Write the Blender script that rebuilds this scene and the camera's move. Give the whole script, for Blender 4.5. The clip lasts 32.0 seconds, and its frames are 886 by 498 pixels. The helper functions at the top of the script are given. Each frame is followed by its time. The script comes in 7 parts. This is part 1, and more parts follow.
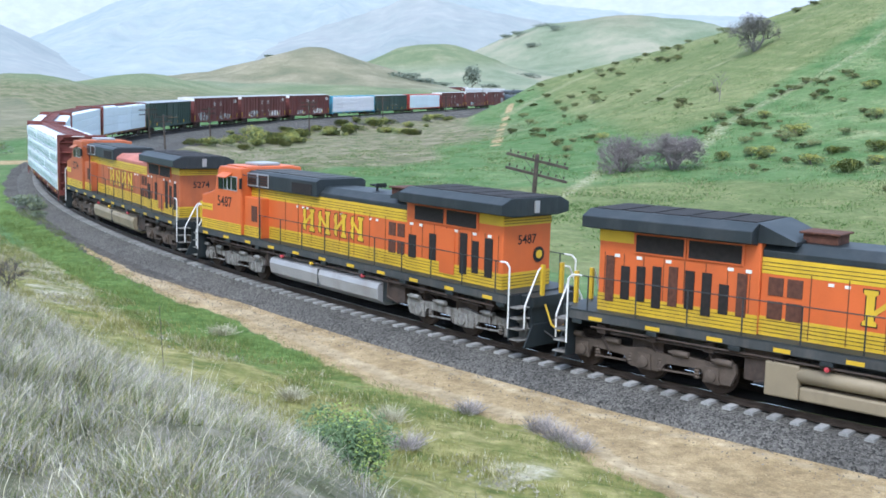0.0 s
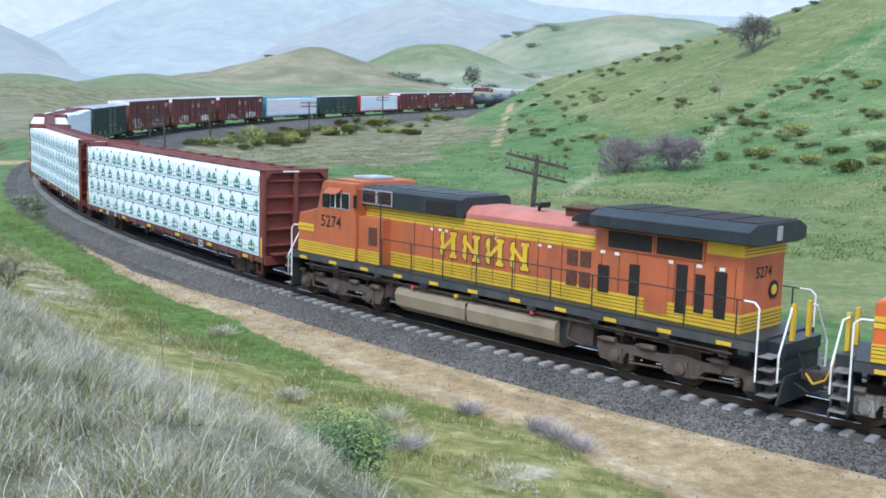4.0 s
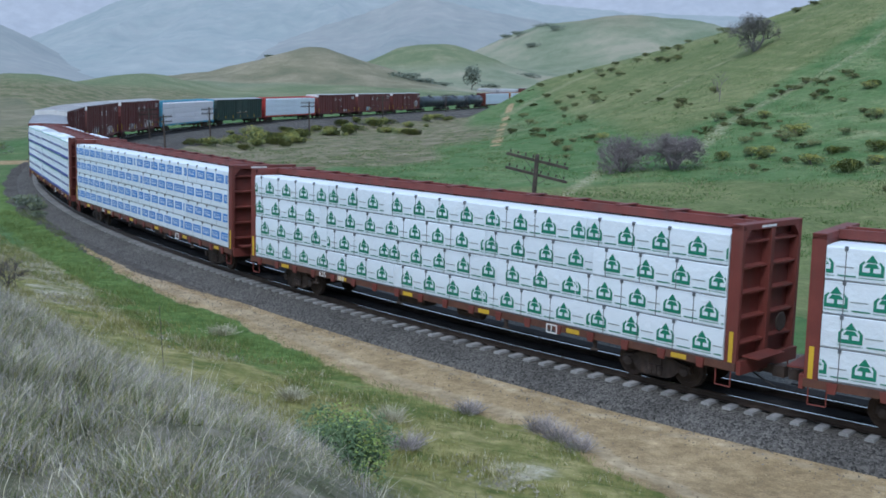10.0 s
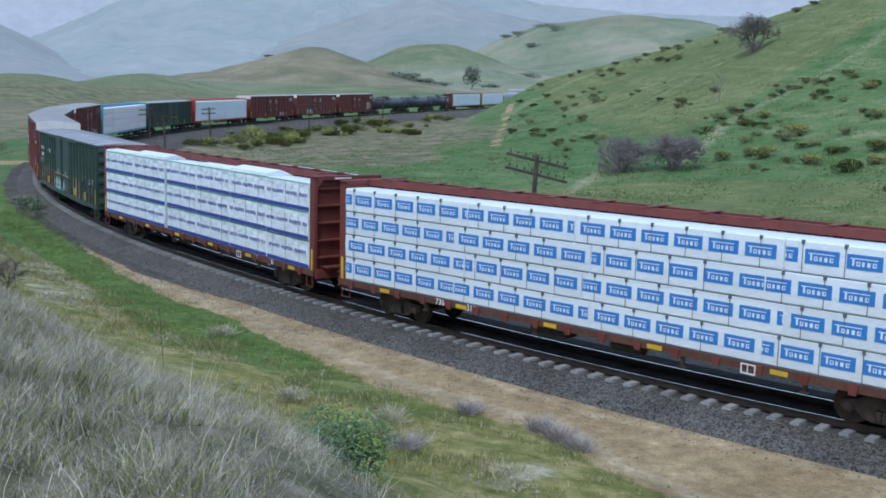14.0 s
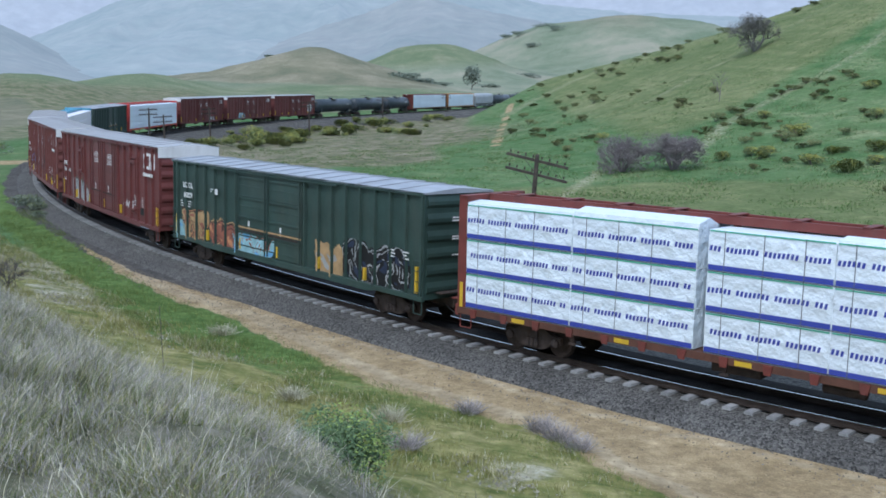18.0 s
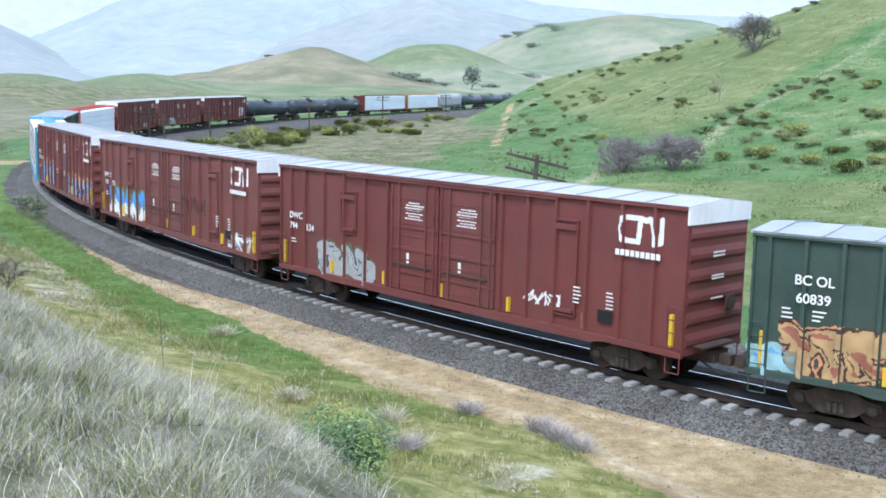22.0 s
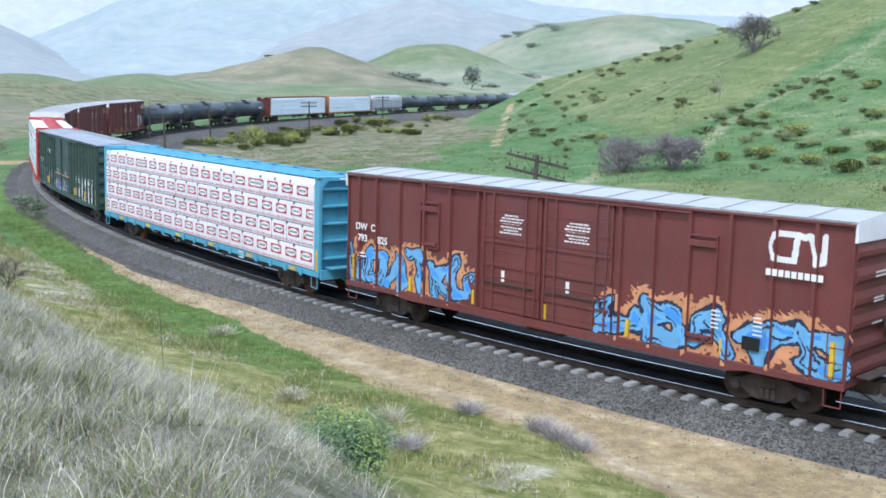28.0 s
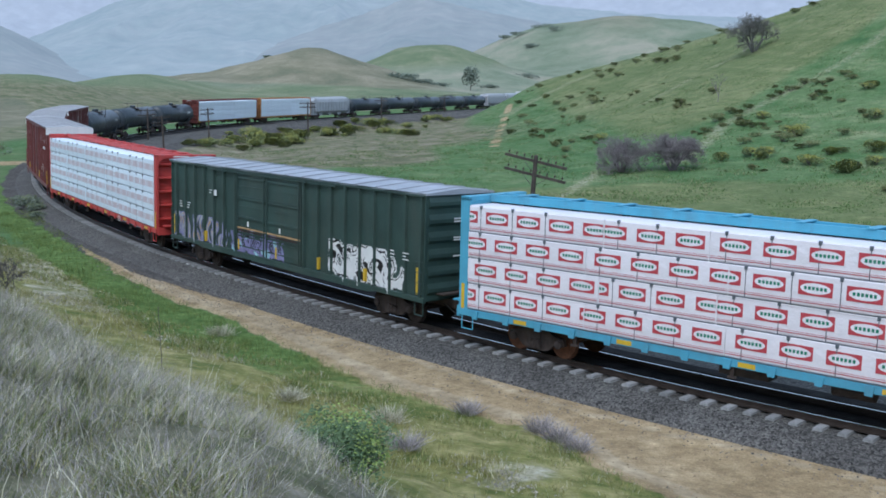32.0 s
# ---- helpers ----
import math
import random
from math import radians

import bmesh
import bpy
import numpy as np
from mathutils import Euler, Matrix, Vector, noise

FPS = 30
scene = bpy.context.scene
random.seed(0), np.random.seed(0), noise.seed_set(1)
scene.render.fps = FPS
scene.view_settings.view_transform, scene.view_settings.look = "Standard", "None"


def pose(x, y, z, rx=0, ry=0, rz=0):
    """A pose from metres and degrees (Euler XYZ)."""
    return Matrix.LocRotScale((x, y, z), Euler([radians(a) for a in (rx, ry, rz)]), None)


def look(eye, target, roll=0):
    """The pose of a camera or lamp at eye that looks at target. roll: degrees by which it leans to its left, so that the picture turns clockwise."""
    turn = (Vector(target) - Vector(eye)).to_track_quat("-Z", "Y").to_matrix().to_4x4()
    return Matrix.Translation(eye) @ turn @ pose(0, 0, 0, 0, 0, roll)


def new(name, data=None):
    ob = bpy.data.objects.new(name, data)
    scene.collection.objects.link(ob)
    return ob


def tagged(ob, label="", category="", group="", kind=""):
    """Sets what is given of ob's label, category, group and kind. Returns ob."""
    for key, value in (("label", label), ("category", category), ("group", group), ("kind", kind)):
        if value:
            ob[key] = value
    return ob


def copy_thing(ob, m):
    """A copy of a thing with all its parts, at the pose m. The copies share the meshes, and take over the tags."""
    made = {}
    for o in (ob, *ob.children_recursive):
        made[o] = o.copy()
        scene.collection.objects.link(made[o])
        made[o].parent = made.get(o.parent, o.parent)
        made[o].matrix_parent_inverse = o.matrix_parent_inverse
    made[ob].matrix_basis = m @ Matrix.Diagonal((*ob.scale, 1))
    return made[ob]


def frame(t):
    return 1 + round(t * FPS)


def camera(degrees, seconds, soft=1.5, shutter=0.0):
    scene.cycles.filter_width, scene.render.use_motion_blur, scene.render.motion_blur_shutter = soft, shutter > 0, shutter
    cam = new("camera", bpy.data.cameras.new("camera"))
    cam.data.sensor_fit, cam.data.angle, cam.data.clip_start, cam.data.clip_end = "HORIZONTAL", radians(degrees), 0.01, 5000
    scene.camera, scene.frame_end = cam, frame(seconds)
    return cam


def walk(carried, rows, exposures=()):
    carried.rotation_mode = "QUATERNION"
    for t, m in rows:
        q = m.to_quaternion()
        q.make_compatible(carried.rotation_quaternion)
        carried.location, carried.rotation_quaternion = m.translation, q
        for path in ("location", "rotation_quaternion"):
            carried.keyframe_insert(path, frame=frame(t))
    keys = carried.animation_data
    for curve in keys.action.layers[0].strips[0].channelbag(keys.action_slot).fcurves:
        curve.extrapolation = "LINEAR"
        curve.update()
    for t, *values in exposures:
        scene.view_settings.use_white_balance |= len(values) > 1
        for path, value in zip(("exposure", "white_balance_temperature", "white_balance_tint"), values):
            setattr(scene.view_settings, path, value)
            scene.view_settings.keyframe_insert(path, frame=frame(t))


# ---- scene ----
cam = camera(46.246, 32.0, soft=1.7)
EYE = (0.0, 0.0, 8.817)
AIM = (0.0, 10.0, 8.817 - 10.0 * math.tan(radians(10.338)))
walk(cam, [(0.0, look(EYE, AIM, 0.648)), (31.4, look(EYE, AIM, 0.648)), (32.0, look(EYE, (0.012, 10.0, AIM[2] + 0.006), 0.648))],
     exposures=[(0.0, 0.88, 5779, 10), (1.0, 0.91, 5779, 10), (2.0, 0.8, 5770, 10), (3.0, 0.78, 5764, 10), (3.5, 0.76, 5758, 10), (5.5, 0.48, 5672, 10), (6.0, 0.31, 5632, 10), (7.0, 0.01, 5555, 10), (8.0, -0.01, 5550, 10), (10.0, -0.06, 5550, 10), (12.0, -0.03, 5550, 10), (14.0, -0.03, 5550, 10), (17.0, -0.06, 5550, 10), (18.0, 0.14, 5595, 10), (19.0, 0.58, 5702, 10), (20.0, 0.9, 5779, 10), (23.0, 0.95, 5779, 10), (25.0, 0.92, 5779, 10), (28.0, 0.78, 5764, 10), (29.0, 0.51, 5681, 10), (30.0, 0.14, 5580, 10), (31.0, -0.01, 5550, 10), (32.0, 0.04, 5550, 10)])

# ---- world and sun: a bright overcast day ----
world = bpy.data.worlds.new("world")
scene.world = world
world.use_nodes = True
wn, wl = world.node_tree.nodes, world.node_tree.links
sky = wn.new("ShaderNodeTexSky")
sky.sky_type = "NISHITA"
sky.sun_disc = False
sky.sun_elevation, sky.sun_rotation = radians(52), radians(200)
sky.air_density, sky.dust_density, sky.ozone_density = 1.0, 6.0, 1.0
soft_cloud = wn.new("ShaderNodeMixRGB")
soft_cloud.inputs[0].default_value = 0.6
soft_cloud.inputs[2].default_value = (7.4, 9.0, 11.2, 1)
wl.new(sky.outputs[0], soft_cloud.inputs[1])
wl.new(soft_cloud.outputs[0], wn["Background"].inputs[0])
wn["Background"].inputs[1].default_value = 0.115
sun_data = bpy.data.lights.new("sun", "SUN")
sun_data.energy, sun_data.angle, sun_data.color = 1.3, radians(14), (1.0, 0.985, 0.95)
sun = new("sun", sun_data)
sun.matrix_world = look((-20, -60, 90), (0, 0, 0))

# ---- materials ----
def material(name, color, rough=0.7, metal=0.0, vary=0.25, scale=4.0, fine=60.0, bump=0.2, tint=None, spec=0.4, dirt=None, dirt_amount=0.5, islands=0.0, randoms=0.0, dist=0.02):
    """A surface with stains at one scale, grain at a finer one, and fine relief."""
    m = bpy.data.materials.new(name)
    m.use_nodes = True
    n, l = m.node_tree.nodes, m.node_tree.links
    b = n["Principled BSDF"]
    b.inputs["Roughness"].default_value, b.inputs["Metallic"].default_value = rough, metal
    b.inputs["Specular IOR Level"].default_value = spec
    co = n.new("ShaderNodeTexCoord")
    big = n.new("ShaderNodeTexNoise")
    big.inputs["Scale"].default_value, big.inputs["Detail"].default_value = scale, 6
    small = n.new("ShaderNodeTexNoise")
    small.inputs["Scale"].default_value, small.inputs["Detail"].default_value = fine, 4
    l.new(co.outputs["Object"], big.inputs["Vector"])
    l.new(co.outputs["Object"], small.inputs["Vector"])
    ramp = n.new("ShaderNodeValToRGB")
    t = tint or tuple(c * (1 - vary) for c in color)
    ramp.color_ramp.elements[0].position, ramp.color_ramp.elements[0].color = 0.34, (*t, 1)
    ramp.color_ramp.elements[1].position, ramp.color_ramp.elements[1].color = 0.66, (*color, 1)
    l.new(big.outputs["Fac"], ramp.inputs[0])
    grain = n.new("ShaderNodeMixRGB")
    grain.blend_type = "OVERLAY"
    grain.inputs[0].default_value = min(0.9, vary * 1.4)
    l.new(ramp.outputs[0], grain.inputs[1])
    l.new(small.outputs["Fac"], grain.inputs[2])
    last = grain.outputs[0]
    if dirt:
        d = n.new("ShaderNodeTexNoise")
        d.inputs["Scale"].default_value, d.inputs["Detail"].default_value, d.inputs["Roughness"].default_value = scale * 0.6, 8, 0.7
        stretch = n.new("ShaderNodeMapping")
        stretch.inputs["Scale"].default_value = (1.6, 1.6, 0.35)
        l.new(co.outputs["Object"], stretch.inputs[0])
        l.new(stretch.outputs[0], d.inputs["Vector"])
        dr = n.new("ShaderNodeValToRGB")
        dr.color_ramp.elements[0].position, dr.color_ramp.elements[1].position = 0.48, 0.7
        l.new(d.outputs["Fac"], dr.inputs[0])
        amount = n.new("ShaderNodeMath")
        amount.operation = "MULTIPLY"
        amount.inputs[1].default_value = dirt_amount
        l.new(dr.outputs[0], amount.inputs[0])
        mix = n.new("ShaderNodeMixRGB")
        mix.inputs[2].default_value = (*dirt, 1)
        l.new(amount.outputs[0], mix.inputs[0])
        l.new(last, mix.inputs[1])
        last = mix.outputs[0]
    if islands or randoms:
        g = n.new("ShaderNodeNewGeometry" if islands else "ShaderNodeObjectInfo")
        hsv = n.new("ShaderNodeHueSaturation")
        mul = n.new("ShaderNodeMapRange")
        k = islands or randoms
        mul.inputs[3].default_value, mul.inputs[4].default_value = 1 - k, 1 + k
        l.new(g.outputs["Random Per Island" if islands else "Random"], mul.inputs[0])
        l.new(mul.outputs[0], hsv.inputs["Value"])
        l.new(last, hsv.inputs["Color"])
        last = hsv.outputs[0]
    l.new(last, b.inputs["Base Color"])
    if bump:
        bp = n.new("ShaderNodeBump")
        bp.inputs["Strength"].default_value, bp.inputs["Distance"].default_value = bump, dist
        l.new(small.outputs["Fac"], bp.inputs["Height"])
        l.new(bp.outputs[0], b.inputs["Normal"])
    return m


def ground_material(name, stops, scale, fine, bump=0.5, dist=0.15, patch=None):
    """Ground cover: broad patches over a finer mottle, both in metres."""
    m = bpy.data.materials.new(name)
    m.use_nodes = True
    n, l = m.node_tree.nodes, m.node_tree.links
    b = n["Principled BSDF"]
    b.inputs["Roughness"].default_value, b.inputs["Specular IOR Level"].default_value = 0.95, 0.1
    co = n.new("ShaderNodeTexCoord")
    big, mid, small = (n.new("ShaderNodeTexNoise") for _ in range(3))
    for t, sc, de in ((big, scale, 7), (mid, scale * 6, 6), (small, fine, 5)):
        t.inputs["Scale"].default_value, t.inputs["Detail"].default_value, t.inputs["Roughness"].default_value = sc, de, 0.62
        l.new(co.outputs["Object"], t.inputs["Vector"])
    add = n.new("ShaderNodeMixRGB")
    add.inputs[0].default_value = 0.42
    l.new(big.outputs["Fac"], add.inputs[1])
    l.new(mid.outputs["Fac"], add.inputs[2])
    ramp = n.new("ShaderNodeValToRGB")
    e = ramp.color_ramp.elements
    while len(e) < len(stops):
        e.new(0.5)
    for el, (p, c) in zip(e, stops):
        el.position, el.color = p, (*c, 1)
    l.new(add.outputs[0], ramp.inputs[0])
    grain = n.new("ShaderNodeMixRGB")
    grain.blend_type = "OVERLAY"
    grain.inputs[0].default_value = 0.55
    l.new(ramp.outputs[0], grain.inputs[1])
    l.new(small.outputs["Fac"], grain.inputs[2])
    l.new(grain.outputs[0], b.inputs["Base Color"])
    bp = n.new("ShaderNodeBump")
    bp.inputs["Strength"].default_value, bp.inputs["Distance"].default_value = bump, dist
    l.new(small.outputs["Fac"], bp.inputs["Height"])
    l.new(bp.outputs[0], b.inputs["Normal"])
    return m



def ground_cover():
    """Grass, soil, gravel and straw laid over one another by the ground's own cover maps; the far map pales it for
    haze.
    """
    m = bpy.data.materials.new("ground_cover")
    m.use_nodes = True
    n, l = m.node_tree.nodes, m.node_tree.links
    b = n["Principled BSDF"]
    b.inputs["Roughness"].default_value, b.inputs["Specular IOR Level"].default_value = 0.95, 0.08
    co = n.new("ShaderNodeTexCoord")

    def noise_at(scale, detail=6, rough=0.6, squash=None):
        t = n.new("ShaderNodeTexNoise")
        t.inputs["Scale"].default_value, t.inputs["Detail"].default_value, t.inputs["Roughness"].default_value = scale, detail, rough
        if squash:
            mp = n.new("ShaderNodeMapping")
            mp.inputs["Scale"].default_value = squash
            l.new(co.outputs["Object"], mp.inputs[0])
            l.new(mp.outputs[0], t.inputs["Vector"])
        else:
            l.new(co.outputs["Object"], t.inputs["Vector"])
        return t.outputs["Fac"]

    def ramp(fac, *stops):
        r = n.new("ShaderNodeValToRGB")
        e = r.color_ramp.elements
        while len(e) < len(stops):
            e.new(0.5)
        for el, (p, c) in zip(e, stops):
            el.position, el.color = p, (*c, 1)
        l.new(fac, r.inputs[0])
        return r.outputs[0]

    def mix(fac, a, b2, mode="MIX"):
        x = n.new("ShaderNodeMixRGB")
        x.blend_type = mode
        if isinstance(fac, float):
            x.inputs[0].default_value = fac
        else:
            l.new(fac, x.inputs[0])
        l.new(a, x.inputs[1])
        l.new(b2, x.inputs[2])
        return x.outputs[0]

    broken = noise_at(2.2, 8, 0.7)

    def cover(name, below, above, ragged=0.55):
        a = n.new("ShaderNodeAttribute")
        a.attribute_name = name
        k = n.new("ShaderNodeMath")
        k.operation = "MULTIPLY_ADD"
        k.inputs[1].default_value, k.inputs[2].default_value = ragged, -ragged * 0.5
        l.new(broken, k.inputs[0])
        s = n.new("ShaderNodeMath")
        s.operation = "ADD"
        l.new(a.outputs["Fac"], s.inputs[0])
        l.new(k.outputs[0], s.inputs[1])
        r = n.new("ShaderNodeMapRange")
        r.interpolation_type = "SMOOTHSTEP"
        r.inputs[1].default_value, r.inputs[2].default_value = 0.3, 0.7
        l.new(s.outputs[0], r.inputs[0])
        return mix(r.outputs[0], below, above)

    wide = noise_at(0.03, 7, 0.62)
    mid = noise_at(0.28, 7, 0.65)
    tuft = noise_at(2.6, 6, 0.7)
    both = mix(0.5, wide, mid)
    terrace = noise_at(1.0, 6, 0.65, (0.045, 0.045, 1.5))
    both = mix(0.3, both, terrace)
    grass = ramp(both, (0.36, (0.050, 0.112, 0.040)), (0.46, (0.080, 0.148, 0.054)), (0.55, (0.130, 0.188, 0.080)), (0.67, (0.28, 0.29, 0.16)))
    lush = ramp(tuft, (0.35, (0.068, 0.125, 0.032)), (0.6, (0.135, 0.200, 0.062)))
    bank = ramp(noise_at(0.9, 7, 0.7), (0.35, (0.130, 0.160, 0.046)), (0.5, (0.215, 0.210, 0.075)), (0.66, (0.31, 0.275, 0.13)))
    # field and knoll green, greyed a little to stand in for haze
    meadow = ramp(noise_at(0.05, 7, 0.6), (0.36, (0.128, 0.165, 0.090)), (0.52, (0.165, 0.195, 0.110)), (0.66, (0.23, 0.235, 0.15)))
    tawny = ramp(noise_at(0.035, 8, 0.68, (1.0, 1.0, 2.5)), (0.38, (0.145, 0.150, 0.096)), (0.5, (0.195, 0.185, 0.122)), (0.64, (0.265, 0.24, 0.165)))
    straw = ramp(noise_at(1.7, 8, 0.75), (0.38, (0.17, 0.19, 0.07)), (0.5, (0.32, 0.30, 0.19)), (0.64, (0.46, 0.43, 0.33)))
    grey = ramp(noise_at(3.0, 8, 0.75), (0.36, (0.080, 0.088, 0.046)), (0.52, (0.145, 0.140, 0.088)), (0.66, (0.24, 0.22, 0.17)))
    soil = ramp(noise_at(0.45, 8, 0.75), (0.30, (0.265, 0.195, 0.105)), (0.5, (0.345, 0.262, 0.148)), (0.7, (0.42, 0.33, 0.20)))
    pebble = noise_at(26.0, 3, 0.6)
    soil = mix(0.55, soil, pebble, "OVERLAY")
    soil = mix(0.5, soil, ramp(noise_at(6.0, 4, 0.7), (0.30, (0.2, 0.2, 0.2)), (0.40, (0.5, 0.5, 0.5))), "OVERLAY")
    soil = cover("rut", soil, ramp(noise_at(0.9, 6, 0.7), (0.35, (0.35, 0.275, 0.168)), (0.65, (0.43, 0.35, 0.228))), 0.8)
    stone = n.new("ShaderNodeTexVoronoi")
    stone.inputs["Scale"].default_value = 9.0
    l.new(co.outputs["Object"], stone.inputs["Vector"])
    stones = ramp(stone.outputs["Color"], (0.1, (0.040, 0.038, 0.035)), (0.9, (0.165, 0.155, 0.14)))
    stones = mix(0.4, stones, ramp(noise_at(0.35, 6), (0.4, (0.058, 0.055, 0.052)), (0.6, (0.105, 0.100, 0.093))))
    scrub = ramp(mid, (0.38, (0.115, 0.122, 0.066)), (0.5, (0.175, 0.165, 0.100)), (0.62, (0.245, 0.215, 0.15)))
    # far grass with haze put into its colour: paler and less saturated
    haze_paled = ramp(noise_at(0.014, 8, 0.65), (0.38, (0.155, 0.195, 0.125)), (0.5, (0.215, 0.24, 0.165)), (0.62, (0.30, 0.29, 0.215)))
    sere = ramp(both, (0.36, (0.100, 0.135, 0.052)), (0.48, (0.140, 0.170, 0.070)), (0.57, (0.200, 0.215, 0.098)), (0.67, (0.31, 0.29, 0.17)))
    c = cover("sere", grass, sere, 0.8)
    c = cover("brown", c, scrub, 0.7)
    c = cover("far", c, haze_paled, 0.2)
    c = cover("meadow", c, meadow, 0.3)
    c = cover("tawny", c, tawny, 0.5)
    c = cover("bankside", c, bank, 0.4)
    c = cover("lush", c, lush, 0.7)
    c = cover("pale", c, straw, 0.9)
    c = cover("dry", c, grey, 0.6)
    c = cover("gravel", c, stones, 0.35)
    c = cover("dirt", c, soil, 0.5)
    c = mix(0.5, c, noise_at(0.9, 5, 0.75), "OVERLAY")
    c = mix(0.6, c, tuft, "OVERLAY")
    l.new(c, b.inputs["Base Color"])
    bp = n.new("ShaderNodeBump")
    bp.inputs["Strength"].default_value, bp.inputs["Distance"].default_value = 0.6, 0.2
    l.new(tuft, bp.inputs["Height"])
    l.new(bp.outputs[0], b.inputs["Normal"])
    return m


M_GROUND = ground_cover()


def crushed_stone():
    m = bpy.data.materials.new("crushed_stone")
    m.use_nodes = True
    n, l = m.node_tree.nodes, m.node_tree.links
    b = n["Principled BSDF"]
    b.inputs["Roughness"].default_value, b.inputs["Specular IOR Level"].default_value = 0.9, 0.2
    co = n.new("ShaderNodeTexCoord")
    v = n.new("ShaderNodeTexVoronoi")
    v.inputs["Scale"].default_value = 19.0
    l.new(co.outputs["Object"], v.inputs["Vector"])
    r = n.new("ShaderNodeValToRGB")
    r.color_ramp.elements[0].position, r.color_ramp.elements[0].color = 0.1, (0.030, 0.029, 0.027, 1)
    r.color_ramp.elements[1].position, r.color_ramp.elements[1].color = 0.95, (0.185, 0.175, 0.158, 1)
    l.new(v.outputs["Color"], r.inputs[0])
    big = n.new("ShaderNodeTexNoise")
    big.inputs["Scale"].default_value, big.inputs["Detail"].default_value = 0.5, 7
    l.new(co.outputs["Object"], big.inputs["Vector"])
    mx = n.new("ShaderNodeMixRGB")
    mx.blend_type = "OVERLAY"
    mx.inputs[0].default_value = 0.5
    l.new(r.outputs[0], mx.inputs[1])
    l.new(big.outputs["Fac"], mx.inputs[2])
    l.new(mx.outputs[0], b.inputs["Base Color"])
    bp = n.new("ShaderNodeBump")
    bp.inputs["Strength"].default_value, bp.inputs["Distance"].default_value = 0.8, 0.05
    l.new(v.outputs["Distance"], bp.inputs["Height"])
    bp.invert = True
    l.new(bp.outputs[0], b.inputs["Normal"])
    return m


M_BALLAST = crushed_stone()
# oil stain and the shade under the train, both in one dark colour
M_OILSHADE = material("oil_and_shade_stone", (0.040, 0.037, 0.035), 0.95, spec=0.1, vary=0.5, scale=1.5, fine=22, bump=0.7, dist=0.05)
M_TIE = material("concrete_tie", (0.33, 0.33, 0.32), 0.9, vary=0.3, scale=5, fine=50, randoms=0.2)
M_RAIL = material("rail_steel", (0.060, 0.046, 0.038), 0.55, 0.5, vary=0.3, scale=3)
M_RAILTOP = material("polished_rail_head", (0.66, 0.66, 0.66), 0.12, 1.0, vary=0.1)
M_ORANGE = material("orange_paint", (0.58, 0.128, 0.034), 0.42, vary=0.12, scale=0.9, fine=40, bump=0.03, dirt=(0.33, 0.10, 0.045), dirt_amount=0.35)
M_ORANGEDULL = material("grimy_orange_paint", (0.44, 0.12, 0.045), 0.6, vary=0.2, scale=0.9, fine=40, bump=0.04, dirt=(0.17, 0.075, 0.045), dirt_amount=0.75)
M_FADED = material("faded_pink_paint", (0.46, 0.17, 0.13), 0.7, vary=0.2, scale=1.5, fine=30, bump=0.05)
M_YELLOW = material("yellow_paint", (0.64, 0.425, 0.03), 0.45, vary=0.15, scale=1.5, bump=0.03, dirt=(0.35, 0.23, 0.06), dirt_amount=0.4)
M_LOCODARK = material("dark_green_black_paint", (0.022, 0.030, 0.034), 0.5, vary=0.3, scale=1.2, bump=0.04, dirt=(0.07, 0.07, 0.07), dirt_amount=0.45)
M_SILL = material("dusty_grey_sill", (0.052, 0.058, 0.060), 0.75, vary=0.3, scale=1.5, bump=0.06, dirt=(0.15, 0.13, 0.11), dirt_amount=0.4)
M_BLACK = material("black_paint", (0.012, 0.012, 0.013), 0.6, vary=0.2, bump=0.03)
M_GRILLE = material("dark_intake_screen", (0.02, 0.016, 0.015), 0.8, vary=0.4, scale=8, fine=120, bump=0.3)
M_BROWNGRILLE = material("rusty_brown_screen", (0.11, 0.045, 0.028), 0.85, vary=0.4, scale=8, fine=120, bump=0.3)
M_SILVER = material("silver_truck_paint", (0.27, 0.265, 0.25), 0.65, 0.15, vary=0.45, scale=4.5, bump=0.25, dirt=(0.085, 0.065, 0.05), dirt_amount=0.95)
M_BRAKEDUST = material("dust_brown_truck", (0.105, 0.082, 0.065), 0.85, vary=0.35, scale=2.5, bump=0.15, dirt=(0.07, 0.055, 0.045), dirt_amount=0.7)
M_TANKSILVER = material("silver_fuel_tank", (0.40, 0.40, 0.41), 0.45, 0.3, vary=0.15, scale=0.8, bump=0.04, dirt=(0.24, 0.21, 0.18), dirt_amount=0.6)
M_TANKTAN = material("dusty_tan_fuel_tank", (0.30, 0.25, 0.17), 0.6, 0.1, vary=0.2, scale=0.8, bump=0.05, dirt=(0.15, 0.12, 0.09), dirt_amount=0.6)
M_WHITEPAINT = material("white_paint", (0.74, 0.74, 0.72), 0.5, vary=0.12, scale=3, bump=0.03)
M_GLASS = material("tinted_window_glass", (0.012, 0.015, 0.018), 0.08, vary=0.1, bump=0.0, spec=0.8)
M_TRUCK = material("freight_truck_iron", (0.075, 0.058, 0.05), 0.8, 0.2, vary=0.4, scale=4, bump=0.2, dirt=(0.11, 0.07, 0.05), dirt_amount=0.6)
M_WHEEL = material("wheel_steel", (0.07, 0.05, 0.04), 0.65, 0.5, vary=0.35, scale=5, bump=0.1)
M_RUSTWHEEL = material("rust_orange_wheel", (0.16, 0.07, 0.035), 0.75, 0.3, vary=0.35, scale=5, bump=0.1)
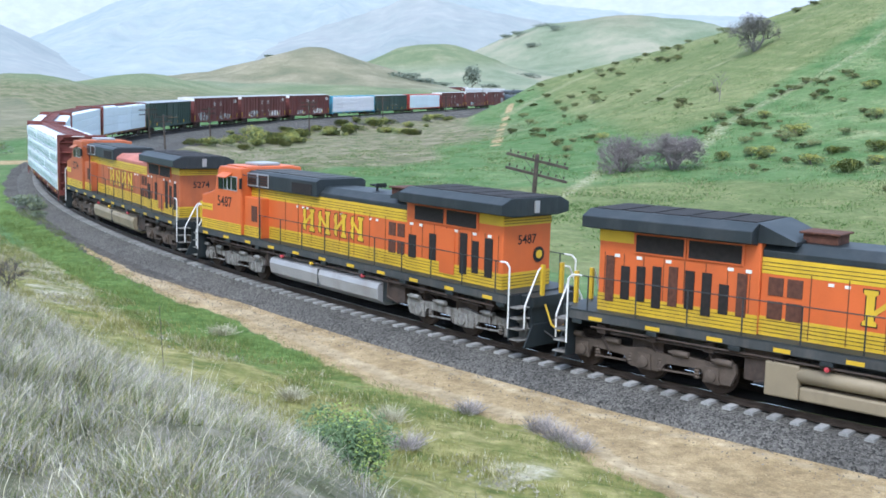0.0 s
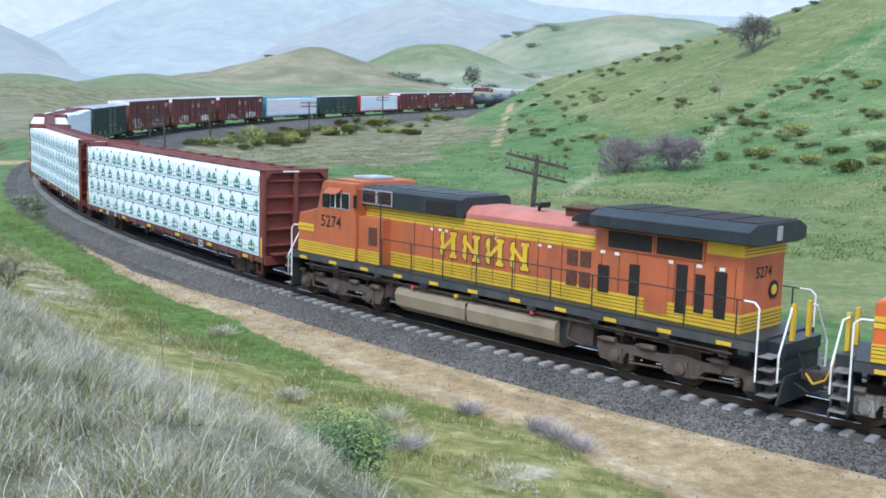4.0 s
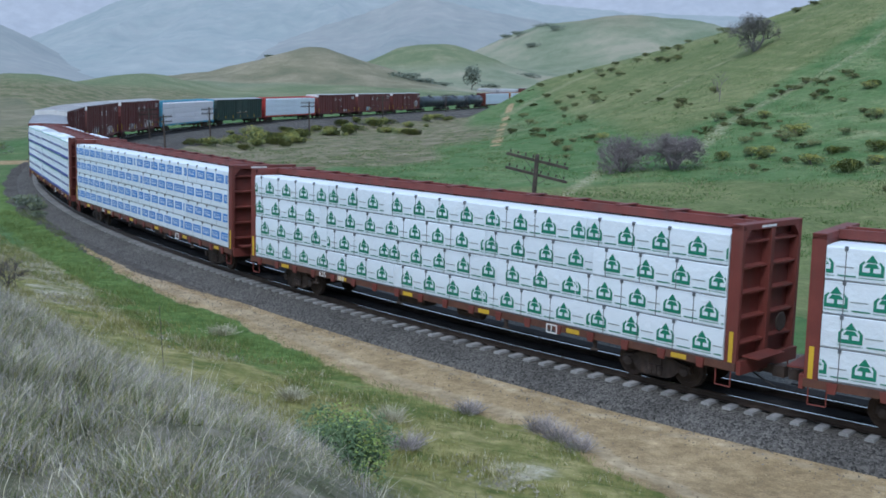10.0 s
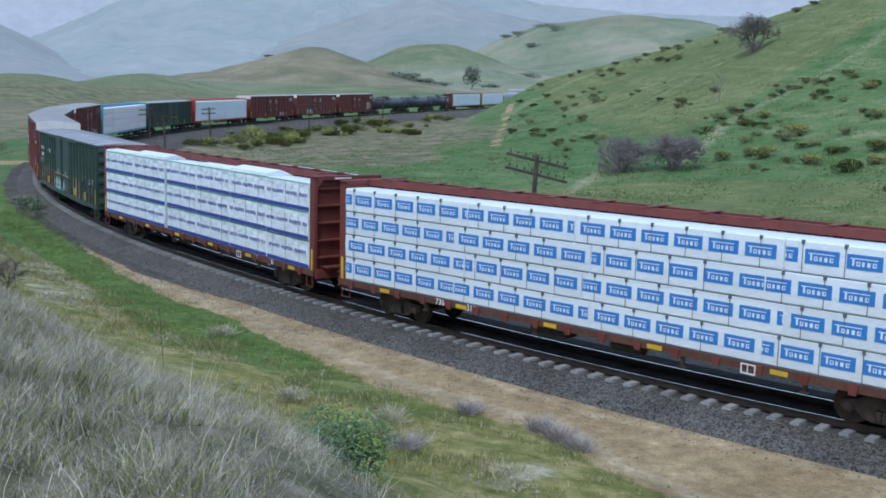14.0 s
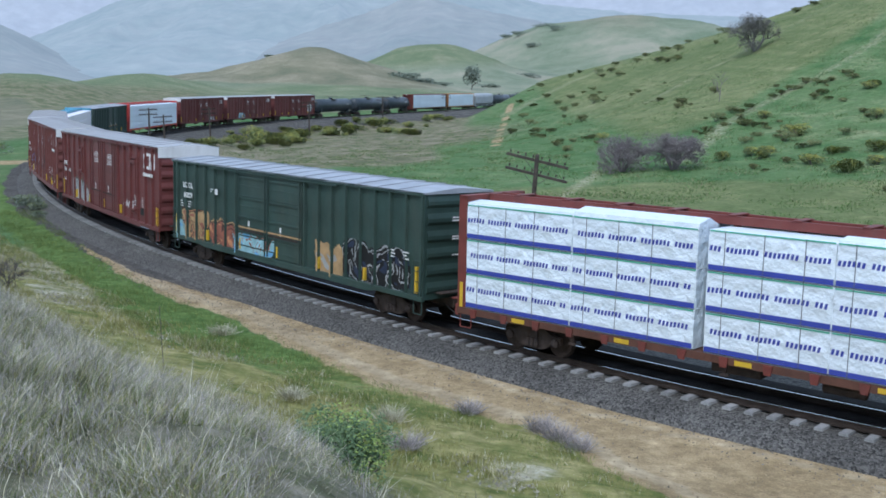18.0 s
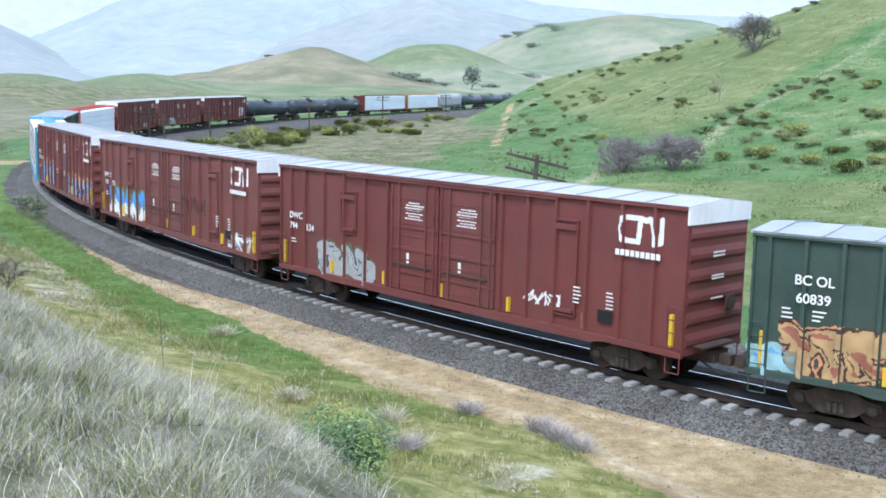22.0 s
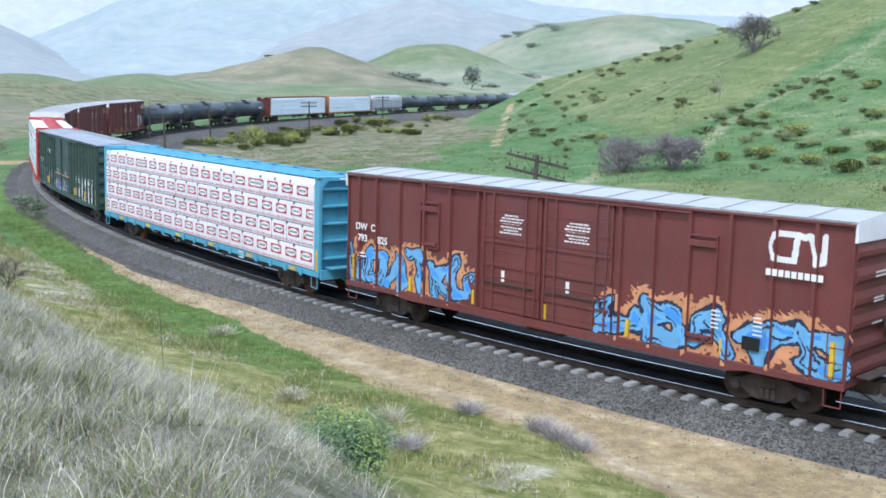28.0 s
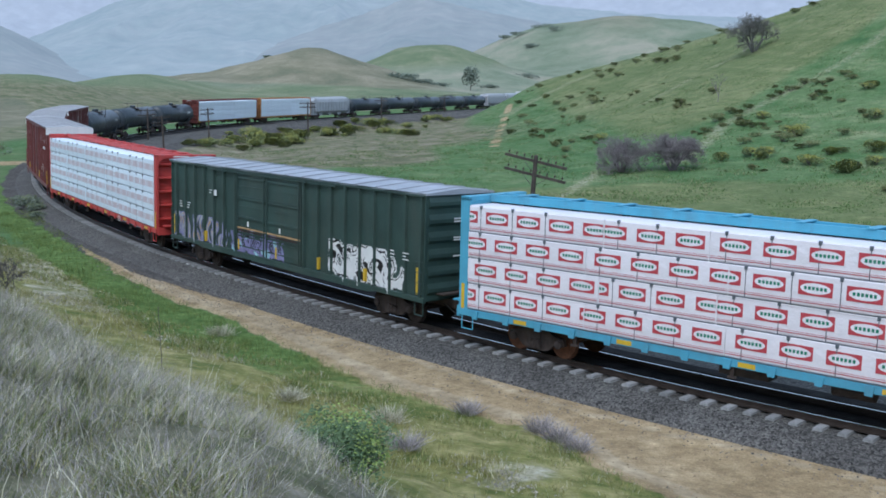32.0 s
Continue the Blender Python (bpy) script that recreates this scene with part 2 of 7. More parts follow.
M_CBRED = material("brown_red_car_paint", (0.17, 0.042, 0.032), 0.65, vary=0.25, scale=1.5, bump=0.08, dirt=(0.10, 0.055, 0.045), dirt_amount=0.6)
M_SILLRUST = material("rusty_brown_sill", (0.125, 0.055, 0.036), 0.75, vary=0.35, scale=2.5, bump=0.1, dirt=(0.09, 0.05, 0.04), dirt_amount=0.6)
M_CBBLUE = material("sky_blue_car_paint", (0.10, 0.36, 0.50), 0.55, vary=0.15, scale=1.5, bump=0.06, dirt=(0.12, 0.17, 0.19), dirt_amount=0.45)
M_CBBRIGHT = material("bright_red_car_paint", (0.50, 0.06, 0.05), 0.55, vary=0.15, scale=1.5, bump=0.06, dirt=(0.20, 0.07, 0.06), dirt_amount=0.4)
M_CBTAN = material("orange_brown_car_paint", (0.40, 0.19, 0.07), 0.6, vary=0.2, scale=1.5, bump=0.06)
M_RED = material("mineral_red_paint", (0.152, 0.042, 0.038), 0.55, vary=0.2, scale=0.7, fine=30, bump=0.06, dirt=(0.125, 0.060, 0.052), dirt_amount=0.55)
M_RED2 = material("faded_mineral_red_paint", (0.165, 0.054, 0.047), 0.6, vary=0.2, scale=0.7, fine=30, bump=0.06, dirt=(0.13, 0.06, 0.05), dirt_amount=0.5)
M_GREENCAR = material("dark_green_paint", (0.038, 0.072, 0.060), 0.55, vary=0.3, scale=0.8, fine=30, bump=0.06, dirt=(0.068, 0.078, 0.062), dirt_amount=0.5)
M_ROOF = material("galvanised_roof", (0.42, 0.44, 0.47), 0.5, 0.3, vary=0.2, scale=1.2, bump=0.05, dirt=(0.33, 0.34, 0.36), dirt_amount=0.5)
M_ROOFWHITE = material("chalky_white_roof", (0.40, 0.405, 0.415), 0.6, vary=0.1, scale=1.2, bump=0.05, dirt=(0.33, 0.33, 0.33), dirt_amount=0.5)
M_WRAP = material("white_lumber_wrap", (0.71, 0.785, 0.84), 0.5, vary=0.06, scale=0.8, fine=6, bump=0.6, dist=0.05, randoms=0.05)
M_WRAPPINK = material("pale_pink_lumber_wrap", (0.76, 0.73, 0.75), 0.5, vary=0.06, scale=0.8, fine=6, bump=0.6, dist=0.05, randoms=0.05)
M_WRAPSLACK = material("crumpled_lumber_wrap", (0.71, 0.785, 0.84), 0.45, vary=0.06, scale=0.8, fine=2.6, bump=1.0, dist=0.14, randoms=0.05)
M_STRAP = material("dark_strap", (0.12, 0.135, 0.15), 0.6, vary=0.1, bump=0.0)
M_LOGOGREEN = material("green_print", (0.02, 0.20, 0.12), 0.5, vary=0.1, bump=0.0)
M_LOGOBLUE = material("blue_print", (0.05, 0.22, 0.60), 0.5, vary=0.1, bump=0.0)
M_NAVY = material("navy_print", (0.05, 0.07, 0.36), 0.5, vary=0.15, bump=0.0)
M_LOGORED = material("red_print", (0.47, 0.06, 0.075), 0.5, vary=0.1, bump=0.0)
M_GREYPRINT = material("grey_print", (0.28, 0.33, 0.33), 0.5, vary=0.1, bump=0.0)
M_LIME = material("green_edge_print", (0.10, 0.42, 0.28), 0.5, vary=0.1, bump=0.0)
# black paint raised and blued, haze put into the base colour
M_TANK = material("haze_lifted_tank_black", (0.042, 0.056, 0.066), 0.38, vary=0.3, scale=0.9, bump=0.03, dirt=(0.05, 0.05, 0.048), dirt_amount=0.4)
M_HOPPER = material("light_grey_hopper_paint", (0.42, 0.44, 0.46), 0.55, vary=0.15, scale=0.8, bump=0.05, dirt=(0.25, 0.24, 0.22), dirt_amount=0.5)
M_SPRAYBLUE = material("light_blue_spray", (0.17, 0.42, 0.70), 0.5, vary=0.2, scale=2.5, bump=0.0)
M_SPRAYDEEP = material("deep_blue_spray", (0.05, 0.20, 0.55), 0.5, vary=0.2, scale=2.5, bump=0.0)
M_SPRAYORANGE = material("salmon_orange_spray", (0.62, 0.29, 0.14), 0.6, vary=0.3, scale=3, bump=0.0)
M_SPRAYTAN = material("tan_spray", (0.47, 0.31, 0.15), 0.6, vary=0.3, scale=3, bump=0.0)
M_SPRAYTEAL = material("pale_teal_spray", (0.33, 0.55, 0.60), 0.6, vary=0.3, scale=3, bump=0.0)
M_SPRAYRUST = material("rust_red_spray", (0.32, 0.12, 0.08), 0.6, vary=0.3, scale=3, bump=0.0)
M_SPRAYGREY = material("silver_grey_spray", (0.36, 0.37, 0.37), 0.5, vary=0.2, scale=3, bump=0.0)
M_SPRAYPURPLE = material("violet_grey_spray", (0.23, 0.22, 0.40), 0.6, vary=0.3, scale=3, bump=0.0)
M_SPRAYGREEN = material("moss_green_spray", (0.17, 0.20, 0.06), 0.6, vary=0.3, scale=3, bump=0.0)
M_SPRAYINK = material("dark_ink_spray", (0.025, 0.035, 0.07), 0.5, vary=0.2, scale=3, bump=0.0)
M_BANDWHITE = material("white_end_paint", (0.70, 0.70, 0.69), 0.5, vary=0.1, scale=1.2, bump=0.04, dirt=(0.45, 0.43, 0.40), dirt_amount=0.5)
M_SPRAYSKY = material("bright_blue_spray", (0.08, 0.30, 0.75), 0.5, vary=0.15, scale=3, bump=0.0)
M_SPRAYDARK = material("dark_brown_spray", (0.06, 0.03, 0.025), 0.6, vary=0.2, scale=3, bump=0.0)
M_FAINTPRINT = material("faint_pink_print", (0.60, 0.52, 0.54), 0.5, vary=0.1, bump=0.0)

# ---- the railway line: arc length s runs back along the train, from the near straight round the bend ----
KNOTS = [(-300, 0.0), (-70, 0.0), (-40, -0.0089), (0, -0.0085), (20, -0.0052), (40, -0.0058), (60, -0.0060), (80, -0.0055), (100, -0.0058), (120, -0.00625), (140, -0.0062),
         (160, -0.0057), (180, -0.0050), (200, -0.0035), (220, -0.0009), (240, 0.0), (430, 0.0), (450, 0.0072), (550, 0.0072), (575, 0.0), (820, 0.0)]
GRADE, BANK = -0.0188, radians(2.02)
S0, S1, DS = -300.0, 820.0, 1.0
S = np.arange(S0, S1 + DS, DS)
curv = np.interp(S, *zip(*KNOTS))
head = np.concatenate([[0], np.cumsum((curv[1:] + curv[:-1]) / 2 * DS)])
zero = int(-S0 / DS)
head += radians(137.856) - head[zero]
TX, TY = np.cos(head), np.sin(head)
PX = np.concatenate([[0], np.cumsum((TX[1:] + TX[:-1]) / 2 * DS)])
PY = np.concatenate([[0], np.cumsum((TY[1:] + TY[:-1]) / 2 * DS)])
PX += 8.2131 - PX[zero]
PY += 27.2425 - PY[zero]
PZ = GRADE * S


def line_at(s):
    return Vector((np.interp(s, S, PX), np.interp(s, S, PY), np.interp(s, S, PZ)))


def bank_at(s):
    return BANK * min(1.0, max(0.0, (230 - s) / 60))


def frame_between(front, rear, s):
    """Pose with x forward along the train, y to its left and z up, banked as the track is at s."""
    d = (front - rear).normalized()
    n = Vector((-d.y, d.x, 0)).normalized()
    b = bank_at(s)
    up = d.cross(n).normalized()
    n2, u2 = n * math.cos(b) - up * math.sin(b), up * math.cos(b) + n * math.sin(b)
    mid = (front + rear) / 2 + Vector((0, 0, 0.75 * math.sin(b)))
    return Matrix.Translation(mid) @ Matrix((d, n2, u2)).transposed().to_4x4()


def line_pose(s):
    return frame_between(line_at(s - 0.5), line_at(s + 0.5), s)


class Shape:
    """A small mesh builder."""

    def __init__(self):
        self.v, self.f = [], []

    def box(self, x0, x1, y0, y1, z0, z1):
        i = len(self.v)
        self.v += [(x0, y0, z0), (x1, y0, z0), (x1, y1, z0), (x0, y1, z0), (x0, y0, z1), (x1, y0, z1), (x1, y1, z1), (x0, y1, z1)]
        self.f += [(i, i + 3, i + 2, i + 1), (i + 4, i + 5, i + 6, i + 7), (i, i + 1, i + 5, i + 4), (i + 1, i + 2, i + 6, i + 5), (i + 2, i + 3, i + 7, i + 6), (i + 3, i, i + 4, i + 7)]
        return self

    def prism(self, profile, a, b, axis="x"):
        """A closed profile of (u, w) swept from a to b along an axis: x takes (y, z), y takes (x, z), z takes (x, y)."""
        i, k = len(self.v), len(profile)
        for c in (a, b):
            for u, w in profile:
                self.v.append((c, u, w) if axis == "x" else (u, c, w) if axis == "y" else (u, w, c))
        for j in range(k):
            self.f.append((i + j, i + (j + 1) % k, i + k + (j + 1) % k, i + k + j))
        self.f += [tuple(range(i + k - 1, i - 1, -1)), tuple(range(i + k, i + 2 * k))]
        return self

    def rod(self, p, q, r, sides=6):
        p, q = Vector(p), Vector(q)
        d = (q - p).normalized()
        a = d.orthogonal().normalized()
        b = d.cross(a)
        i = len(self.v)
        for c in (p, q):
            for j in range(sides):
                t = 2 * math.pi * j / sides
                self.v.append(tuple(c + (a * math.cos(t) + b * math.sin(t)) * r))
        for j in range(sides):
            self.f.append((i + j, i + (j + 1) % sides, i + sides + (j + 1) % sides, i + sides + j))
        self.f += [tuple(range(i + sides - 1, i - 1, -1)), tuple(range(i + sides, i + 2 * sides))]
        return self

    def pipe(self, points, r, sides=6):
        for p, q in zip(points, points[1:]):
            self.rod(p, q, r, sides)
        return self

    def lathe(self, profile, axis="y", sides=24, at=(0, 0, 0)):
        """A profile of (along, radius) turned about an axis through at."""
        i, k = len(self.v), len(profile)
        for u, r in profile:
            for j in range(sides):
                t = 2 * math.pi * j / sides
                c, d = r * math.cos(t), r * math.sin(t)
                p = (u, c, d) if axis == "x" else (d, u, c) if axis == "y" else (c, d, u)
                self.v.append((p[0] + at[0], p[1] + at[1], p[2] + at[2]))
        for a in range(k - 1):
            for j in range(sides):
                self.f.append((i + a * sides + j, i + a * sides + (j + 1) % sides, i + (a + 1) * sides + (j + 1) % sides, i + (a + 1) * sides + j))
        self.f += [tuple(range(i + sides - 1, i - 1, -1)), tuple(range(i + (k - 1) * sides, i + k * sides))]
        return self

    def mesh(self, name):
        me = bpy.data.meshes.new(name)
        me.from_pydata(self.v, [], self.f)
        bm = bmesh.new()
        bm.from_mesh(me)
        bmesh.ops.recalc_face_normals(bm, faces=bm.faces)
        bm.to_mesh(me)
        bm.free()
        return me


def part(name, shape, mat, parent=None, label="", smooth=False, bevel=0.0):
    me = shape.mesh(name) if isinstance(shape, Shape) else shape
    if not me.materials:
        me.materials.append(mat)
    if smooth:
        me.polygons.foreach_set("use_smooth", [True] * len(me.polygons))
    ob = new(name, me)
    ob.parent = parent
    if bevel:
        mod = ob.modifiers.new("bevel", "BEVEL")
        mod.width, mod.segments, mod.limit_method = bevel, 2, "ANGLE"
    if label:
        tagged(ob, label)
    return ob


# ---- the ground: one sheet ----
def smooth_step(a, b, v):
    t = np.clip((v - a) / (b - a), 0, 1)
    return t * t * (3 - 2 * t)


def nearest_on_line(x, y):
    """Arc length, distance to the left of travel and height of the line nearest to each point."""
    keep = np.arange(0, len(S), 2)
    out_s, out_d, out_z = np.empty(len(x)), np.empty(len(x)), np.empty(len(x))
    for a in range(0, len(x), 4000):
        b = slice(a, a + 4000)
        q = (x[b, None] - PX[keep]) ** 2 + (y[b, None] - PY[keep]) ** 2
        i = keep[q.argmin(1)]
        dx, dy = x[b] - PX[i], y[b] - PY[i]
        along = dx * TX[i] + dy * TY[i]
        out_s[b] = S[i] + along
        side = dx * TY[i] - dy * TX[i]
        out_d[b] = np.sign(side) * np.hypot(side, np.where(np.abs(along) > 2, along, 0))
        out_z[b] = PZ[i] + GRADE * np.clip(along, -2, 2)
    return out_s, out_d, out_z


# hills: centre, height, half-widths along and across, turn of the long side in degrees
HILLS = [
    (163, 175, 50.1, 74, 62, 120, 2.0),
    (52, 262, 9.0, 63, 26, 112, 2.0),
    (72, 150, 5.2, 40, 30, 120, 2.0),
    (-64, 600, 19.6, 34, 60, 0, 2.0),
    (-72, 600, 3.4, 11, 40, 0, 2.0),
    (-134, 590, 11.2, 36, 50, 10, 2.0),
    (-12, 900, 34.0, 55, 80, 0, 2.0),
    (191, 1200, 63.4, 66, 160, 0, 2.0),
    (77, 1260, 38.9, 60, 120, 0, 2.0),
    (298, 1150, 41.8, 48, 140, 0, 2.0),
    (-122, 305, 8.6, 17, 32, 0, 2.0),
    (-160, 320, 1.5, 26, 40, 0, 2.0),
    (-128, 450, 6.6, 17, 40, 10, 2.0),
    (-164, 430, 3.4, 33, 60, 0, 2.0),
]


def ground_height(x, y):
    x, y = np.asarray(x, float), np.asarray(y, float)
    s, d, zt = nearest_on_line(x, y)
    r = np.hypot(x, y)
    far_off = np.clip(y, -100, 800)
    z = -1.6 - 0.0135 * far_off
    z -= 3.5 * np.exp(-((x - 5) / 45) ** 2 - ((y - 195) / 60) ** 2)
    for cx, cy, h, a, b, turn, k in HILLS:
        c, w = math.cos(radians(turn)), math.sin(radians(turn))
        u, v = ((x - cx) * c + (y - cy) * w) / a, ((x - cx) * -w + (y - cy) * c) / b
        z += h * np.exp(-(u * u + v * v) / k)
    z += np.minimum(1.0, r / 500) * 0.8 * (np.sin(x / 37 + y / 61) + np.sin(x / 71 - y / 43 + 1.3)) * smooth_step(60, 300, r)
    z -= 0.024 * np.clip(r - 700, 0, 1500) * (1 - smooth_step(-0.14, -0.03, x / np.maximum(r, 1)))
    # the bank on which the camera stands, along the outside of the bend
    e = -d
    bank = np.interp(e, [0, 5.4, 7, 9, 11, 13, 15, 17, 19.5, 22, 26, 40, 80], [-0.5, -0.5, -0.3, 0.08, 0.53, 1.1, 2.0, 3.25, 5.0, 6.2, 7.0, 8.6, 9.2])
    bank = bank - 1.5 * smooth_step(-1.5, 2.9, x) * smooth_step(12, 18, e) + 0.7 * smooth_step(2.0, 9.0, -x) * smooth_step(13, 18, e)
    fade = 1 - smooth_step(38, 75, np.hypot(x + 4, y - 8))
    z = np.where(e > 0, z + (np.maximum(bank, z) - z) * fade, z)
    # cut and fill along the line
    half = np.where(d > 0, 6.5, 5.2)
    w = smooth_step(half, half + np.where(d > 0, 22.0, 26.0), np.abs(d))
    shoulder = smooth_step(85, 130, s) * (1 - smooth_step(350, 400, s))
    w = np.where(d > 0, w * (1 - shoulder) + smooth_step(14, 36, d) * shoulder, w)
    sunk = np.where(d > 0, 0.85, 0.5)
    form = zt - sunk - 0.15 * np.clip(d - 4, 0, 12) * shoulder
    cut = form * (1 - w) + z * w
    on_bank = np.maximum(zt - 0.5, bank + zt * (1 - smooth_step(6, 14, e)))
    z = np.where(e > 0, cut * (1 - fade) + on_bank * fade, cut)
    return z


def road_edge(s):
    """How far the bare track beside the line reaches outwards."""
    return np.interp(s, [-12, -2, -0.6, 0.5, 1.9, 3.2, 4.2, 5.7, 7.8, 10.7, 12.4, 14.4, 16.6, 19.1, 23.4, 26.7, 31.3, 39.2, 47.5, 60], [9.5, 7.3, 6.9, 6.35, 5.5, 4.95, 5.5, 5.45, 5.47, 5.22, 5.05, 4.77, 4.5, 4.25, 4.4, 4.25, 3.86, 3.05, 2.7, 2.5])


def stone_edge(s):
    """Where the stones of the track bed end."""
    return np.interp(s, [-5, 2.4, 4.2, 6.5, 9, 11.6, 14.4, 18, 22, 24, 29, 33, 38.6, 50], [2.1, 2.15, 2.3, 2.1, 1.92, 2.1, 2.4, 2.37, 2.6, 2.9, 3.3, 3.2, 2.95, 2.6])


def brow_edge(s):
    """Where the dry stalks of the bank begin."""
    return np.interp(s, [2, 4.8, 6.4, 8.4, 12.6, 16, 24, 40], [14.0, 13.7, 13.3, 12.8, 12.3, 11.6, 11.6, 12.2])


def ground_sheet():
    angles = np.concatenate([np.linspace(-180, -32, 60)[:-1], np.linspace(-32, 32, 330), np.linspace(32, 180, 60)[1:-1]])
    radii = np.concatenate([np.linspace(0.02, 60, 150), 60 * np.exp(np.linspace(0, np.log(4600 / 60), 190))[1:]])
    A, R = np.meshgrid(np.radians(angles), radii)
    x, y = (R * np.sin(A)).ravel(), (R * np.cos(A)).ravel()
    z = ground_height(x, y)
    rr = np.hypot(x, y)
    calm = smooth_step(5.0, 10.0, np.abs(nearest_on_line(x, y)[1]))
    for i in range(len(x)):
        if rr[i] < 400:
            k = noise.noise((x[i] * 0.22, y[i] * 0.22, 0)) * 0.3 + noise.noise((x[i] * 1.1, y[i] * 1.1, 5)) * 0.08
            z[i] += k * calm[i]
        elif rr[i] > 420:
            z[i] += (noise.ridged_multi_fractal((x[i] * 0.011, y[i] * 0.007, 2), 1.0, 2.1, 4, 1.0, 2.0) - 1.2) * 3.2 * calm[i] * min(1.0, (rr[i] - 420) / 150)
    na, nr = len(angles), len(radii)
    i = np.arange(nr - 1)[:, None] * na
    j = np.arange(na)[None, :]
    j2 = (j + 1) % na
    f = np.stack([i + j, i + j2, i + na + j2, i + na + j], -1).reshape(-1, 4).tolist()
    f.append(list(range(na - 1, -1, -1)))
    me = bpy.data.meshes.new("ground")
    me.from_pydata(np.stack([x, y, z], -1).tolist(), [], f)
    me.polygons.foreach_set("use_smooth", [True] * len(me.polygons))
    # where each cover grows: along the line, on the bank, on the far hills
    s, d, zt = nearest_on_line(x, y)
    e = -d
    near = rr < 120
    wob = 0.35 * np.sin(s * 0.9) + 0.25 * np.sin(s * 2.3 + 1) + 0.15 * np.sin(s * 5.1)
    edge = road_edge(s) + 0.3 * wob
    dirt = (1 - smooth_step(edge - 0.15, edge + 0.25, e)) * (e > 0) * near * (1 - smooth_step(60, 75, s))
    trail = np.exp(-((x - np.interp(y, [130, 180, 215, 240], [6.3, 9.6, 12.6, 15.3])) / 0.9) ** 2) * (y > 135) * (y < 245) * (np.sin(y * 0.9) > -0.2)
    side_road = np.exp(-((y - 108 - 0.35 * (x + 48)) / 3.2) ** 2) * (x < -44)
    stony = stone_edge(s) + 0.15 * wob
    dirt = dirt * smooth_step(stony - 0.15, stony + 0.25, e)
    dirt = np.maximum(dirt, np.maximum(trail, side_road))
    low = np.interp(s, [-10, 3, 5.4, 9.6, 15.7, 18.2, 21.8, 28.2, 33.2, 41.2, 48.7, 70], [6.8, 7.2, 7.8, 8.1, 8.25, 8.0, 7.5, 6.2, 5.9, 5.3, 5.4, 4.8]) + 0.4 * wob
    lush = (0.30 + 0.20 * smooth_step(3, 8, s) + 0.5 * smooth_step(10, 15, s)) * smooth_step(edge - 0.1, edge + 0.3, e) * (1 - smooth_step(low - 0.3, low + 0.5, e)) * near * (1 - smooth_step(60, 90, s)) * (e > 0)
    pale = 0.9 * smooth_step(low - 0.2, low + 0.5, e) * (1 - smooth_step(low + 2.0 + wob, low + 3.2 + wob, e)) * near * smooth_step(18, 23, s) * (1 - smooth_step(34, 44, s))
    rock = np.exp(-((x - 1.3 + 0.4 * np.sin(y * 2)) / 0.7) ** 2 - ((y - 21.0) / 1.3) ** 2) + 0.7 * np.exp(-((x - 2.3) / 0.5) ** 2 - ((y - 21.6) / 0.8) ** 2) + 0.95 * np.exp(-((x + 7.2) / 1.1) ** 2 - ((y - 31.0) / 0.9) ** 2)
    pale = np.maximum(pale, np.clip(rock * 0.8, 0, 1))
    dry = smooth_step(-0.8, 0.8, e - brow_edge(s) + 0.4 * wob) * (rr < 55) * (1 - smooth_step(0.3, 2.2, x + 0.12 * y - 1.2))
    gravel = smooth_step(2, 4, d) * (1 - smooth_step(8.0, 9.5, d + wob)) * smooth_step(85, 130, s) * (1 - smooth_step(350, 400, s))
    gravel = np.maximum(gravel, smooth_step(42, 55, s) * (1 - smooth_step(3.2, 4.0, e + 0.4 * wob)) * (e > 0) * (1 - smooth_step(150, 200, s)))
    gravel = np.maximum(gravel, ((e < stony + 0.5) & (d < 7.6)) * 1.0)
    brown = np.exp(-((x + 12) / 28) ** 2 - ((y - 185) / 42) ** 2) * (d > 12)
    brown = np.maximum(brown, smooth_step(6, 9, d) * (1 - smooth_step(40, 52, d)) * smooth_step(80, 105, s) * (1 - smooth_step(300, 360, s)) * (1 - smooth_step(-6, 8, x - 0.05 * (y - 140))))
    brown = np.maximum(brown, 0.6 * smooth_step(8, 20, e) * smooth_step(75, 110, s) * (rr < 700))
    brown = np.maximum(brown, np.exp(-((x + 85) / 75) ** 2 - ((y - 590) / 70) ** 2))
    def along(points, width):
        best = np.full(len(x), 99.0)
        for (ax, ay), (bx, by) in zip(points, points[1:]):
            t = np.clip(((x - ax) * (bx - ax) + (y - ay) * (by - ay)) / ((bx - ax) ** 2 + (by - ay) ** 2), 0, 1)
            best = np.minimum(best, np.hypot(x - ax - t * (bx - ax), y - ay - t * (by - ay)))
        return np.exp(-(best / width) ** 2)
    pale = np.maximum(pale, 0.52 * along([(22, 101), (27, 110), (34, 125), (39, 129.5), (46, 135), (58, 143), (72, 158)], 2.0))
    pale = np.maximum(pale, 0.5 * along([(13, 222), (19.4, 235), (28, 245), (38, 252), (48, 246), (57, 232)], 4.0))
    pale = np.maximum(pale, 0.5 * along([(30, 160), (40, 172), (52, 178), (66, 186)], 2.2))
    pale = np.maximum(pale, 0.55 * along([(9.5, 84), (12, 90), (15, 100)], 1.2))
    # grows with distance from the eye: haze put into the ground colour
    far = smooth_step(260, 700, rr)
    def patch_on(cx, cy, a, b):
        return np.exp(-((x - cx) / a) ** 2 - ((y - cy) / b) ** 2)
    meadow = np.maximum.reduce([1.3 * patch_on(-14, 905, 75, 110), 1.4 * patch_on(-10, 450, 100, 60) * (rr > 405), 1.2 * patch_on(-128, 450, 32, 55), 0.8 * patch_on(-118, 315, 16, 40)])
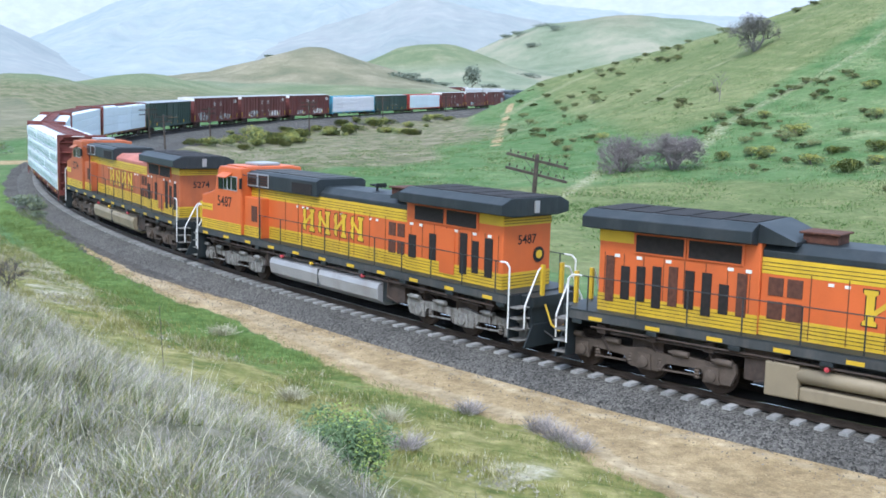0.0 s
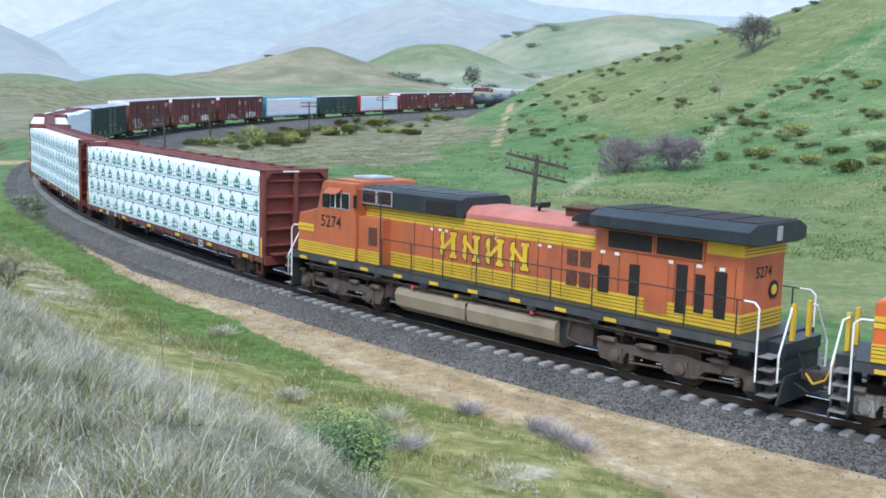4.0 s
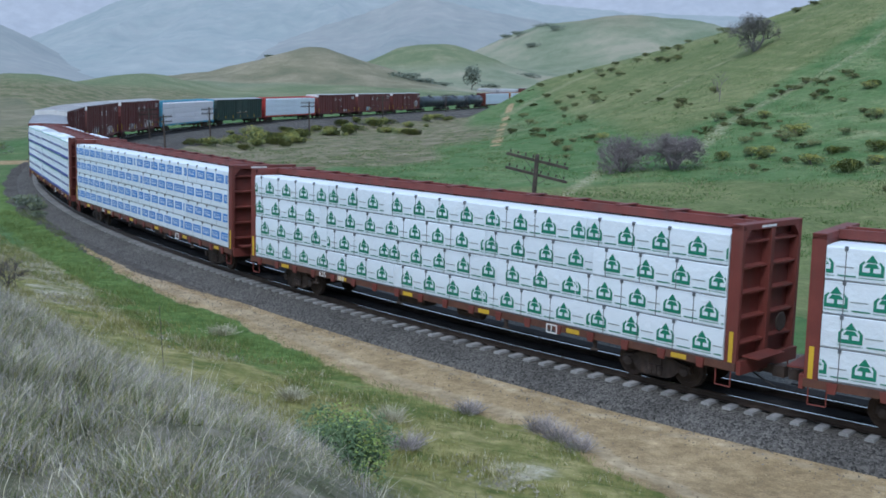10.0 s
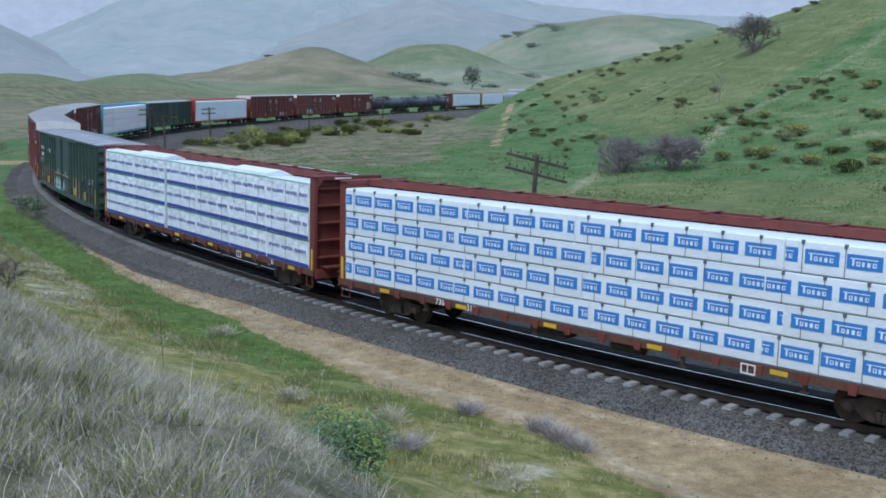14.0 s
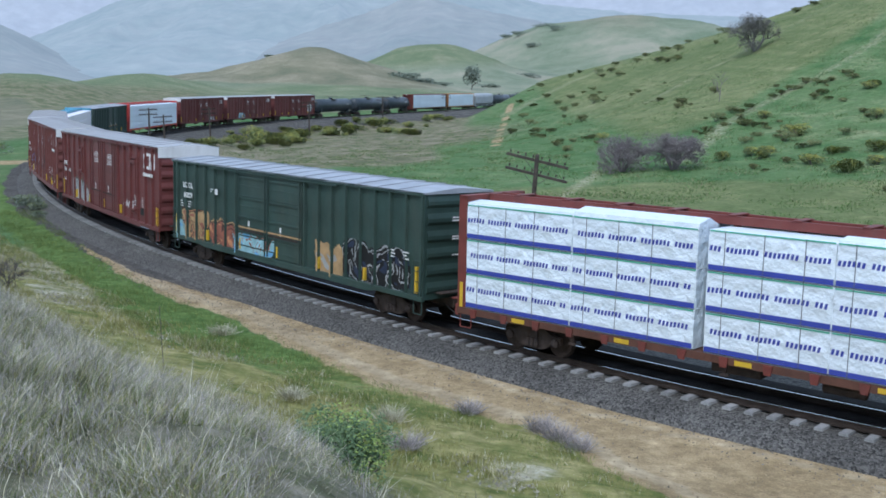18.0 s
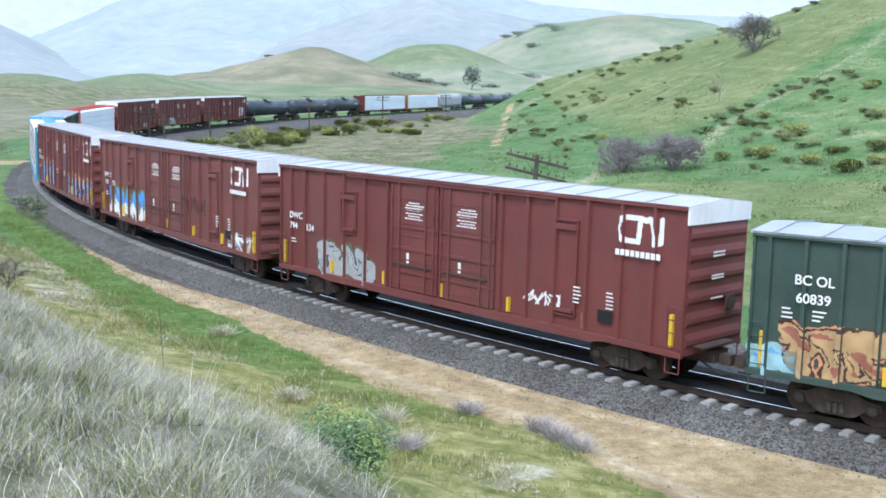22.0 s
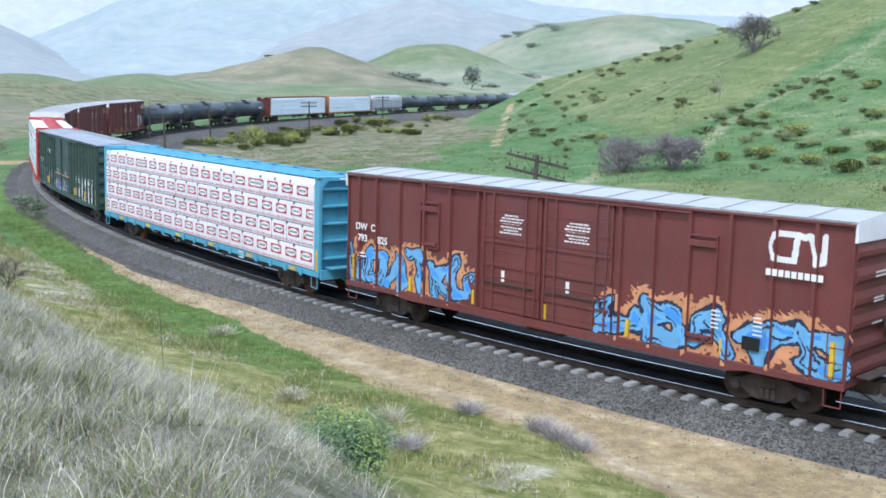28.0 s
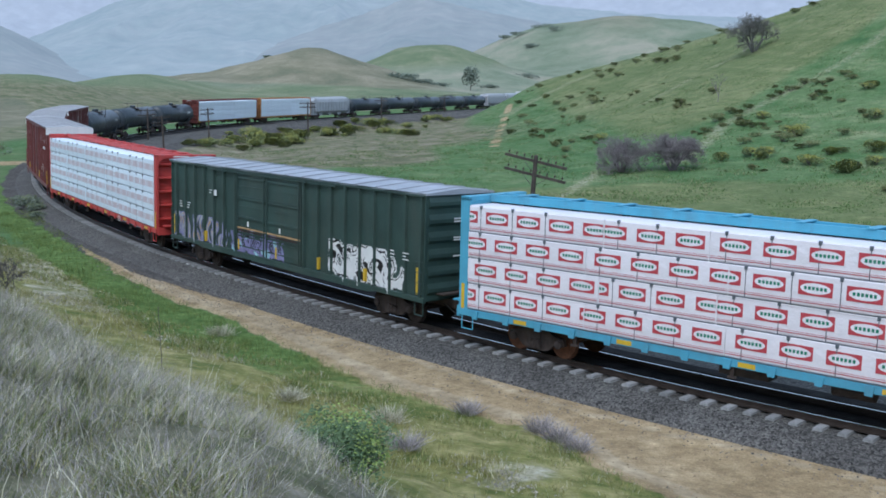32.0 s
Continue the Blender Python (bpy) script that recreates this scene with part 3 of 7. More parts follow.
    tawny = smooth_step(494, 512, y) * np.maximum(1.5 * patch_on(-62, 600, 62, 175), 1.35 * patch_on(-128, 590, 48, 165))
    tawny = np.maximum.reduce([tawny, 0.75 * patch_on(-150, 330, 24, 60), 0.55 * patch_on(190, 1200, 90, 200)])
    sere = 0.85 * smooth_step(-3, 9, y - np.interp(x, [12, 22, 27, 34, 46, 58, 72], [150, 120, 118, 127, 138, 147, 162])) * smooth_step(14, 30, x) * (rr < 300)
    sere = np.maximum(sere, 0.8 * (1 - smooth_step(-6, 4, y - np.interp(x, [5, 20, 35, 50], [90, 92, 86, 78]))) * (d > 14) * (rr < 120) * (x > 0))
    rut = np.exp(-((e - edge + 0.75 + 0.2 * wob) / 0.33) ** 2) + 0.8 * np.exp(-((e - stony - 0.85 - 0.15 * wob) / 0.22) ** 2)
    tawny = np.maximum(tawny, 0.8 * along([(-80, 190), (-92, 225), (-108, 262)], 5.0))
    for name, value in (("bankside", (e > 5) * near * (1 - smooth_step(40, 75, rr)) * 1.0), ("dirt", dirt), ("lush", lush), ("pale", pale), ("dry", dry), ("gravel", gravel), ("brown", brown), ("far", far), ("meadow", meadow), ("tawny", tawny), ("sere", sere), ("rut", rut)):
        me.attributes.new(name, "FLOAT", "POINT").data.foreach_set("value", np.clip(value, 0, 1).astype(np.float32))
    me.materials.append(M_GROUND)
    return tagged(new("ground", me), "rolling green grassland with dry patches", "ground", kind="structure")


ground = ground_sheet()


def strip(name, profile, s_from, s_to, step, mat, banked=True, parent=None):
    """A section of (left, up) points swept along the line."""
    v, f, k = [], [], len(profile)
    for c, s in enumerate(np.arange(s_from, s_to + step, step)):
        m = line_pose(min(s, S1 - 1))
        for a, b in profile:
            v.append(m @ Vector((0, a, b)))
        if c:
            for j in range(k - 1):
                o = (c - 1) * k + j
                f.append((o, o + 1, o + k + 1, o + k))
    me = bpy.data.meshes.new(name)
    me.from_pydata(v, [], f)
    me.materials.append(mat)
    ob = new(name, me)
    ob.parent = parent
    return ob


ballast = tagged(strip("ballast", [(-2.9, -0.85), (-2.4, -0.5), (-1.65, -0.3), (-1.3, -0.245), (-0.66, -0.245), (-0.6, -0.3), (0.6, -0.3), (0.66, -0.245), (1.3, -0.245), (1.9, -0.27), (4.4, -0.52), (6.0, -0.95), (7.0, -1.4)], -200, 760, 1.5, M_BALLAST), "grey crushed-stone ballast under the track", "ballast", kind="structure")
# the bed's dark colour also carries the shade of the train above
tagged(strip("oily_shaded_bed", [(-0.675, -0.17), (-0.6, -0.155), (0.6, -0.155), (0.675, -0.17)], -200, 760, 1.5, M_OILSHADE), "black oil-stained stone between the rails, train shade in its colour", "ballast", kind="structure")
# dark strip added beyond the far rail to deepen the shade under cars
tagged(strip("car_shade_strip", [(0.83, -0.235), (0.9, -0.165), (1.6, -0.168), (2.4, -0.25), (2.5, -0.36)], -200, 200, 1.5, M_OILSHADE), "dark strip outside the rail for the shade under the cars", "ballast", kind="structure")
railway = tagged(new("railway_track"), "single railway track on concrete ties", "railway track", kind="structure")
for side in (-1, 1):
    o = side * 0.755
    strip("rail", [(o - 0.075, -0.18), (o - 0.075, -0.165), (o - 0.012, -0.14), (o - 0.012, -0.045), (o - 0.037, -0.035), (o - 0.037, 0.0)], -200, 760, 1.5, M_RAIL, parent=railway)
    strip("rail_flank", [(o + 0.037, 0.0), (o + 0.037, -0.035), (o + 0.012, -0.045), (o + 0.012, -0.14), (o + 0.075, -0.165), (o + 0.075, -0.18)], -200, 760, 1.5, M_RAIL, parent=railway)
    strip("rail_head", [(o - 0.037, 0.0), (o - 0.033, 0.004), (o + 0.033, 0.004), (o + 0.037, 0.0)], -200, 760, 1.5, M_RAILTOP, parent=railway)
tie_mesh = Shape().prism([(-0.13, -0.36), (0.13, -0.36), (0.11, -0.175), (-0.11, -0.175)], -1.3, 1.3, "y").mesh("tie")
tie_mesh.materials.append(M_TIE)
for k in range(290):
    ob = new("tie", tie_mesh)
    ob.parent = railway
    ob.matrix_basis = line_pose(-24 + 0.61 * k)
far_ties = Shape()
for k in range(290, 700):
    m = line_pose(-24 + 0.61 * k)
    i = len(far_ties.v)
    far_ties.box(-0.12, 0.12, -1.3, 1.3, -0.36, -0.175)
    far_ties.v[i:] = [tuple(m @ Vector(p)) for p in far_ties.v[i:]]
tagged(part("far_ties", far_ties, M_TIE, railway), kind="stuff")

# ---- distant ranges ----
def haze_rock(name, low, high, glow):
    """Far slopes, a mile of moist air put into pale colours and emission."""
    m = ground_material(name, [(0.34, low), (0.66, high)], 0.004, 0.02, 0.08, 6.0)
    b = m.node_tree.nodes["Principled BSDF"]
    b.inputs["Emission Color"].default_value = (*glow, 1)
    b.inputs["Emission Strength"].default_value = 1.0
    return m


# the glow grows with distance, as the imitated haze would thicken
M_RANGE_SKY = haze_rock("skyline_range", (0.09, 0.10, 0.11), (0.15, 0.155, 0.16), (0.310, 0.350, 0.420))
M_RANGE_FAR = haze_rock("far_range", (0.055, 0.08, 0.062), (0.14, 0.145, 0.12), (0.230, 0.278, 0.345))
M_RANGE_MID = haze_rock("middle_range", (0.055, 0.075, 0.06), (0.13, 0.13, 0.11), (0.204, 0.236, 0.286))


def mountain_range(name, radius, crest, depth, mat, seed, label):
    """A range of spurs and gullies: crest gives (bearing in degrees, metres)."""
    bearings = np.arange(-34, 34.01, 0.16)
    top = np.interp(bearings, *zip(*crest))
    steps = 26
    v, f = [], []
    for i, b in enumerate(bearings):
        rough = noise.fractal((b * 0.55, seed, 0), 0.8, 2.1, 6) * 0.05 * radius * 0.1
        for k in range(steps + 1):
            t = k / steps
            r = radius - depth * (1 - t)
            lean = math.radians(b)
            x, y = r * math.sin(lean), r * math.cos(lean)
            spur = noise.ridged_multi_fractal((x * 0.0022, y * 0.0011, seed), 1.0, 2.0, 5, 1.0, 2.0)
            shape = t ** 1.15 * (0.80 + 0.2 * t) + (spur - 1.0) * 0.5 * t * (1 - t) * 2
            v.append((x, y, -40 + (top[i] + rough * t * 0.4 + 40) * shape))
        if i:
            for k in range(steps):
                a = (i - 1) * (steps + 1) + k
                f.append((a, a + 1, a + steps + 2, a + steps + 1))
    me = bpy.data.meshes.new(name)
    me.from_pydata(v, [], f)
    me.polygons.foreach_set("use_smooth", [True] * len(me.polygons))
    me.materials.append(mat)
    return tagged(new(name, me), label, "mountains", kind="structure")


def bearing(px):
    return math.degrees(math.atan((px - 784) / 1836 / 0.984))


def crest_of(radius, points):
    return [(bearing(px), 8.8 + radius * ((106 + (px - 784) * 0.0113 - py) / 1836)) for px, py in points]


mountain_range("backdrop_skyline_range", 4600, crest_of(4600, [(-300, -8), (0, 4), (100, 0), (180, 4), (260, 2), (400, -10), (880, -8), (960, 3), (1100, 2), (1240, 6), (1400, -4), (1700, -20)]), 900, M_RANGE_SKY, 5.3, "pale blue skyline mountains with haze in their colour and glow")
mountain_range("backdrop_far_range", 3600, crest_of(3600, [(-300, 150), (0, 105), (50, 80), (88, 63), (150, 42), (200, 22), (270, 0), (350, -22), (600, -36), (780, -26), (880, -4), (960, 14), (1080, 26), (1230, 34), (1420, 40), (1700, 60)]), 1500, M_RANGE_FAR, 3.1, "pale blue-green mountains with haze in their colour and glow")
mountain_range("backdrop_middle_range", 2600, crest_of(2600, [(-300, -10), (-100, 8), (0, 40), (50, 60), (100, 85), (150, 108), (210, 134), (330, 134), (430, 104), (500, 76), (580, 48), (650, 26), (700, 8), (750, 0), (800, 9), (860, 24), (940, 42), (1000, 60), (1100, 84), (1300, 90), (1700, 70)]), 800, M_RANGE_MID, 8.7, "grey-violet ridges below the mountains with haze in their colour and glow")


# ---- plants ----
def leaf_material(name, low, high, rough=0.7, spread=0.35):
    m = material(name, high, rough, vary=0.3, scale=3, fine=30, bump=0.0, tint=low, islands=spread)
    m.node_tree.nodes["Principled BSDF"].inputs["Specular IOR Level"].default_value = 0.2
    return m


M_LEAF = leaf_material("shrub_leaf", (0.085, 0.118, 0.045), (0.175, 0.200, 0.075))
M_YELLOWLEAF = leaf_material("yellow_green_leaf", (0.17, 0.19, 0.045), (0.32, 0.31, 0.075))
M_BROWNLEAF = leaf_material("brown_seed_leaf", (0.125, 0.13, 0.055), (0.24, 0.215, 0.095))
M_DEEPLEAF = leaf_material("blue_green_leaf", (0.080, 0.135, 0.066), (0.180, 0.255, 0.120))
M_TIPLEAF = leaf_material("lime_tip_leaf", (0.17, 0.25, 0.06), (0.30, 0.38, 0.11))
M_FARLEAF = leaf_material("grey_green_leaf", (0.11, 0.14, 0.105), (0.19, 0.22, 0.165))
M_TWIG = material("grey_violet_twig", (0.235, 0.205, 0.205), 0.9, vary=0.3, scale=6, islands=0.3)
M_OAKTWIG = material("dark_grey_twig", (0.19, 0.185, 0.165), 0.9, vary=0.3, scale=6, islands=0.3)
M_BARK = material("grey_bark", (0.13, 0.115, 0.10), 0.9, vary=0.35, scale=4, bump=0.4)
M_STALK = leaf_material("grey_dry_grass", (0.29, 0.275, 0.185), (0.59, 0.56, 0.435), 0.8, 0.45)
M_STALKVIOLET = leaf_material("violet_grey_grass", (0.21, 0.188, 0.185), (0.43, 0.395, 0.385), 0.8, 0.45)
M_BLADE = leaf_material("green_blade", (0.095, 0.145, 0.038), (0.20, 0.245, 0.075))
M_OLIVE = leaf_material("olive_blade", (0.19, 0.195, 0.060), (0.35, 0.32, 0.13))
M_WOOD = material("weathered_pole_wood", (0.085, 0.068, 0.055), 0.9, vary=0.4, scale=3, fine=40, bump=0.4)


def height_at(x, y):
    return float(ground_height(np.array([x]), np.array([y]))[0])


def leaves(count, rx, ry, rz, size, r, lift=0.35, lumps=7):
    """Leaf sprays over a lumpy crown."""
    s = Shape()
    centres = [(r.uniform(-0.6, 0.6) * rx, r.uniform(-0.6, 0.6) * ry, rz * r.uniform(lift, 0.75), r.uniform(0.35, 0.6)) for _ in range(lumps)]
    for _ in range(count):
        cx, cy, cz, k = r.choice(centres)
        d = Vector((r.gauss(0, 1), r.gauss(0, 1), r.gauss(0, 1))).normalized() * (k * r.uniform(0.6, 1.0))
        p = Vector((cx + d.x * rx, cy + d.y * ry, max(0.03, cz + d.z * rz * 0.6)))
        a = Vector((r.gauss(0, 1), r.gauss(0, 1), r.gauss(0, 0.6))).normalized() * size * r.uniform(0.6, 1.3)
        b = a.orthogonal().normalized() * size * r.uniform(0.3, 0.6)
        i = len(s.v)
        s.v += [tuple(p - a), tuple(p + b), tuple(p + a), tuple(p - b)]
        s.f.append((i, i + 1, i + 2, i + 3))
    return s


def quick(shape, name, mat):
    me = bpy.data.meshes.new(name)
    me.from_pydata(shape.v, [], shape.f)
    me.materials.append(mat)
    return me


def branches(shape, p, d, length, radius, depth, r, spread=0.6, up=0.1):
    q = p + d * length
    shape.rod(p, q, radius, 4 if depth > 1 else 3)
    if depth == 0:
        return
    for _ in range(r.choice((2, 3, 3, 4)) if depth > 1 else 4):
        n = (d + Vector((r.gauss(0, spread), r.gauss(0, spread), r.gauss(0, spread * 0.7) + up))).normalized()
        branches(shape, p + d * length * r.uniform(0.55, 1.0), n, length * r.uniform(0.6, 0.85), max(0.006, radius * 0.6), depth - 1, r, spread, up)


def shrub(name, label, seed, mats, rx, rz, count, size, group):
    r = random.Random(seed)
    root = tagged(new(name), label, "shrub", group)
    tagged(part("foliage", quick(leaves(count, rx, rx * 0.8, rz, size, r), "foliage", mats[0]), None, root), kind="stuff")
    tagged(part("flowering_growth", quick(leaves(count // 2, rx * 1.02, rx * 0.8, rz * 1.08, size * 0.8, r, 0.55), "flowering_growth", mats[1]), None, root), kind="stuff")
    st = Shape()
    for _ in range(6):
        st.rod((0, 0, -0.2), (r.uniform(-0.6, 0.6) * rx, r.uniform(-0.5, 0.5) * rx, rz * 0.7), 0.02, 4)
    tagged(part("stem_growth", st, M_BARK, root), kind="stuff")
    return root


def scatter(models, spots, r, low=0.75, high=1.3):
    for x, y in spots:
        x, y = x + r.uniform(-0.4, 0.4), y + r.uniform(-0.4, 0.4)
        k = r.uniform(low, high)
        src = r.choice(models)
        ob = copy_thing(src, pose(x, y, height_at(x, y) - 0.05, 0, 0, r.uniform(0, 360)))
        ob.scale = (k * r.uniform(0.9, 1.35), k, k * r.uniform(0.8, 1.1))


rp = random.Random(12)
HILL_SPOTS = [(22.8, 234.1), (18.8, 223.4), (17.0, 237.2), (23.0, 214.8), (26.2, 217.6), (30.8, 218.0), (29.3, 205.4), (27.4, 192.8), (24.9, 199.7), (22.4, 196.2), (15.5, 186.2), (15.6, 208.4), (21.4, 162.4), (14.1, 159.2), (13.3, 145.3), (15.6, 152.9), (11.1, 166.1), (33.2, 182.5), (32.2, 157.7), (32.5, 144.7), (33.0, 145.6)]
CREST_SPOTS = [(23.2, 257.2), (31.0, 257.1), (33.4, 261.4), (35.1, 244.3), (34.9, 233.9), (39.8, 245.7), (37.8, 225.2), (37.1, 237.9), (43.1, 235.1), (45.8, 240.7), (48.6, 237.6), (50.2, 236.7), (54.5, 236.9), (49.4, 225.1), (44.2, 219.7), (44.7, 213.6), (45.4, 209.7), (46.2, 209.9), (53.4, 207.6), (58.6, 224.1), (64.9, 198.1), (68.6, 198.0), (65.5, 199.5)]
LOW_SPOTS = [(38.2, 148.5), (35.6, 129.4), (33.0, 126.8), (32.8, 121.9), (29.4, 121.0), (30.2, 119.5), (36.3, 127.9), (37.4, 128.3), (35.2, 125.1), (36.1, 117.2), (34.6, 120.1), (35.0, 118.5), (33.9, 120.7), (41.4, 131.9), (42.6, 132.0), (43.7, 132.5), (46.4, 134.4), (47.2, 132.6), (48.5, 132.1), (45.7, 127.2),
             (44.4, 126.2), (50.6, 132.3), (50.6, 130.1), (18.3, 131.9), (16.3, 131.2), (13.9, 128.1), (14.5, 120.3), (35.2, 109.3), (35.4, 106.8), (33.5, 111.5), (31.2, 109.0), (35.6, 102.5), (36.2, 102.3), (41.1, 106.2), (31.4, 96.3), (28.2, 94.0), (45.8, 114.1), (34.1, 79.4)]
YELLOW_SPOTS = [(37.4, 122.0), (49.8, 123.4), (50.4, 124.2), (45.5, 110.6), (37.2, 109.1), (37.0, 110.0), (36.2, 98.0), (37.4, 98.1), (40.4, 96.5), (40.9, 97.2), (27.1, 101.6), (30.3, 102.3), (30.6, 99.5), (31.6, 100.1), (33.2, 93.7), (33.9, 88.8), (34.8, 89.2), (35.9, 90.4), (38.3, 90.8), (19.1, 128.2)]
FILL_SPOTS = [(-36.1, 159.5), (-34.4, 163.6), (-34.4, 173.1), (-34.0, 182.4), (-31.2, 174.9), (-30.5, 183.3), (-28.1, 175.4), (-26.6, 180.4), (-26.2, 195.6), (-28.0, 194.8), (-23.0, 205.6), (-22.3, 226.8), (-21.9, 207.4), (-18.2, 222.2), (-16.9, 237.0), (-14.5, 233.2), (-12.4, 218.4), (-12.6, 246.5), (-8.8, 244.6), (-7.9, 206.1), (-5.5, 199.0), (-4.6, 267.1), (-2.5, 276.7), (0.5, 277.0), (-29.2, 187.9), (-19.3, 213.6), (-25.8, 210.1)]
models = [shrub("hillside_shrub", "low brownish green shrub with dull tips on the grass slope", 20 + k, (M_LEAF, M_BROWNLEAF), 0.9 + 0.15 * k, 0.8 + 0.15 * k, 420, 0.10, "shrubs on the green hill") for k in range(3)]
golden = [shrub("hillside_shrub", "low green shrub with golden yellow tips on the grass slope", 24 + k, (M_LEAF, M_YELLOWLEAF), 1.0 + 0.2 * k, 0.9 + 0.1 * k, 460, 0.10, "shrubs on the green hill") for k in range(2)]
for mo, (x, y) in zip(models + golden, LOW_SPOTS[:3] + YELLOW_SPOTS[:2]):
    mo.matrix_basis = pose(x, y, height_at(x, y) - 0.05)
scatter(models, HILL_SPOTS, rp, 0.7, 1.25)
scatter(models, CREST_SPOTS, rp, 0.9, 1.5)
scatter(models, LOW_SPOTS[3:], rp, 0.6, 0.95)
scatter(golden, YELLOW_SPOTS[2:], rp, 0.85, 1.25)
extra = []
for x, y in LOW_SPOTS + HILL_SPOTS + CREST_SPOTS[:12]:
    for _ in range(rp.choice((0, 1, 1, 2))):
        extra.append((x + rp.gauss(0, 2.5), y + rp.gauss(0, 2.5)))
scatter(models, extra, rp, 0.3, 0.65)
fill = [shrub("fill_shrub", "bushy yellow-green shrub on the gravel fill", 40 + k, (M_LEAF, M_YELLOWLEAF), 1.5 + 0.3 * k, 1.35, 620, 0.14, "shrubs on the railway fill") for k in range(2)]
for mo, (x, y) in zip(fill, FILL_SPOTS):
    mo.matrix_basis = pose(x, y, height_at(x, y) - 0.05)
scatter(fill, FILL_SPOTS[2:], rp, 0.9, 1.5)
scatter(fill, [(x + rp.gauss(0, 2.2), y + rp.gauss(0, 3.0)) for x, y in FILL_SPOTS[:14] * 2 + FILL_SPOTS[14:]], rp, 0.5, 1.1)


def bare_tree(name, label, x, y, seed, trunks, length, depth, spread, mat=M_TWIG, up=0.1, radius=0.09, leafy=None):
    r = random.Random(seed)
    root = tagged(new(name), label, "tree")
    z = height_at(x, y)
    root.matrix_basis = pose(x, y, z - 0.1)
    for k in range(trunks):
        s = Shape()
        a = 2 * math.pi * k / trunks + r.uniform(-0.4, 0.4)
        tilt = 0.55 if trunks > 1 else 0.08
        branches(s, Vector((0.15 * math.cos(a), 0.15 * math.sin(a), 0)), Vector((tilt * math.cos(a), tilt * math.sin(a), 1)).normalized(), length, radius, depth, r, spread, up)
        part("branchwork", quick(s, "branchwork", mat), None, root)
    if leafy:
        part("crown", quick(leaves(*leafy[1:6], r, *leafy[6:]), "crown", leafy[0]), None, root)
    return root


bare_tree("bare_bush", "leafless grey-violet bush in the grass hollow", 17.0, 98.6, 5, 10, 1.25, 6, 0.62, up=0.02)
bare_tree("bare_tree", "spreading leafless grey tree in the grass hollow", 21.6, 97.4, 9, 9, 1.5, 6, 0.68, up=0.02, radius=0.1)
bare_tree("oak_tree", "grey leafless oak on the hillside", 50.4, 172.0, 14, 3, 2.35, 7, 0.75, M_OAKTWIG, radius=0.24, up=0.05)
bare_tree("sapling", "thin dead sapling on the hillside", 36.5, 140.0, 3, 1, 1.6, 3, 0.35, radius=0.05)
bare_tree("field_tree", "dark leafy tree beyond the bend", 17.5, 690, 31, 1, 4.0, 3, 0.5, M_BARK, radius=0.35, leafy=(M_FARLEAF, 900, 6.5, 6.5, 17, 0.8, 0.45, 12))
for k, (x, y, w) in enumerate(((-22, 560, 9), (-12, 565, 7), (-3, 575, 8), (4, 600, 6), (66, 812, 11), (30, 720, 9), (-97, 585, 3.5), (93, 1111, 9), (121, 1156, 12), (110, 1204, 14), (84, 1192, 12), (70, 1215, 10))):
    b = shrub("thicket", "hazy grey-green thicket beside the far field", 70 + k, (M_FARLEAF, M_FARLEAF), w, w * 0.45, 420, 0.7, "thickets by the far field")
    b.matrix_basis = pose(x, y, height_at(x, y) - 0.12 * w)

# ---- telegraph poles ----
def telegraph_pole(x, y, height, turn, lean, arms=2, tilt=None, sag=0.0):
    p = tagged(new("telegraph_pole"), "weathered wooden telegraph pole with crossarms", "pole", "telegraph poles along the line")
    p.matrix_basis = pose(x, y, height_at(x, y) - 0.3, lean, lean * 0.6 if tilt is None else tilt, turn)
    part("pole", Shape().lathe([(0, 0.15), (height * 0.6, 0.125), (height + 0.3, 0.1), (height + 0.36, 0.03)], "z", 10), M_WOOD, p)
    for k in range(arms):
        z = height - 0.05 - k * 0.68
        arm = part("crossarm", Shape().box(-1.55, 1.55, 0.1, 0.22, z, z + 0.13), M_WOOD, p, bevel=0.01)
        arm.matrix_basis = pose(0, 0, z, 0, sag, 0) @ pose(0, 0, -z)
        for i in range(8):
            xx = -1.38 + i * 0.38 + (0.06 if i > 3 else 0)
            part("insulator_pin", Shape().lathe([(z + 0.12, 0.02), (z + 0.2, 0.02), (z + 0.21, 0.045), (z + 0.29, 0.04), (z + 0.31, 0.02)], "z", 6, (xx, 0.155, 0)), M_WOOD, arm)
        part("brace", Shape().rod((-0.6, 0.12, z), (0, 0.12, z - 0.5), 0.015, 4).rod((0.6, 0.12, z), (0, 0.12, z - 0.5), 0.015, 4), M_BARK, arm)
    return p


telegraph_pole(4.17, 50.5, 5.72, -10, 0, tilt=3.5, sag=9.0)
for x, y, h, turn in ((-38.9, 144.8, 4.7, 50), (-43.3, 152.8, 4.9, 50), (-37.8, 168.3, 5.2, 60), (-25.8, 198.8, 6.6, 20), (-14.9, 251.8, 5.8, 10), (0.4, 300, 5.5, 10)):
    telegraph_pole(x, y, h, turn, rp.uniform(-1.5, 1.5))

# ---- the near bank: bushes, dead brush, grass ----
nb = tagged(new("leafy_bush"), "blue-green leafy bush with lime young tips on the bank", "bush")
nb.matrix_basis = pose(-1.62, 16.0, height_at(-1.62, 16.0) - 0.16)
rb = random.Random(77)
tagged(part("foliage", quick(leaves(15000, 0.86, 0.83, 1.4, 0.033, rb, 0.15, 30), "foliage", M_DEEPLEAF), None, nb), kind="stuff")
tagged(part("young_growth", quick(leaves(3000, 0.88, 0.85, 1.5, 0.030, rb, 0.3, 18), "young_growth", M_TIPLEAF), None, nb), kind="stuff")
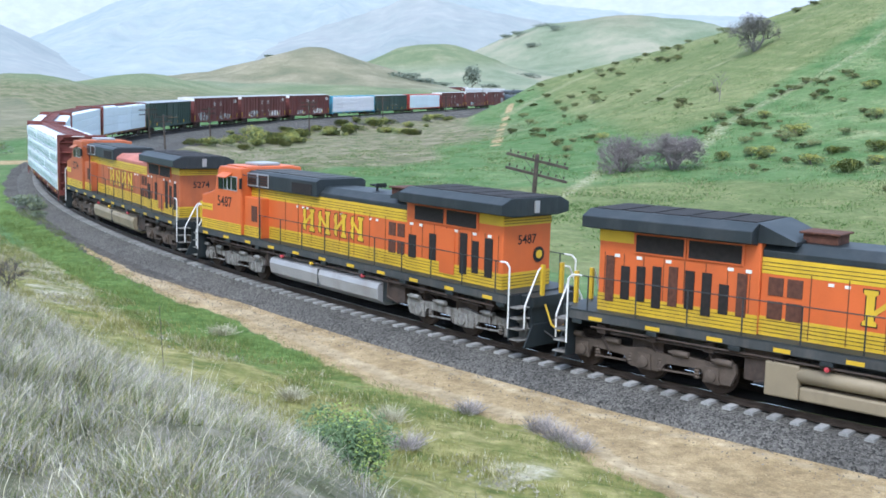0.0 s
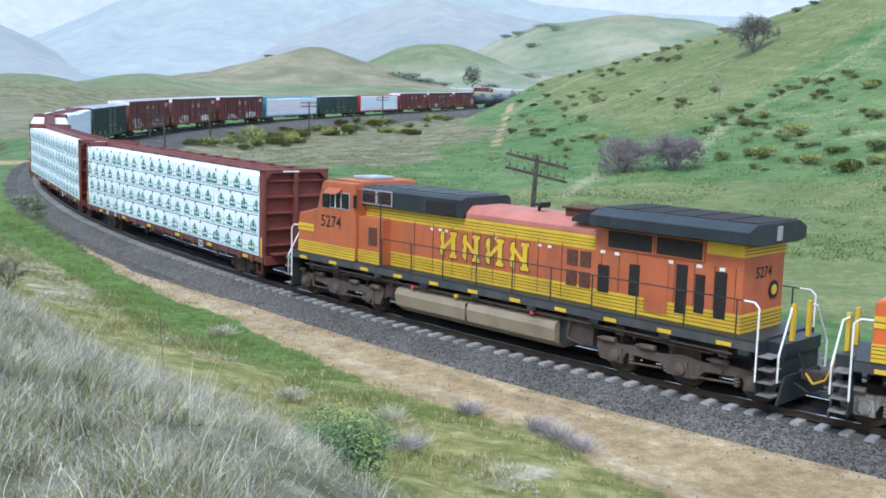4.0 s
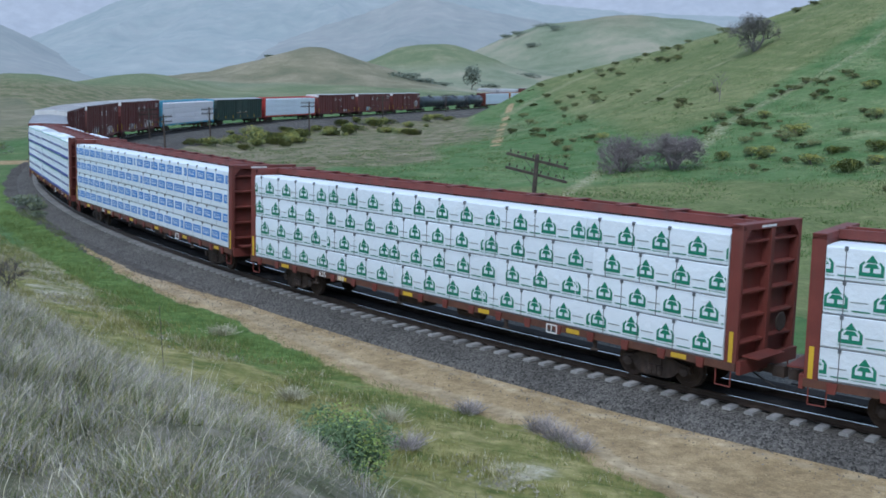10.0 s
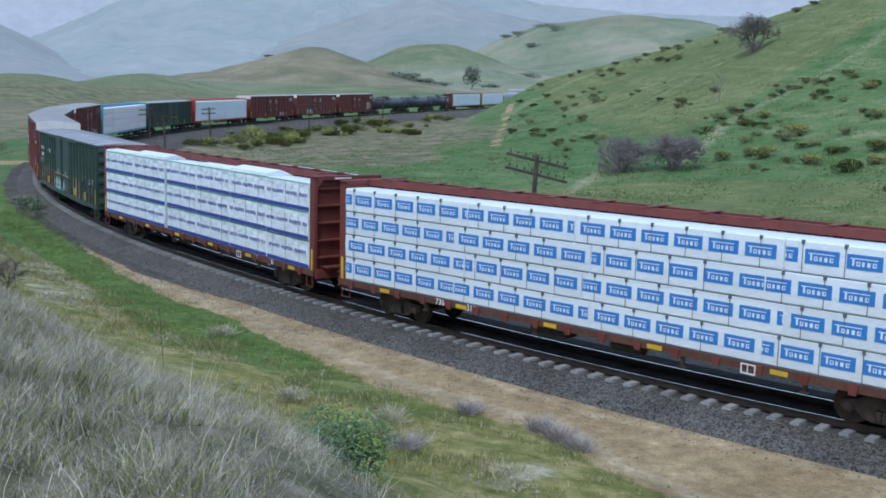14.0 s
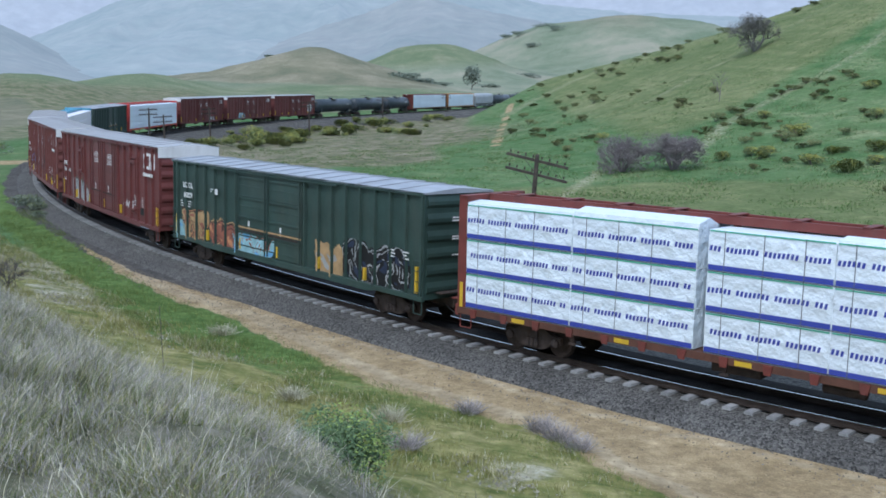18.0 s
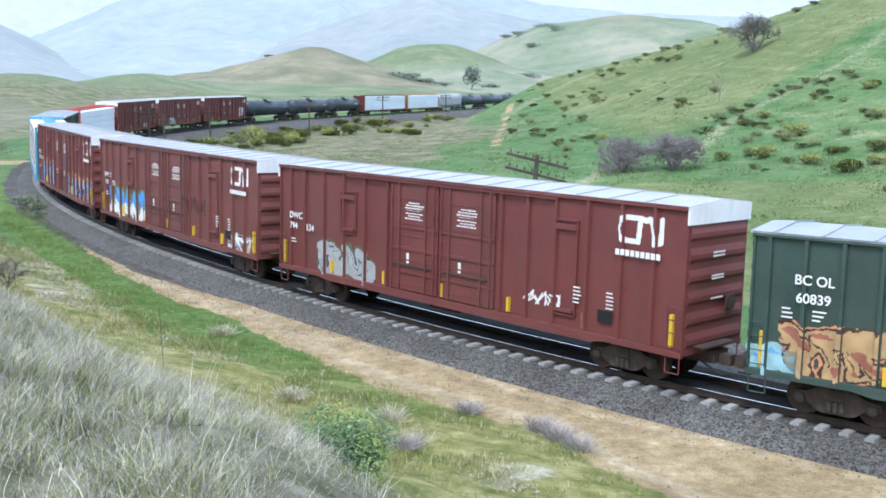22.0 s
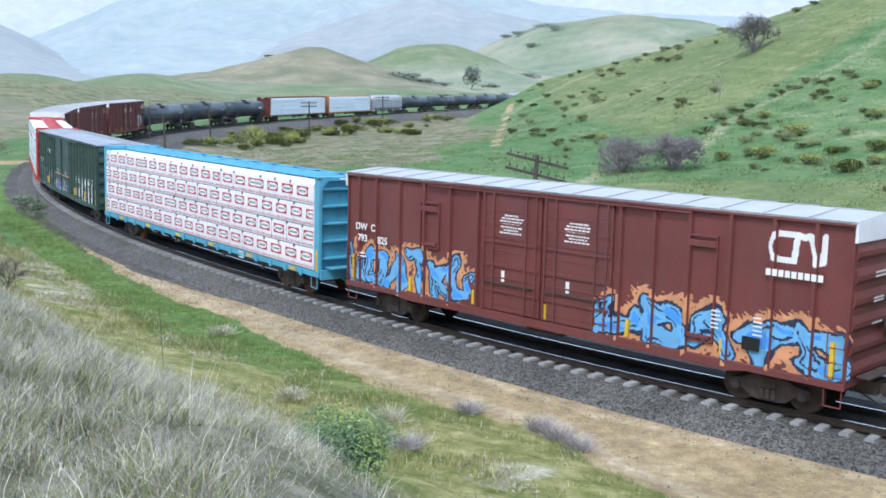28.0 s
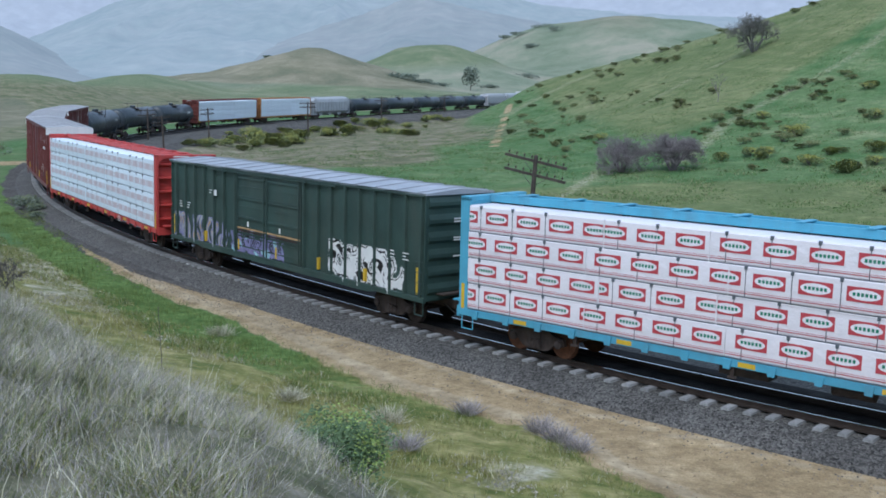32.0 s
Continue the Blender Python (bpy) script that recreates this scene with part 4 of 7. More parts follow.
tw = Shape()
for _ in range(60):
    a = rb.uniform(0, 6.3)
    tw.rod((0, 0, 0), (0.75 * math.cos(a) * rb.random(), 0.6 * math.sin(a) * rb.random(), rb.uniform(0.4, 0.9)), 0.008, 3)
part("twig_mass", quick(tw, "twig_mass", M_TWIG), None, nb)
for k, (x, y, w, h) in enumerate(((-0.77, 22.25, 0.50, 0.35), (0.75, 26.75, 0.35, 0.42), (2.55, 25.45, 0.40, 0.45), (2.95, 24.7, 0.40, 0.45), (3.35, 23.95, 0.42, 0.40), (-1.28, 24.7, 0.45, 0.5), (-7.7, 35.3, 0.5, 0.4), (-3.9, 26.0, 0.4, 0.35))):
    r = random.Random(300 + k)
    root = tagged(new("dry_brush"), "dry grey-brown brush at the edge of the dirt", "bush", "dry brush on the bank")
    root.matrix_basis = pose(x, y, height_at(x, y) - 0.03)
    s = Shape()
    for _ in range(300):
        a, q = r.uniform(0, 6.3), w * math.sqrt(r.random())
        s.rod((q * 0.5 * math.cos(a), q * 0.5 * math.sin(a), 0), (q * math.cos(a) + r.gauss(0, 0.14), q * math.sin(a) + r.gauss(0, 0.14), h * r.uniform(0.3, 0.95)), 0.0045, 3)
    part("dead_growth", quick(s, "dead_growth", M_STALKVIOLET if k < 5 else M_STALK), None, root)
for k, (x, y, w) in enumerate(((-28.6, 70.5, 1.3), (-27.4, 69.2, 0.9), (-29.8, 72.5, 1.0), (-26, 66, 0.7), (-52, 120, 2.0), (-56, 124, 2.4), (-50.5, 112, 1.2))):
    b = shrub("trackside_bush", "dusty dark green bush beside the gravel", 110 + k, (M_FARLEAF, M_LEAF), w, w * 0.75, 500, 0.07 * w, "bushes outside the bend")
    b.matrix_basis = pose(x, y, height_at(x, y) - 0.05)
dead = Shape()
rb = random.Random(5)
for _ in range(14):
    branches(dead, Vector((rb.uniform(-0.5, 0.5), rb.uniform(-0.3, 0.3), 0)), Vector((rb.uniform(-1, 1), rb.uniform(-1, 1), 0.7)).normalized(), 0.5, 0.015, 3, rb, 0.5, 0.0)
db = tagged(new("dead_bush"), "dark leafless dead bush on the bank", "bush")
db.matrix_basis = pose(-16.2, 37.2, height_at(-16.2, 37.2))
part("dead_growth", quick(dead, "dead_growth", M_BARK), None, db)
part("marker_stake", Shape().rod((0, 0, -0.2), (-0.06, 0.02, 1.75), 0.011, 6), M_BARK, tagged(new("stake"), "thin leaning wooden stake in the grass", "stake")).parent.matrix_basis = pose(-7.42, 26.67, height_at(-7.42, 26.67))


def grass_field(name, label, mat, count, seed, spot, tall, width, bend):
    """Loose single blades, too many to count."""
    r = np.random.RandomState(seed)
    x, y, k = spot(r, count)
    z = ground_height(x, y)
    n = len(x)
    h = tall * (0.5 + r.rand(n)) * k
    a = r.rand(n) * 2 * np.pi
    lean = bend * (0.3 + r.rand(n)) * h
    dx, dy = np.cos(a) * lean, np.sin(a) * lean
    b = r.rand(n) * 2 * np.pi
    wx, wy = np.cos(b) * width, np.sin(b) * width
    base, midp = np.stack([x, y, z - 0.03], -1), np.stack([x + dx * 0.35, y + dy * 0.35, z + h * 0.55], -1)
    tip, w = np.stack([x + dx, y + dy, z + h], -1), np.stack([wx, wy, np.zeros(n)], -1)
    v = np.stack([base - w, base + w, midp + w * 0.7, midp - w * 0.7, tip], 1).reshape(-1, 3)
    i = np.arange(n)[:, None] * 5
    quads, tris = (i + np.array([0, 1, 2, 3])).tolist(), (i + np.array([3, 2, 4])).tolist()
    me = bpy.data.meshes.new(name)
    me.from_pydata(v.tolist(), [], quads + tris)
    me.materials.append(mat)
    return tagged(new(name, me), label, "grass", kind="stuff")


def on_bank(e_low, e_high, s_low, s_high, clump, on_brow=False):
    def spot(r, count):
        s = s_low + (s_high - s_low) * r.rand(count)
        e = e_low + (e_high - e_low) * r.rand(count)
        px, py, tx, ty = np.interp(s, S, PX), np.interp(s, S, PY), np.interp(s, S, TX), np.interp(s, S, TY)
        x, y = px - ty * e, py + tx * e
        patch = np.sin(x * 1.7 + np.sin(y * 1.3)) * np.sin(y * 1.5 + 1.1 * np.sin(x * 0.8)) + 0.5 * np.sin(x * 4.3) * np.sin(y * 3.9)
        keep = (r.rand(count) < 0.5 + clump * patch) & (y > 2.5) & (e > road_edge(s) - 0.15 + 0.5 * r.rand(count) ** 2) & ((np.hypot(x + 1.75, y - 15.9) > 1.1)) & ((e > brow_edge(s) - 0.4 * r.rand(count)) | (not on_brow)) & ((x / y < -0.12) | (y > 20) | (r.rand(count) < 0.2))
        return x[keep], y[keep], (0.75 + 0.35 * np.clip(patch, -0.5, 1))[keep]
    return spot


grass_field("dry_grass", "tall grey dry grass covering the bank", M_STALK, 95000, 1, on_bank(10.6, 24.0, -8, 40, 0.5, True), 0.23, 0.0036, 0.9)
grass_field("violet_grass", "grey-violet seed stalks on the bank", M_STALKVIOLET, 90000, 2, on_bank(10.6, 24.0, -8, 40, 0.8, True), 0.25, 0.0032, 0.8)
grass_field("young_grass", "green grass between the dry stalks", M_BLADE, 40000, 3, on_bank(11.5, 24.0, -8, 30, 0.8, True), 0.2, 0.0045, 0.8)
grass_field("verge_grass", "lush green grass along the dirt road", M_BLADE, 60000, 4, on_bank(2.6, 8.2, -6, 56, 0.4), 0.22, 0.006, 0.6)
grass_field("slope_grass", "olive and straw grass on the lower bank", M_OLIVE, 100000, 5, on_bank(6.2, 14.5, -9, 45, 0.35), 0.15, 0.008, 0.9)
grass_field("straw_grass", "pale straw tufts on the lower bank", M_STALK, 16000, 6, on_bank(6.2, 12.0, -9, 50, 0.8), 0.17, 0.007, 0.8)
grass_field("close_grass", "tall grey dry grass covering the bank", M_STALK, 22000, 7, on_bank(17.5, 26.5, -12, 8, 0.3), 0.28, 0.0022, 0.9)
grass_field("close_violet_grass", "grey-violet seed stalks on the bank", M_STALKVIOLET, 20000, 8, on_bank(17.5, 26.5, -12, 8, 0.6), 0.28, 0.0020, 0.9)
grass_field("close_young_grass", "green grass between the dry stalks", M_BLADE, 15000, 9, on_bank(17.5, 26.5, -12, 8, 0.6), 0.22, 0.0030, 0.7)


def at_the_brow(low, high, clump):
    """The tangle on top of the bank."""
    def spot(r, count):
        a = np.radians(-29 + 31 * r.rand(count))
        rr = np.sqrt(low * low + (high * high - low * low) * r.rand(count))
        x, y = rr * np.sin(a), rr * np.cos(a)
        patch = np.sin(x * 3.1 + np.sin(y * 2.3)) * np.sin(y * 2.7 + 1.1 * np.sin(x * 1.8)) + 0.5 * np.sin(x * 7.3) * np.sin(y * 6.1)
        keep = r.rand(count) < (0.5 + clump * patch) * np.interp(x / y, [-0.13, -0.105], [1.0, 0.12])
        low_part = np.interp(x / y, [-0.2, -0.11], [1.0, 0.45])
        return x[keep], y[keep], ((0.8 + 0.35 * np.clip(patch, -0.6, 1)) * low_part)[keep]
    return spot


grass_field("brow_grass", "tangled grey dry grass on top of the bank", M_STALK, 60000, 31, at_the_brow(3.6, 13.0, 0.6), 0.24, 0.0024, 1.1)
grass_field("brow_violet_grass", "grey-violet seed stalks on top of the bank", M_STALKVIOLET, 55000, 32, at_the_brow(3.6, 13.0, 0.8), 0.26, 0.0022, 1.1)
grass_field("brow_young_grass", "green grass under the dry stalks", M_BLADE, 70000, 33, at_the_brow(3.6, 13.0, 0.8), 0.2, 0.0032, 0.9)
grass_field("brow_olive_grass", "olive grass under the dry stalks", M_OLIVE, 50000, 34, at_the_brow(3.6, 13.0, 0.8), 0.21, 0.0030, 0.9)
grass_field("brow_tall_stalks", "long pale arching stalks on top of the bank", M_STALK, 700, 35, at_the_brow(3.6, 13.0, 0.7), 0.5, 0.0036, 0.8)


# ---- loose stones on the dirt road and pale rock breaking through the bank ----
def loose_stones(name, label, mat, count, seed, spot, size):
    """Small angular stones, half sunk."""
    r = np.random.RandomState(seed)
    x, y = spot(r, count)
    n = len(x)
    z = ground_height(x, y)
    k = size * (0.35 + 1.3 * r.rand(n) ** 3)[:, None]
    turn = r.rand(n) * 6.28
    v = []
    for a in range(4):
        t = turn + a * 1.571 + r.rand(n) * 0.6
        w = k[:, 0] * (0.7 + 0.5 * r.rand(n))
        v.append(np.stack([x + w * np.cos(t), y + w * np.sin(t), z - 0.01], -1))
    for a in range(2):
        t = turn + a * 3.14
        w = k[:, 0] * 0.35
        v.append(np.stack([x + w * np.cos(t), y + w * np.sin(t), z + k[:, 0] * (0.45 + 0.5 * r.rand(n))], -1))
    v = np.stack(v, 1).reshape(-1, 3)
    i = np.arange(n)[:, None] * 6
    f = []
    for q in ((0, 1, 4), (1, 2, 5), (2, 3, 5), (3, 0, 4)):
        f += (i + np.array(q)).tolist()
    for q in ((1, 5, 4), (3, 4, 5)):
        f += (i + np.array(q)).tolist()
    me = bpy.data.meshes.new(name)
    me.from_pydata(v.tolist(), [], f)
    me.materials.append(mat)
    return tagged(new(name, me), label, "stones", kind="stuff")


def along_line(s_low, s_high, inner, outer, power=1.0):
    def spot(r, count):
        s = s_low + (s_high - s_low) * r.rand(count)
        a, b = inner(s), outer(s)
        e = a + (b - a) * r.rand(count) ** power
        px, py, tx, ty = np.interp(s, S, PX), np.interp(s, S, PY), np.interp(s, S, TX), np.interp(s, S, TY)
        return px - ty * e, py + tx * e
    return spot


def in_patches(patches):
    def spot(r, count):
        which = r.randint(0, len(patches), count)
        cx, cy, a, b = np.array(patches)[which].T
        return cx + r.normal(0, 1, count) * a, cy + r.normal(0, 1, count) * b
    return spot


M_LOOSE = material("loose_grey_stone", (0.17, 0.15, 0.125), 0.95, vary=0.3, scale=6, bump=0.3, islands=0.45)
M_CLOD = material("tan_clod", (0.33, 0.25, 0.15), 0.95, vary=0.3, scale=6, bump=0.3, islands=0.4)
M_PALEROCK = material("pale_crumbly_rock", (0.37, 0.345, 0.265), 0.95, vary=0.3, scale=4, bump=0.5, islands=0.3)
loose_stones("spilled_ballast", "grey stones spilled from the track bed on the dirt road", M_LOOSE, 5000, 61, along_line(-9, 34, lambda s: stone_edge(s) - 0.2, lambda s: stone_edge(s) + 1.5, 2.4), 0.030)
loose_stones("road_clods", "small dark and tan clods on the dirt road", M_CLOD, 3500, 62, along_line(-9, 30, stone_edge, road_edge), 0.028)
loose_stones("road_litter", "small dark stones and bits on the dirt road", M_LOOSE, 1500, 63, along_line(-9, 24, stone_edge, road_edge), 0.024)
loose_stones("bank_rock", "pale crumbling rock breaking through the grass of the bank", M_PALEROCK, 900, 64, in_patches([(1.0, 21.2, 0.45, 0.9), (1.6, 20.4, 0.4, 0.6), (2.2, 21.7, 0.5, 0.5), (-7.2, 31.0, 0.7, 0.5), (-9.0, 33.2, 0.6, 0.4)]), 0.036)
loose_stones("slope_rock", "pale stony scree on the grassy bank", M_PALEROCK, 2200, 65, along_line(20, 37, lambda s: np.interp(s, [18, 28, 40], [7.9, 6.6, 5.8]), lambda s: np.interp(s, [18, 28, 40], [10.0, 9.4, 8.2])), 0.055)

# ---- tufts that roughen the grass of the valley and the hill ----
M_TUFTGREEN = leaf_material("hill_grass_blade", (0.080, 0.150, 0.045), (0.155, 0.225, 0.080), 0.9)
M_TUFTSTRAW = leaf_material("hill_straw_blade", (0.19, 0.21, 0.10), (0.33, 0.33, 0.19), 0.9)
M_TUFTDARK = leaf_material("hill_herb_blade", (0.070, 0.125, 0.040), (0.13, 0.180, 0.065), 0.9)


def on_hill(near, far, blades, spread, clump):
    def spot(r, count):
        a = np.radians(-27 + 54 * r.rand(count))
        rr = near * np.exp(r.rand(count) * math.log(far / near))
        x, y = rr * np.sin(a), rr * np.cos(a)
        patch = np.sin(x * 0.21 + np.sin(y * 0.13)) * np.sin(y * 0.17 + 1.1 * np.sin(x * 0.11)) + 0.5 * np.sin(x * 0.6 + y * 0.3) * np.sin(y * 0.5 - x * 0.2)
        s, d, zt = nearest_on_line(x, y)
        keep = (r.rand(count) < 0.5 + clump * patch) & (d > 10)
        x, y, rr = x[keep], y[keep], rr[keep]
        x, y, rr = np.repeat(x, blades), np.repeat(y, blades), np.repeat(rr, blades)
        w = spread * (0.6 + rr / 250)
        return x + r.normal(0, 1, len(x)) * w, y + r.normal(0, 1, len(x)) * w, 0.6 + 0.5 * r.rand(len(x)) + rr / 600
    return spot


grass_field("hill_grass", "short green grass tufts on the valley slopes", M_TUFTGREEN, 60000, 21, on_hill(60, 330, 4, 0.25, 0.3), 0.10, 0.035, 1.1)
grass_field("hill_herbs", "dark green herb patches on the valley slopes", M_TUFTDARK, 8000, 22, on_hill(70, 330, 4, 0.25, 0.7), 0.09, 0.035, 1.1)
grass_field("hill_straw", "straw coloured grass tufts on the valley slopes", M_TUFTSTRAW, 40000, 23, on_hill(80, 330, 3, 0.25, 0.5), 0.09, 0.03, 1.1)

# ---- the train: local x runs forward, y to the left of travel, z up from the rail heads ----
SPEED, GAIN = 7.5247, 0.0011
TRAIN, TRUCKS, WHEELS = [], [], []
rnd = random.Random(7)


def text_part(name, words, mat, parent, x, y, z, size, side=-1, label="", thick=1.0):
    """Upright lettering on a side: side -1 reads along +x, side 1 along -x."""
    c = bpy.data.curves.new(name, "FONT")
    c.body, c.size, c.align_x, c.extrude, c.offset = words, size, "CENTER", 0.002, 0.012 * size * thick
    ob = new(name, c)
    me = bpy.data.meshes.new_from_object(ob.evaluated_get(bpy.context.evaluated_depsgraph_get()))
    bpy.data.objects.remove(ob)
    me.materials.clear()
    me.materials.append(mat)
    ob = new(name, me)
    ob.parent = parent
    ob.matrix_basis = pose(x, y, z, 90, 0, 0 if side < 0 else 180)
    if label:
        tagged(ob, label)
    return ob


def sheet(name, parent, side, x0, x1, z0, z1, cell, pick, mats, depth, label=""):
    """Paint with a shape of its own, a hair proud of the surface: pick(X, Z) names the paint of each spot, 0 for none; depth(x) is the surface."""
    nx, nz = max(1, int((x1 - x0) / cell)), max(1, int((z1 - z0) / cell))
    xs, zs = x0 + (np.arange(nx) + 0.5) * cell, z0 + (np.arange(nz) + 0.5) * cell
    X, Z = np.meshgrid(xs, zs)
    idx = pick(X, Z).astype(int)
    dep = np.array([depth(x) for x in xs])
    v, f, mi = [], [], []
    for r in range(nz):
        c = 0
        while c < nx:
            k = idx[r, c]
            e = c + 1
            while e < nx and idx[r, e] == k and dep[e] == dep[c]:
                e += 1
            if k:
                a, b = x0 + c * cell, x0 + e * cell
                zz, y, i = z0 + r * cell, side * (dep[c] + 0.004), len(v)
                v += [(a, y, zz), (b, y, zz), (b, y, zz + cell), (a, y, zz + cell)]
                f.append((i, i + 1, i + 2, i + 3) if side < 0 else (i + 3, i + 2, i + 1, i))
                mi.append(k - 1)
            c = e
    me = bpy.data.meshes.new(name)
    me.from_pydata(v, [], f)
    for m in mats:
        me.materials.append(m)
    me.polygons.foreach_set("material_index", mi)
    ob = new(name, me)
    ob.parent = parent
    return tagged(ob, label) if label else ob


def stroke_field(X, Z, strokes):
    best = np.full(X.shape, 9.0)
    for pts in strokes:
        for (ax, az), (bx, bz) in zip(pts, pts[1:]):
            dx, dz = bx - ax, bz - az
            t = np.clip(((X - ax) * dx + (Z - az) * dz) / (dx * dx + dz * dz + 1e-9), 0, 1)
            best = np.minimum(best, np.hypot(X - ax - t * dx, Z - az - t * dz))
    return best


def scrawl(seed, x0, x1, z0, z1, count, width, halo=0.0, split=None, line=0.055):
    """A row of swollen shapes that lean on one another: fill 1, highlight 2, outline 3, halo 4."""
    r = random.Random(seed)
    step = (x1 - x0) / count
    rows = []
    for k in range(count):
        cx = x0 + (k + 0.5) * step
        w, lo, hi = step * 0.33, z0 + width + halo, z1 - width - halo - r.random() * 0.15 * (z1 - z0)
        mid = (lo + hi) / 2 + r.uniform(-0.1, 0.1)
        kind = r.randrange(5)
        pts = [[(cx - w, lo), (cx - w * 0.8, hi)], [(cx - w, mid), (cx + w, hi)], [(cx - w * 0.5, mid), (cx + w, lo)]] if kind == 0 else \
              [[(cx - w, hi), (cx - w, lo), (cx + w, lo), (cx + w, mid)]] if kind == 1 else \
              [[(cx + w, hi), (cx - w, hi), (cx - w, lo), (cx + w, lo), (cx + w, hi)]] if kind == 2 else \
              [[(cx - w * 1.1, hi), (cx + w * 1.1, hi)], [(cx + r.uniform(-0.3, 0.3) * w, hi), (cx, lo)]] if kind == 3 else \
              [[(cx - w, lo), (cx, hi), (cx + w, lo)], [(cx - w * 0.4, mid), (cx + w * 0.5, mid)]]
        rows.append((pts, r.uniform(0.7, 1.2)))

    def pick(X, Z):
        X, Z = X + 0.13 * np.sin(Z * 3.1 + X * 1.3 + seed) + 0.05 * np.sin(Z * 8 + X * 2), Z + 0.10 * np.sin(X * 2.7 + seed * 2) + 0.04 * np.sin(X * 7 - Z * 3)
        wob = 0.05 * np.sin(X * 9 + Z * 4) + 0.04 * np.sin(Z * 13 - X * 5) + 0.02 * np.sin(X * 31) * np.sin(Z * 27)
        out = np.zeros(X.shape, int)
        d = np.full(X.shape, 9.0)
        for pts, k in rows:
            d = np.minimum(d, stroke_field(X, Z, pts) - width * (k - 1) * 0.4)
        d = d + wob * width * 3
        spikes = 0.5 + 0.5 * np.sin(X * 22 + np.sin(Z * 15) * 2) * np.sin(Z * 19 + X * 3)
        if halo:
            out[d < width + 0.05 + halo * (0.45 + 0.75 * spikes)] = 4
        out[d < width + line] = 3
        out[d < width] = 1
        out[(np.abs(d - width * 0.5) < line * 0.35) & (np.sin(X * 2.3 + Z * 4 + seed) > 0.1)] = 3
        out[(d < width) & (Z < split + 0.12 * np.sin(X * 5)) if split else (d < width * 0.62) & (np.sin(X * 6 + Z * 9) + np.sin(Z * 5 - X * 2) > 0.75)] = 2
        cx, cz, hx, hz = (x0 + x1) / 2, (z0 + z1) / 2, (x1 - x0) / 2, (z1 - z0) / 2
        rag = 0.25 * np.sin(X * 5.3 + seed) * np.sin(Z * 6.1 - seed) + 0.18 * np.sin(X * 13 + Z * 11)
        out[(np.abs(X - cx) / hx) ** 4 + (np.abs(Z - cz - 0.04) / hz) ** 4 > 1.05 + rag] = 0
        return out
    return pick


def wheelset_mesh(radius, mat_name):
    s = Shape()
    for y in (-0.76, 0.76):
        g = 1 if y > 0 else -1
        prof = [(y + g * 0.07, 0.12), (y + g * 0.07, radius * 0.72), (y + g * 0.05, radius * 0.74), (y + g * 0.06, radius), (y - g * 0.045, radius + 0.008), (y - g * 0.05, radius + 0.03), (y - g * 0.075, radius + 0.03), (y - g * 0.075, radius * 0.7), (y - g * 0.05, 0.12)]
        s.lathe(prof, "y", 20)
    s.lathe([(-1.02, 0.08), (-0.9, 0.09), (0.9, 0.09), (1.02, 0.08)], "y", 10)
    return s.mesh(mat_name)


def freight_truck_meshes():
    side = Shape()
    arch = [(-1.1, 0.42), (-1.06, 0.62), (-0.75, 0.66), (-0.42, 0.82), (0.42, 0.82), (0.75, 0.66), (1.06, 0.62), (1.1, 0.42), (0.72, 0.40), (0.50, 0.22), (0.30, 0.17), (-0.30, 0.17), (-0.50, 0.22), (-0.72, 0.40)]
    side.prism(arch, 0.92, 1.06, "y")
    spring = Shape()
    for k in (-0.16, 0, 0.16):
        spring.lathe([(0.24, 0.07), (0.30, 0.08), (0.36, 0.07), (0.42, 0.08), (0.5, 0.07)], "z", 8, (k, 1.09, 0))
    caps = Shape()
    caps.lathe([(1.04, 0.13), (1.12, 0.13), (1.14, 0.09), (1.15, 0.05)], "y", 12, (0, 0, 0.46))
    bol = Shape().box(-0.2, 0.2, -1.1, 1.1, 0.52, 0.78).box(-0.75, 0.75, -0.12, 0.12, 0.5, 0.62)
    bol.rod((-0.5, -1.0, 0.36), (0.5, -1.0, 0.36), 0.03).rod((-0.5, 1.0, 0.36), (0.5, 1.0, 0.36), 0.03)
    ms = {}
    for k, sh in (("sideframe", side), ("spring_pack", spring), ("bearing_cap", caps), ("bolster", bol)):
        ms[k] = sh.mesh(k)
        ms[k].materials.append(M_TRUCK)
    ms["wheelset"] = wheelset_mesh(0.46, "wheelset")
    ms["wheelset"].materials.append(M_WHEEL)
    ms["rusty"] = wheelset_mesh(0.46, "wheelset")
    ms["rusty"].materials.append(M_RUSTWHEEL)
    return ms


FT = freight_truck_meshes()


def freight_truck(car, x, rusty=False):
    t = part("truck", FT["bolster"], None, car, "dark rusty cast-iron freight truck")
    t.matrix_basis = pose(x, 0, 0)
    for turn in (0, 180):
        for k, x in (("sideframe", 0), ("spring_pack", 0), ("bearing_cap", -0.89), ("bearing_cap", 0.89)):
            part(k, FT[k], None, t).matrix_basis = pose(0, 0, 0, 0, 0, turn) @ pose(x, 0, 0)
    for wx in (-0.89, 0.89):
        ws = part("wheelset", FT["rusty" if rusty else "wheelset"], None, t)
        ws.matrix_basis = pose(wx, 0, 0.46)
        WHEELS.append((len(TRAIN) - 1, ws, 0.46))
    return t


COUPLER = Shape().box(-0.75, 0.0, -0.09, 0.09, 0.72, 0.94).box(-0.12, 0.2, -0.17, 0.14, 0.68, 0.98).box(0.02, 0.3, 0.06, 0.16, 0.7, 0.96).mesh("coupler")
COUPLER.materials.append(M_TRUCK)
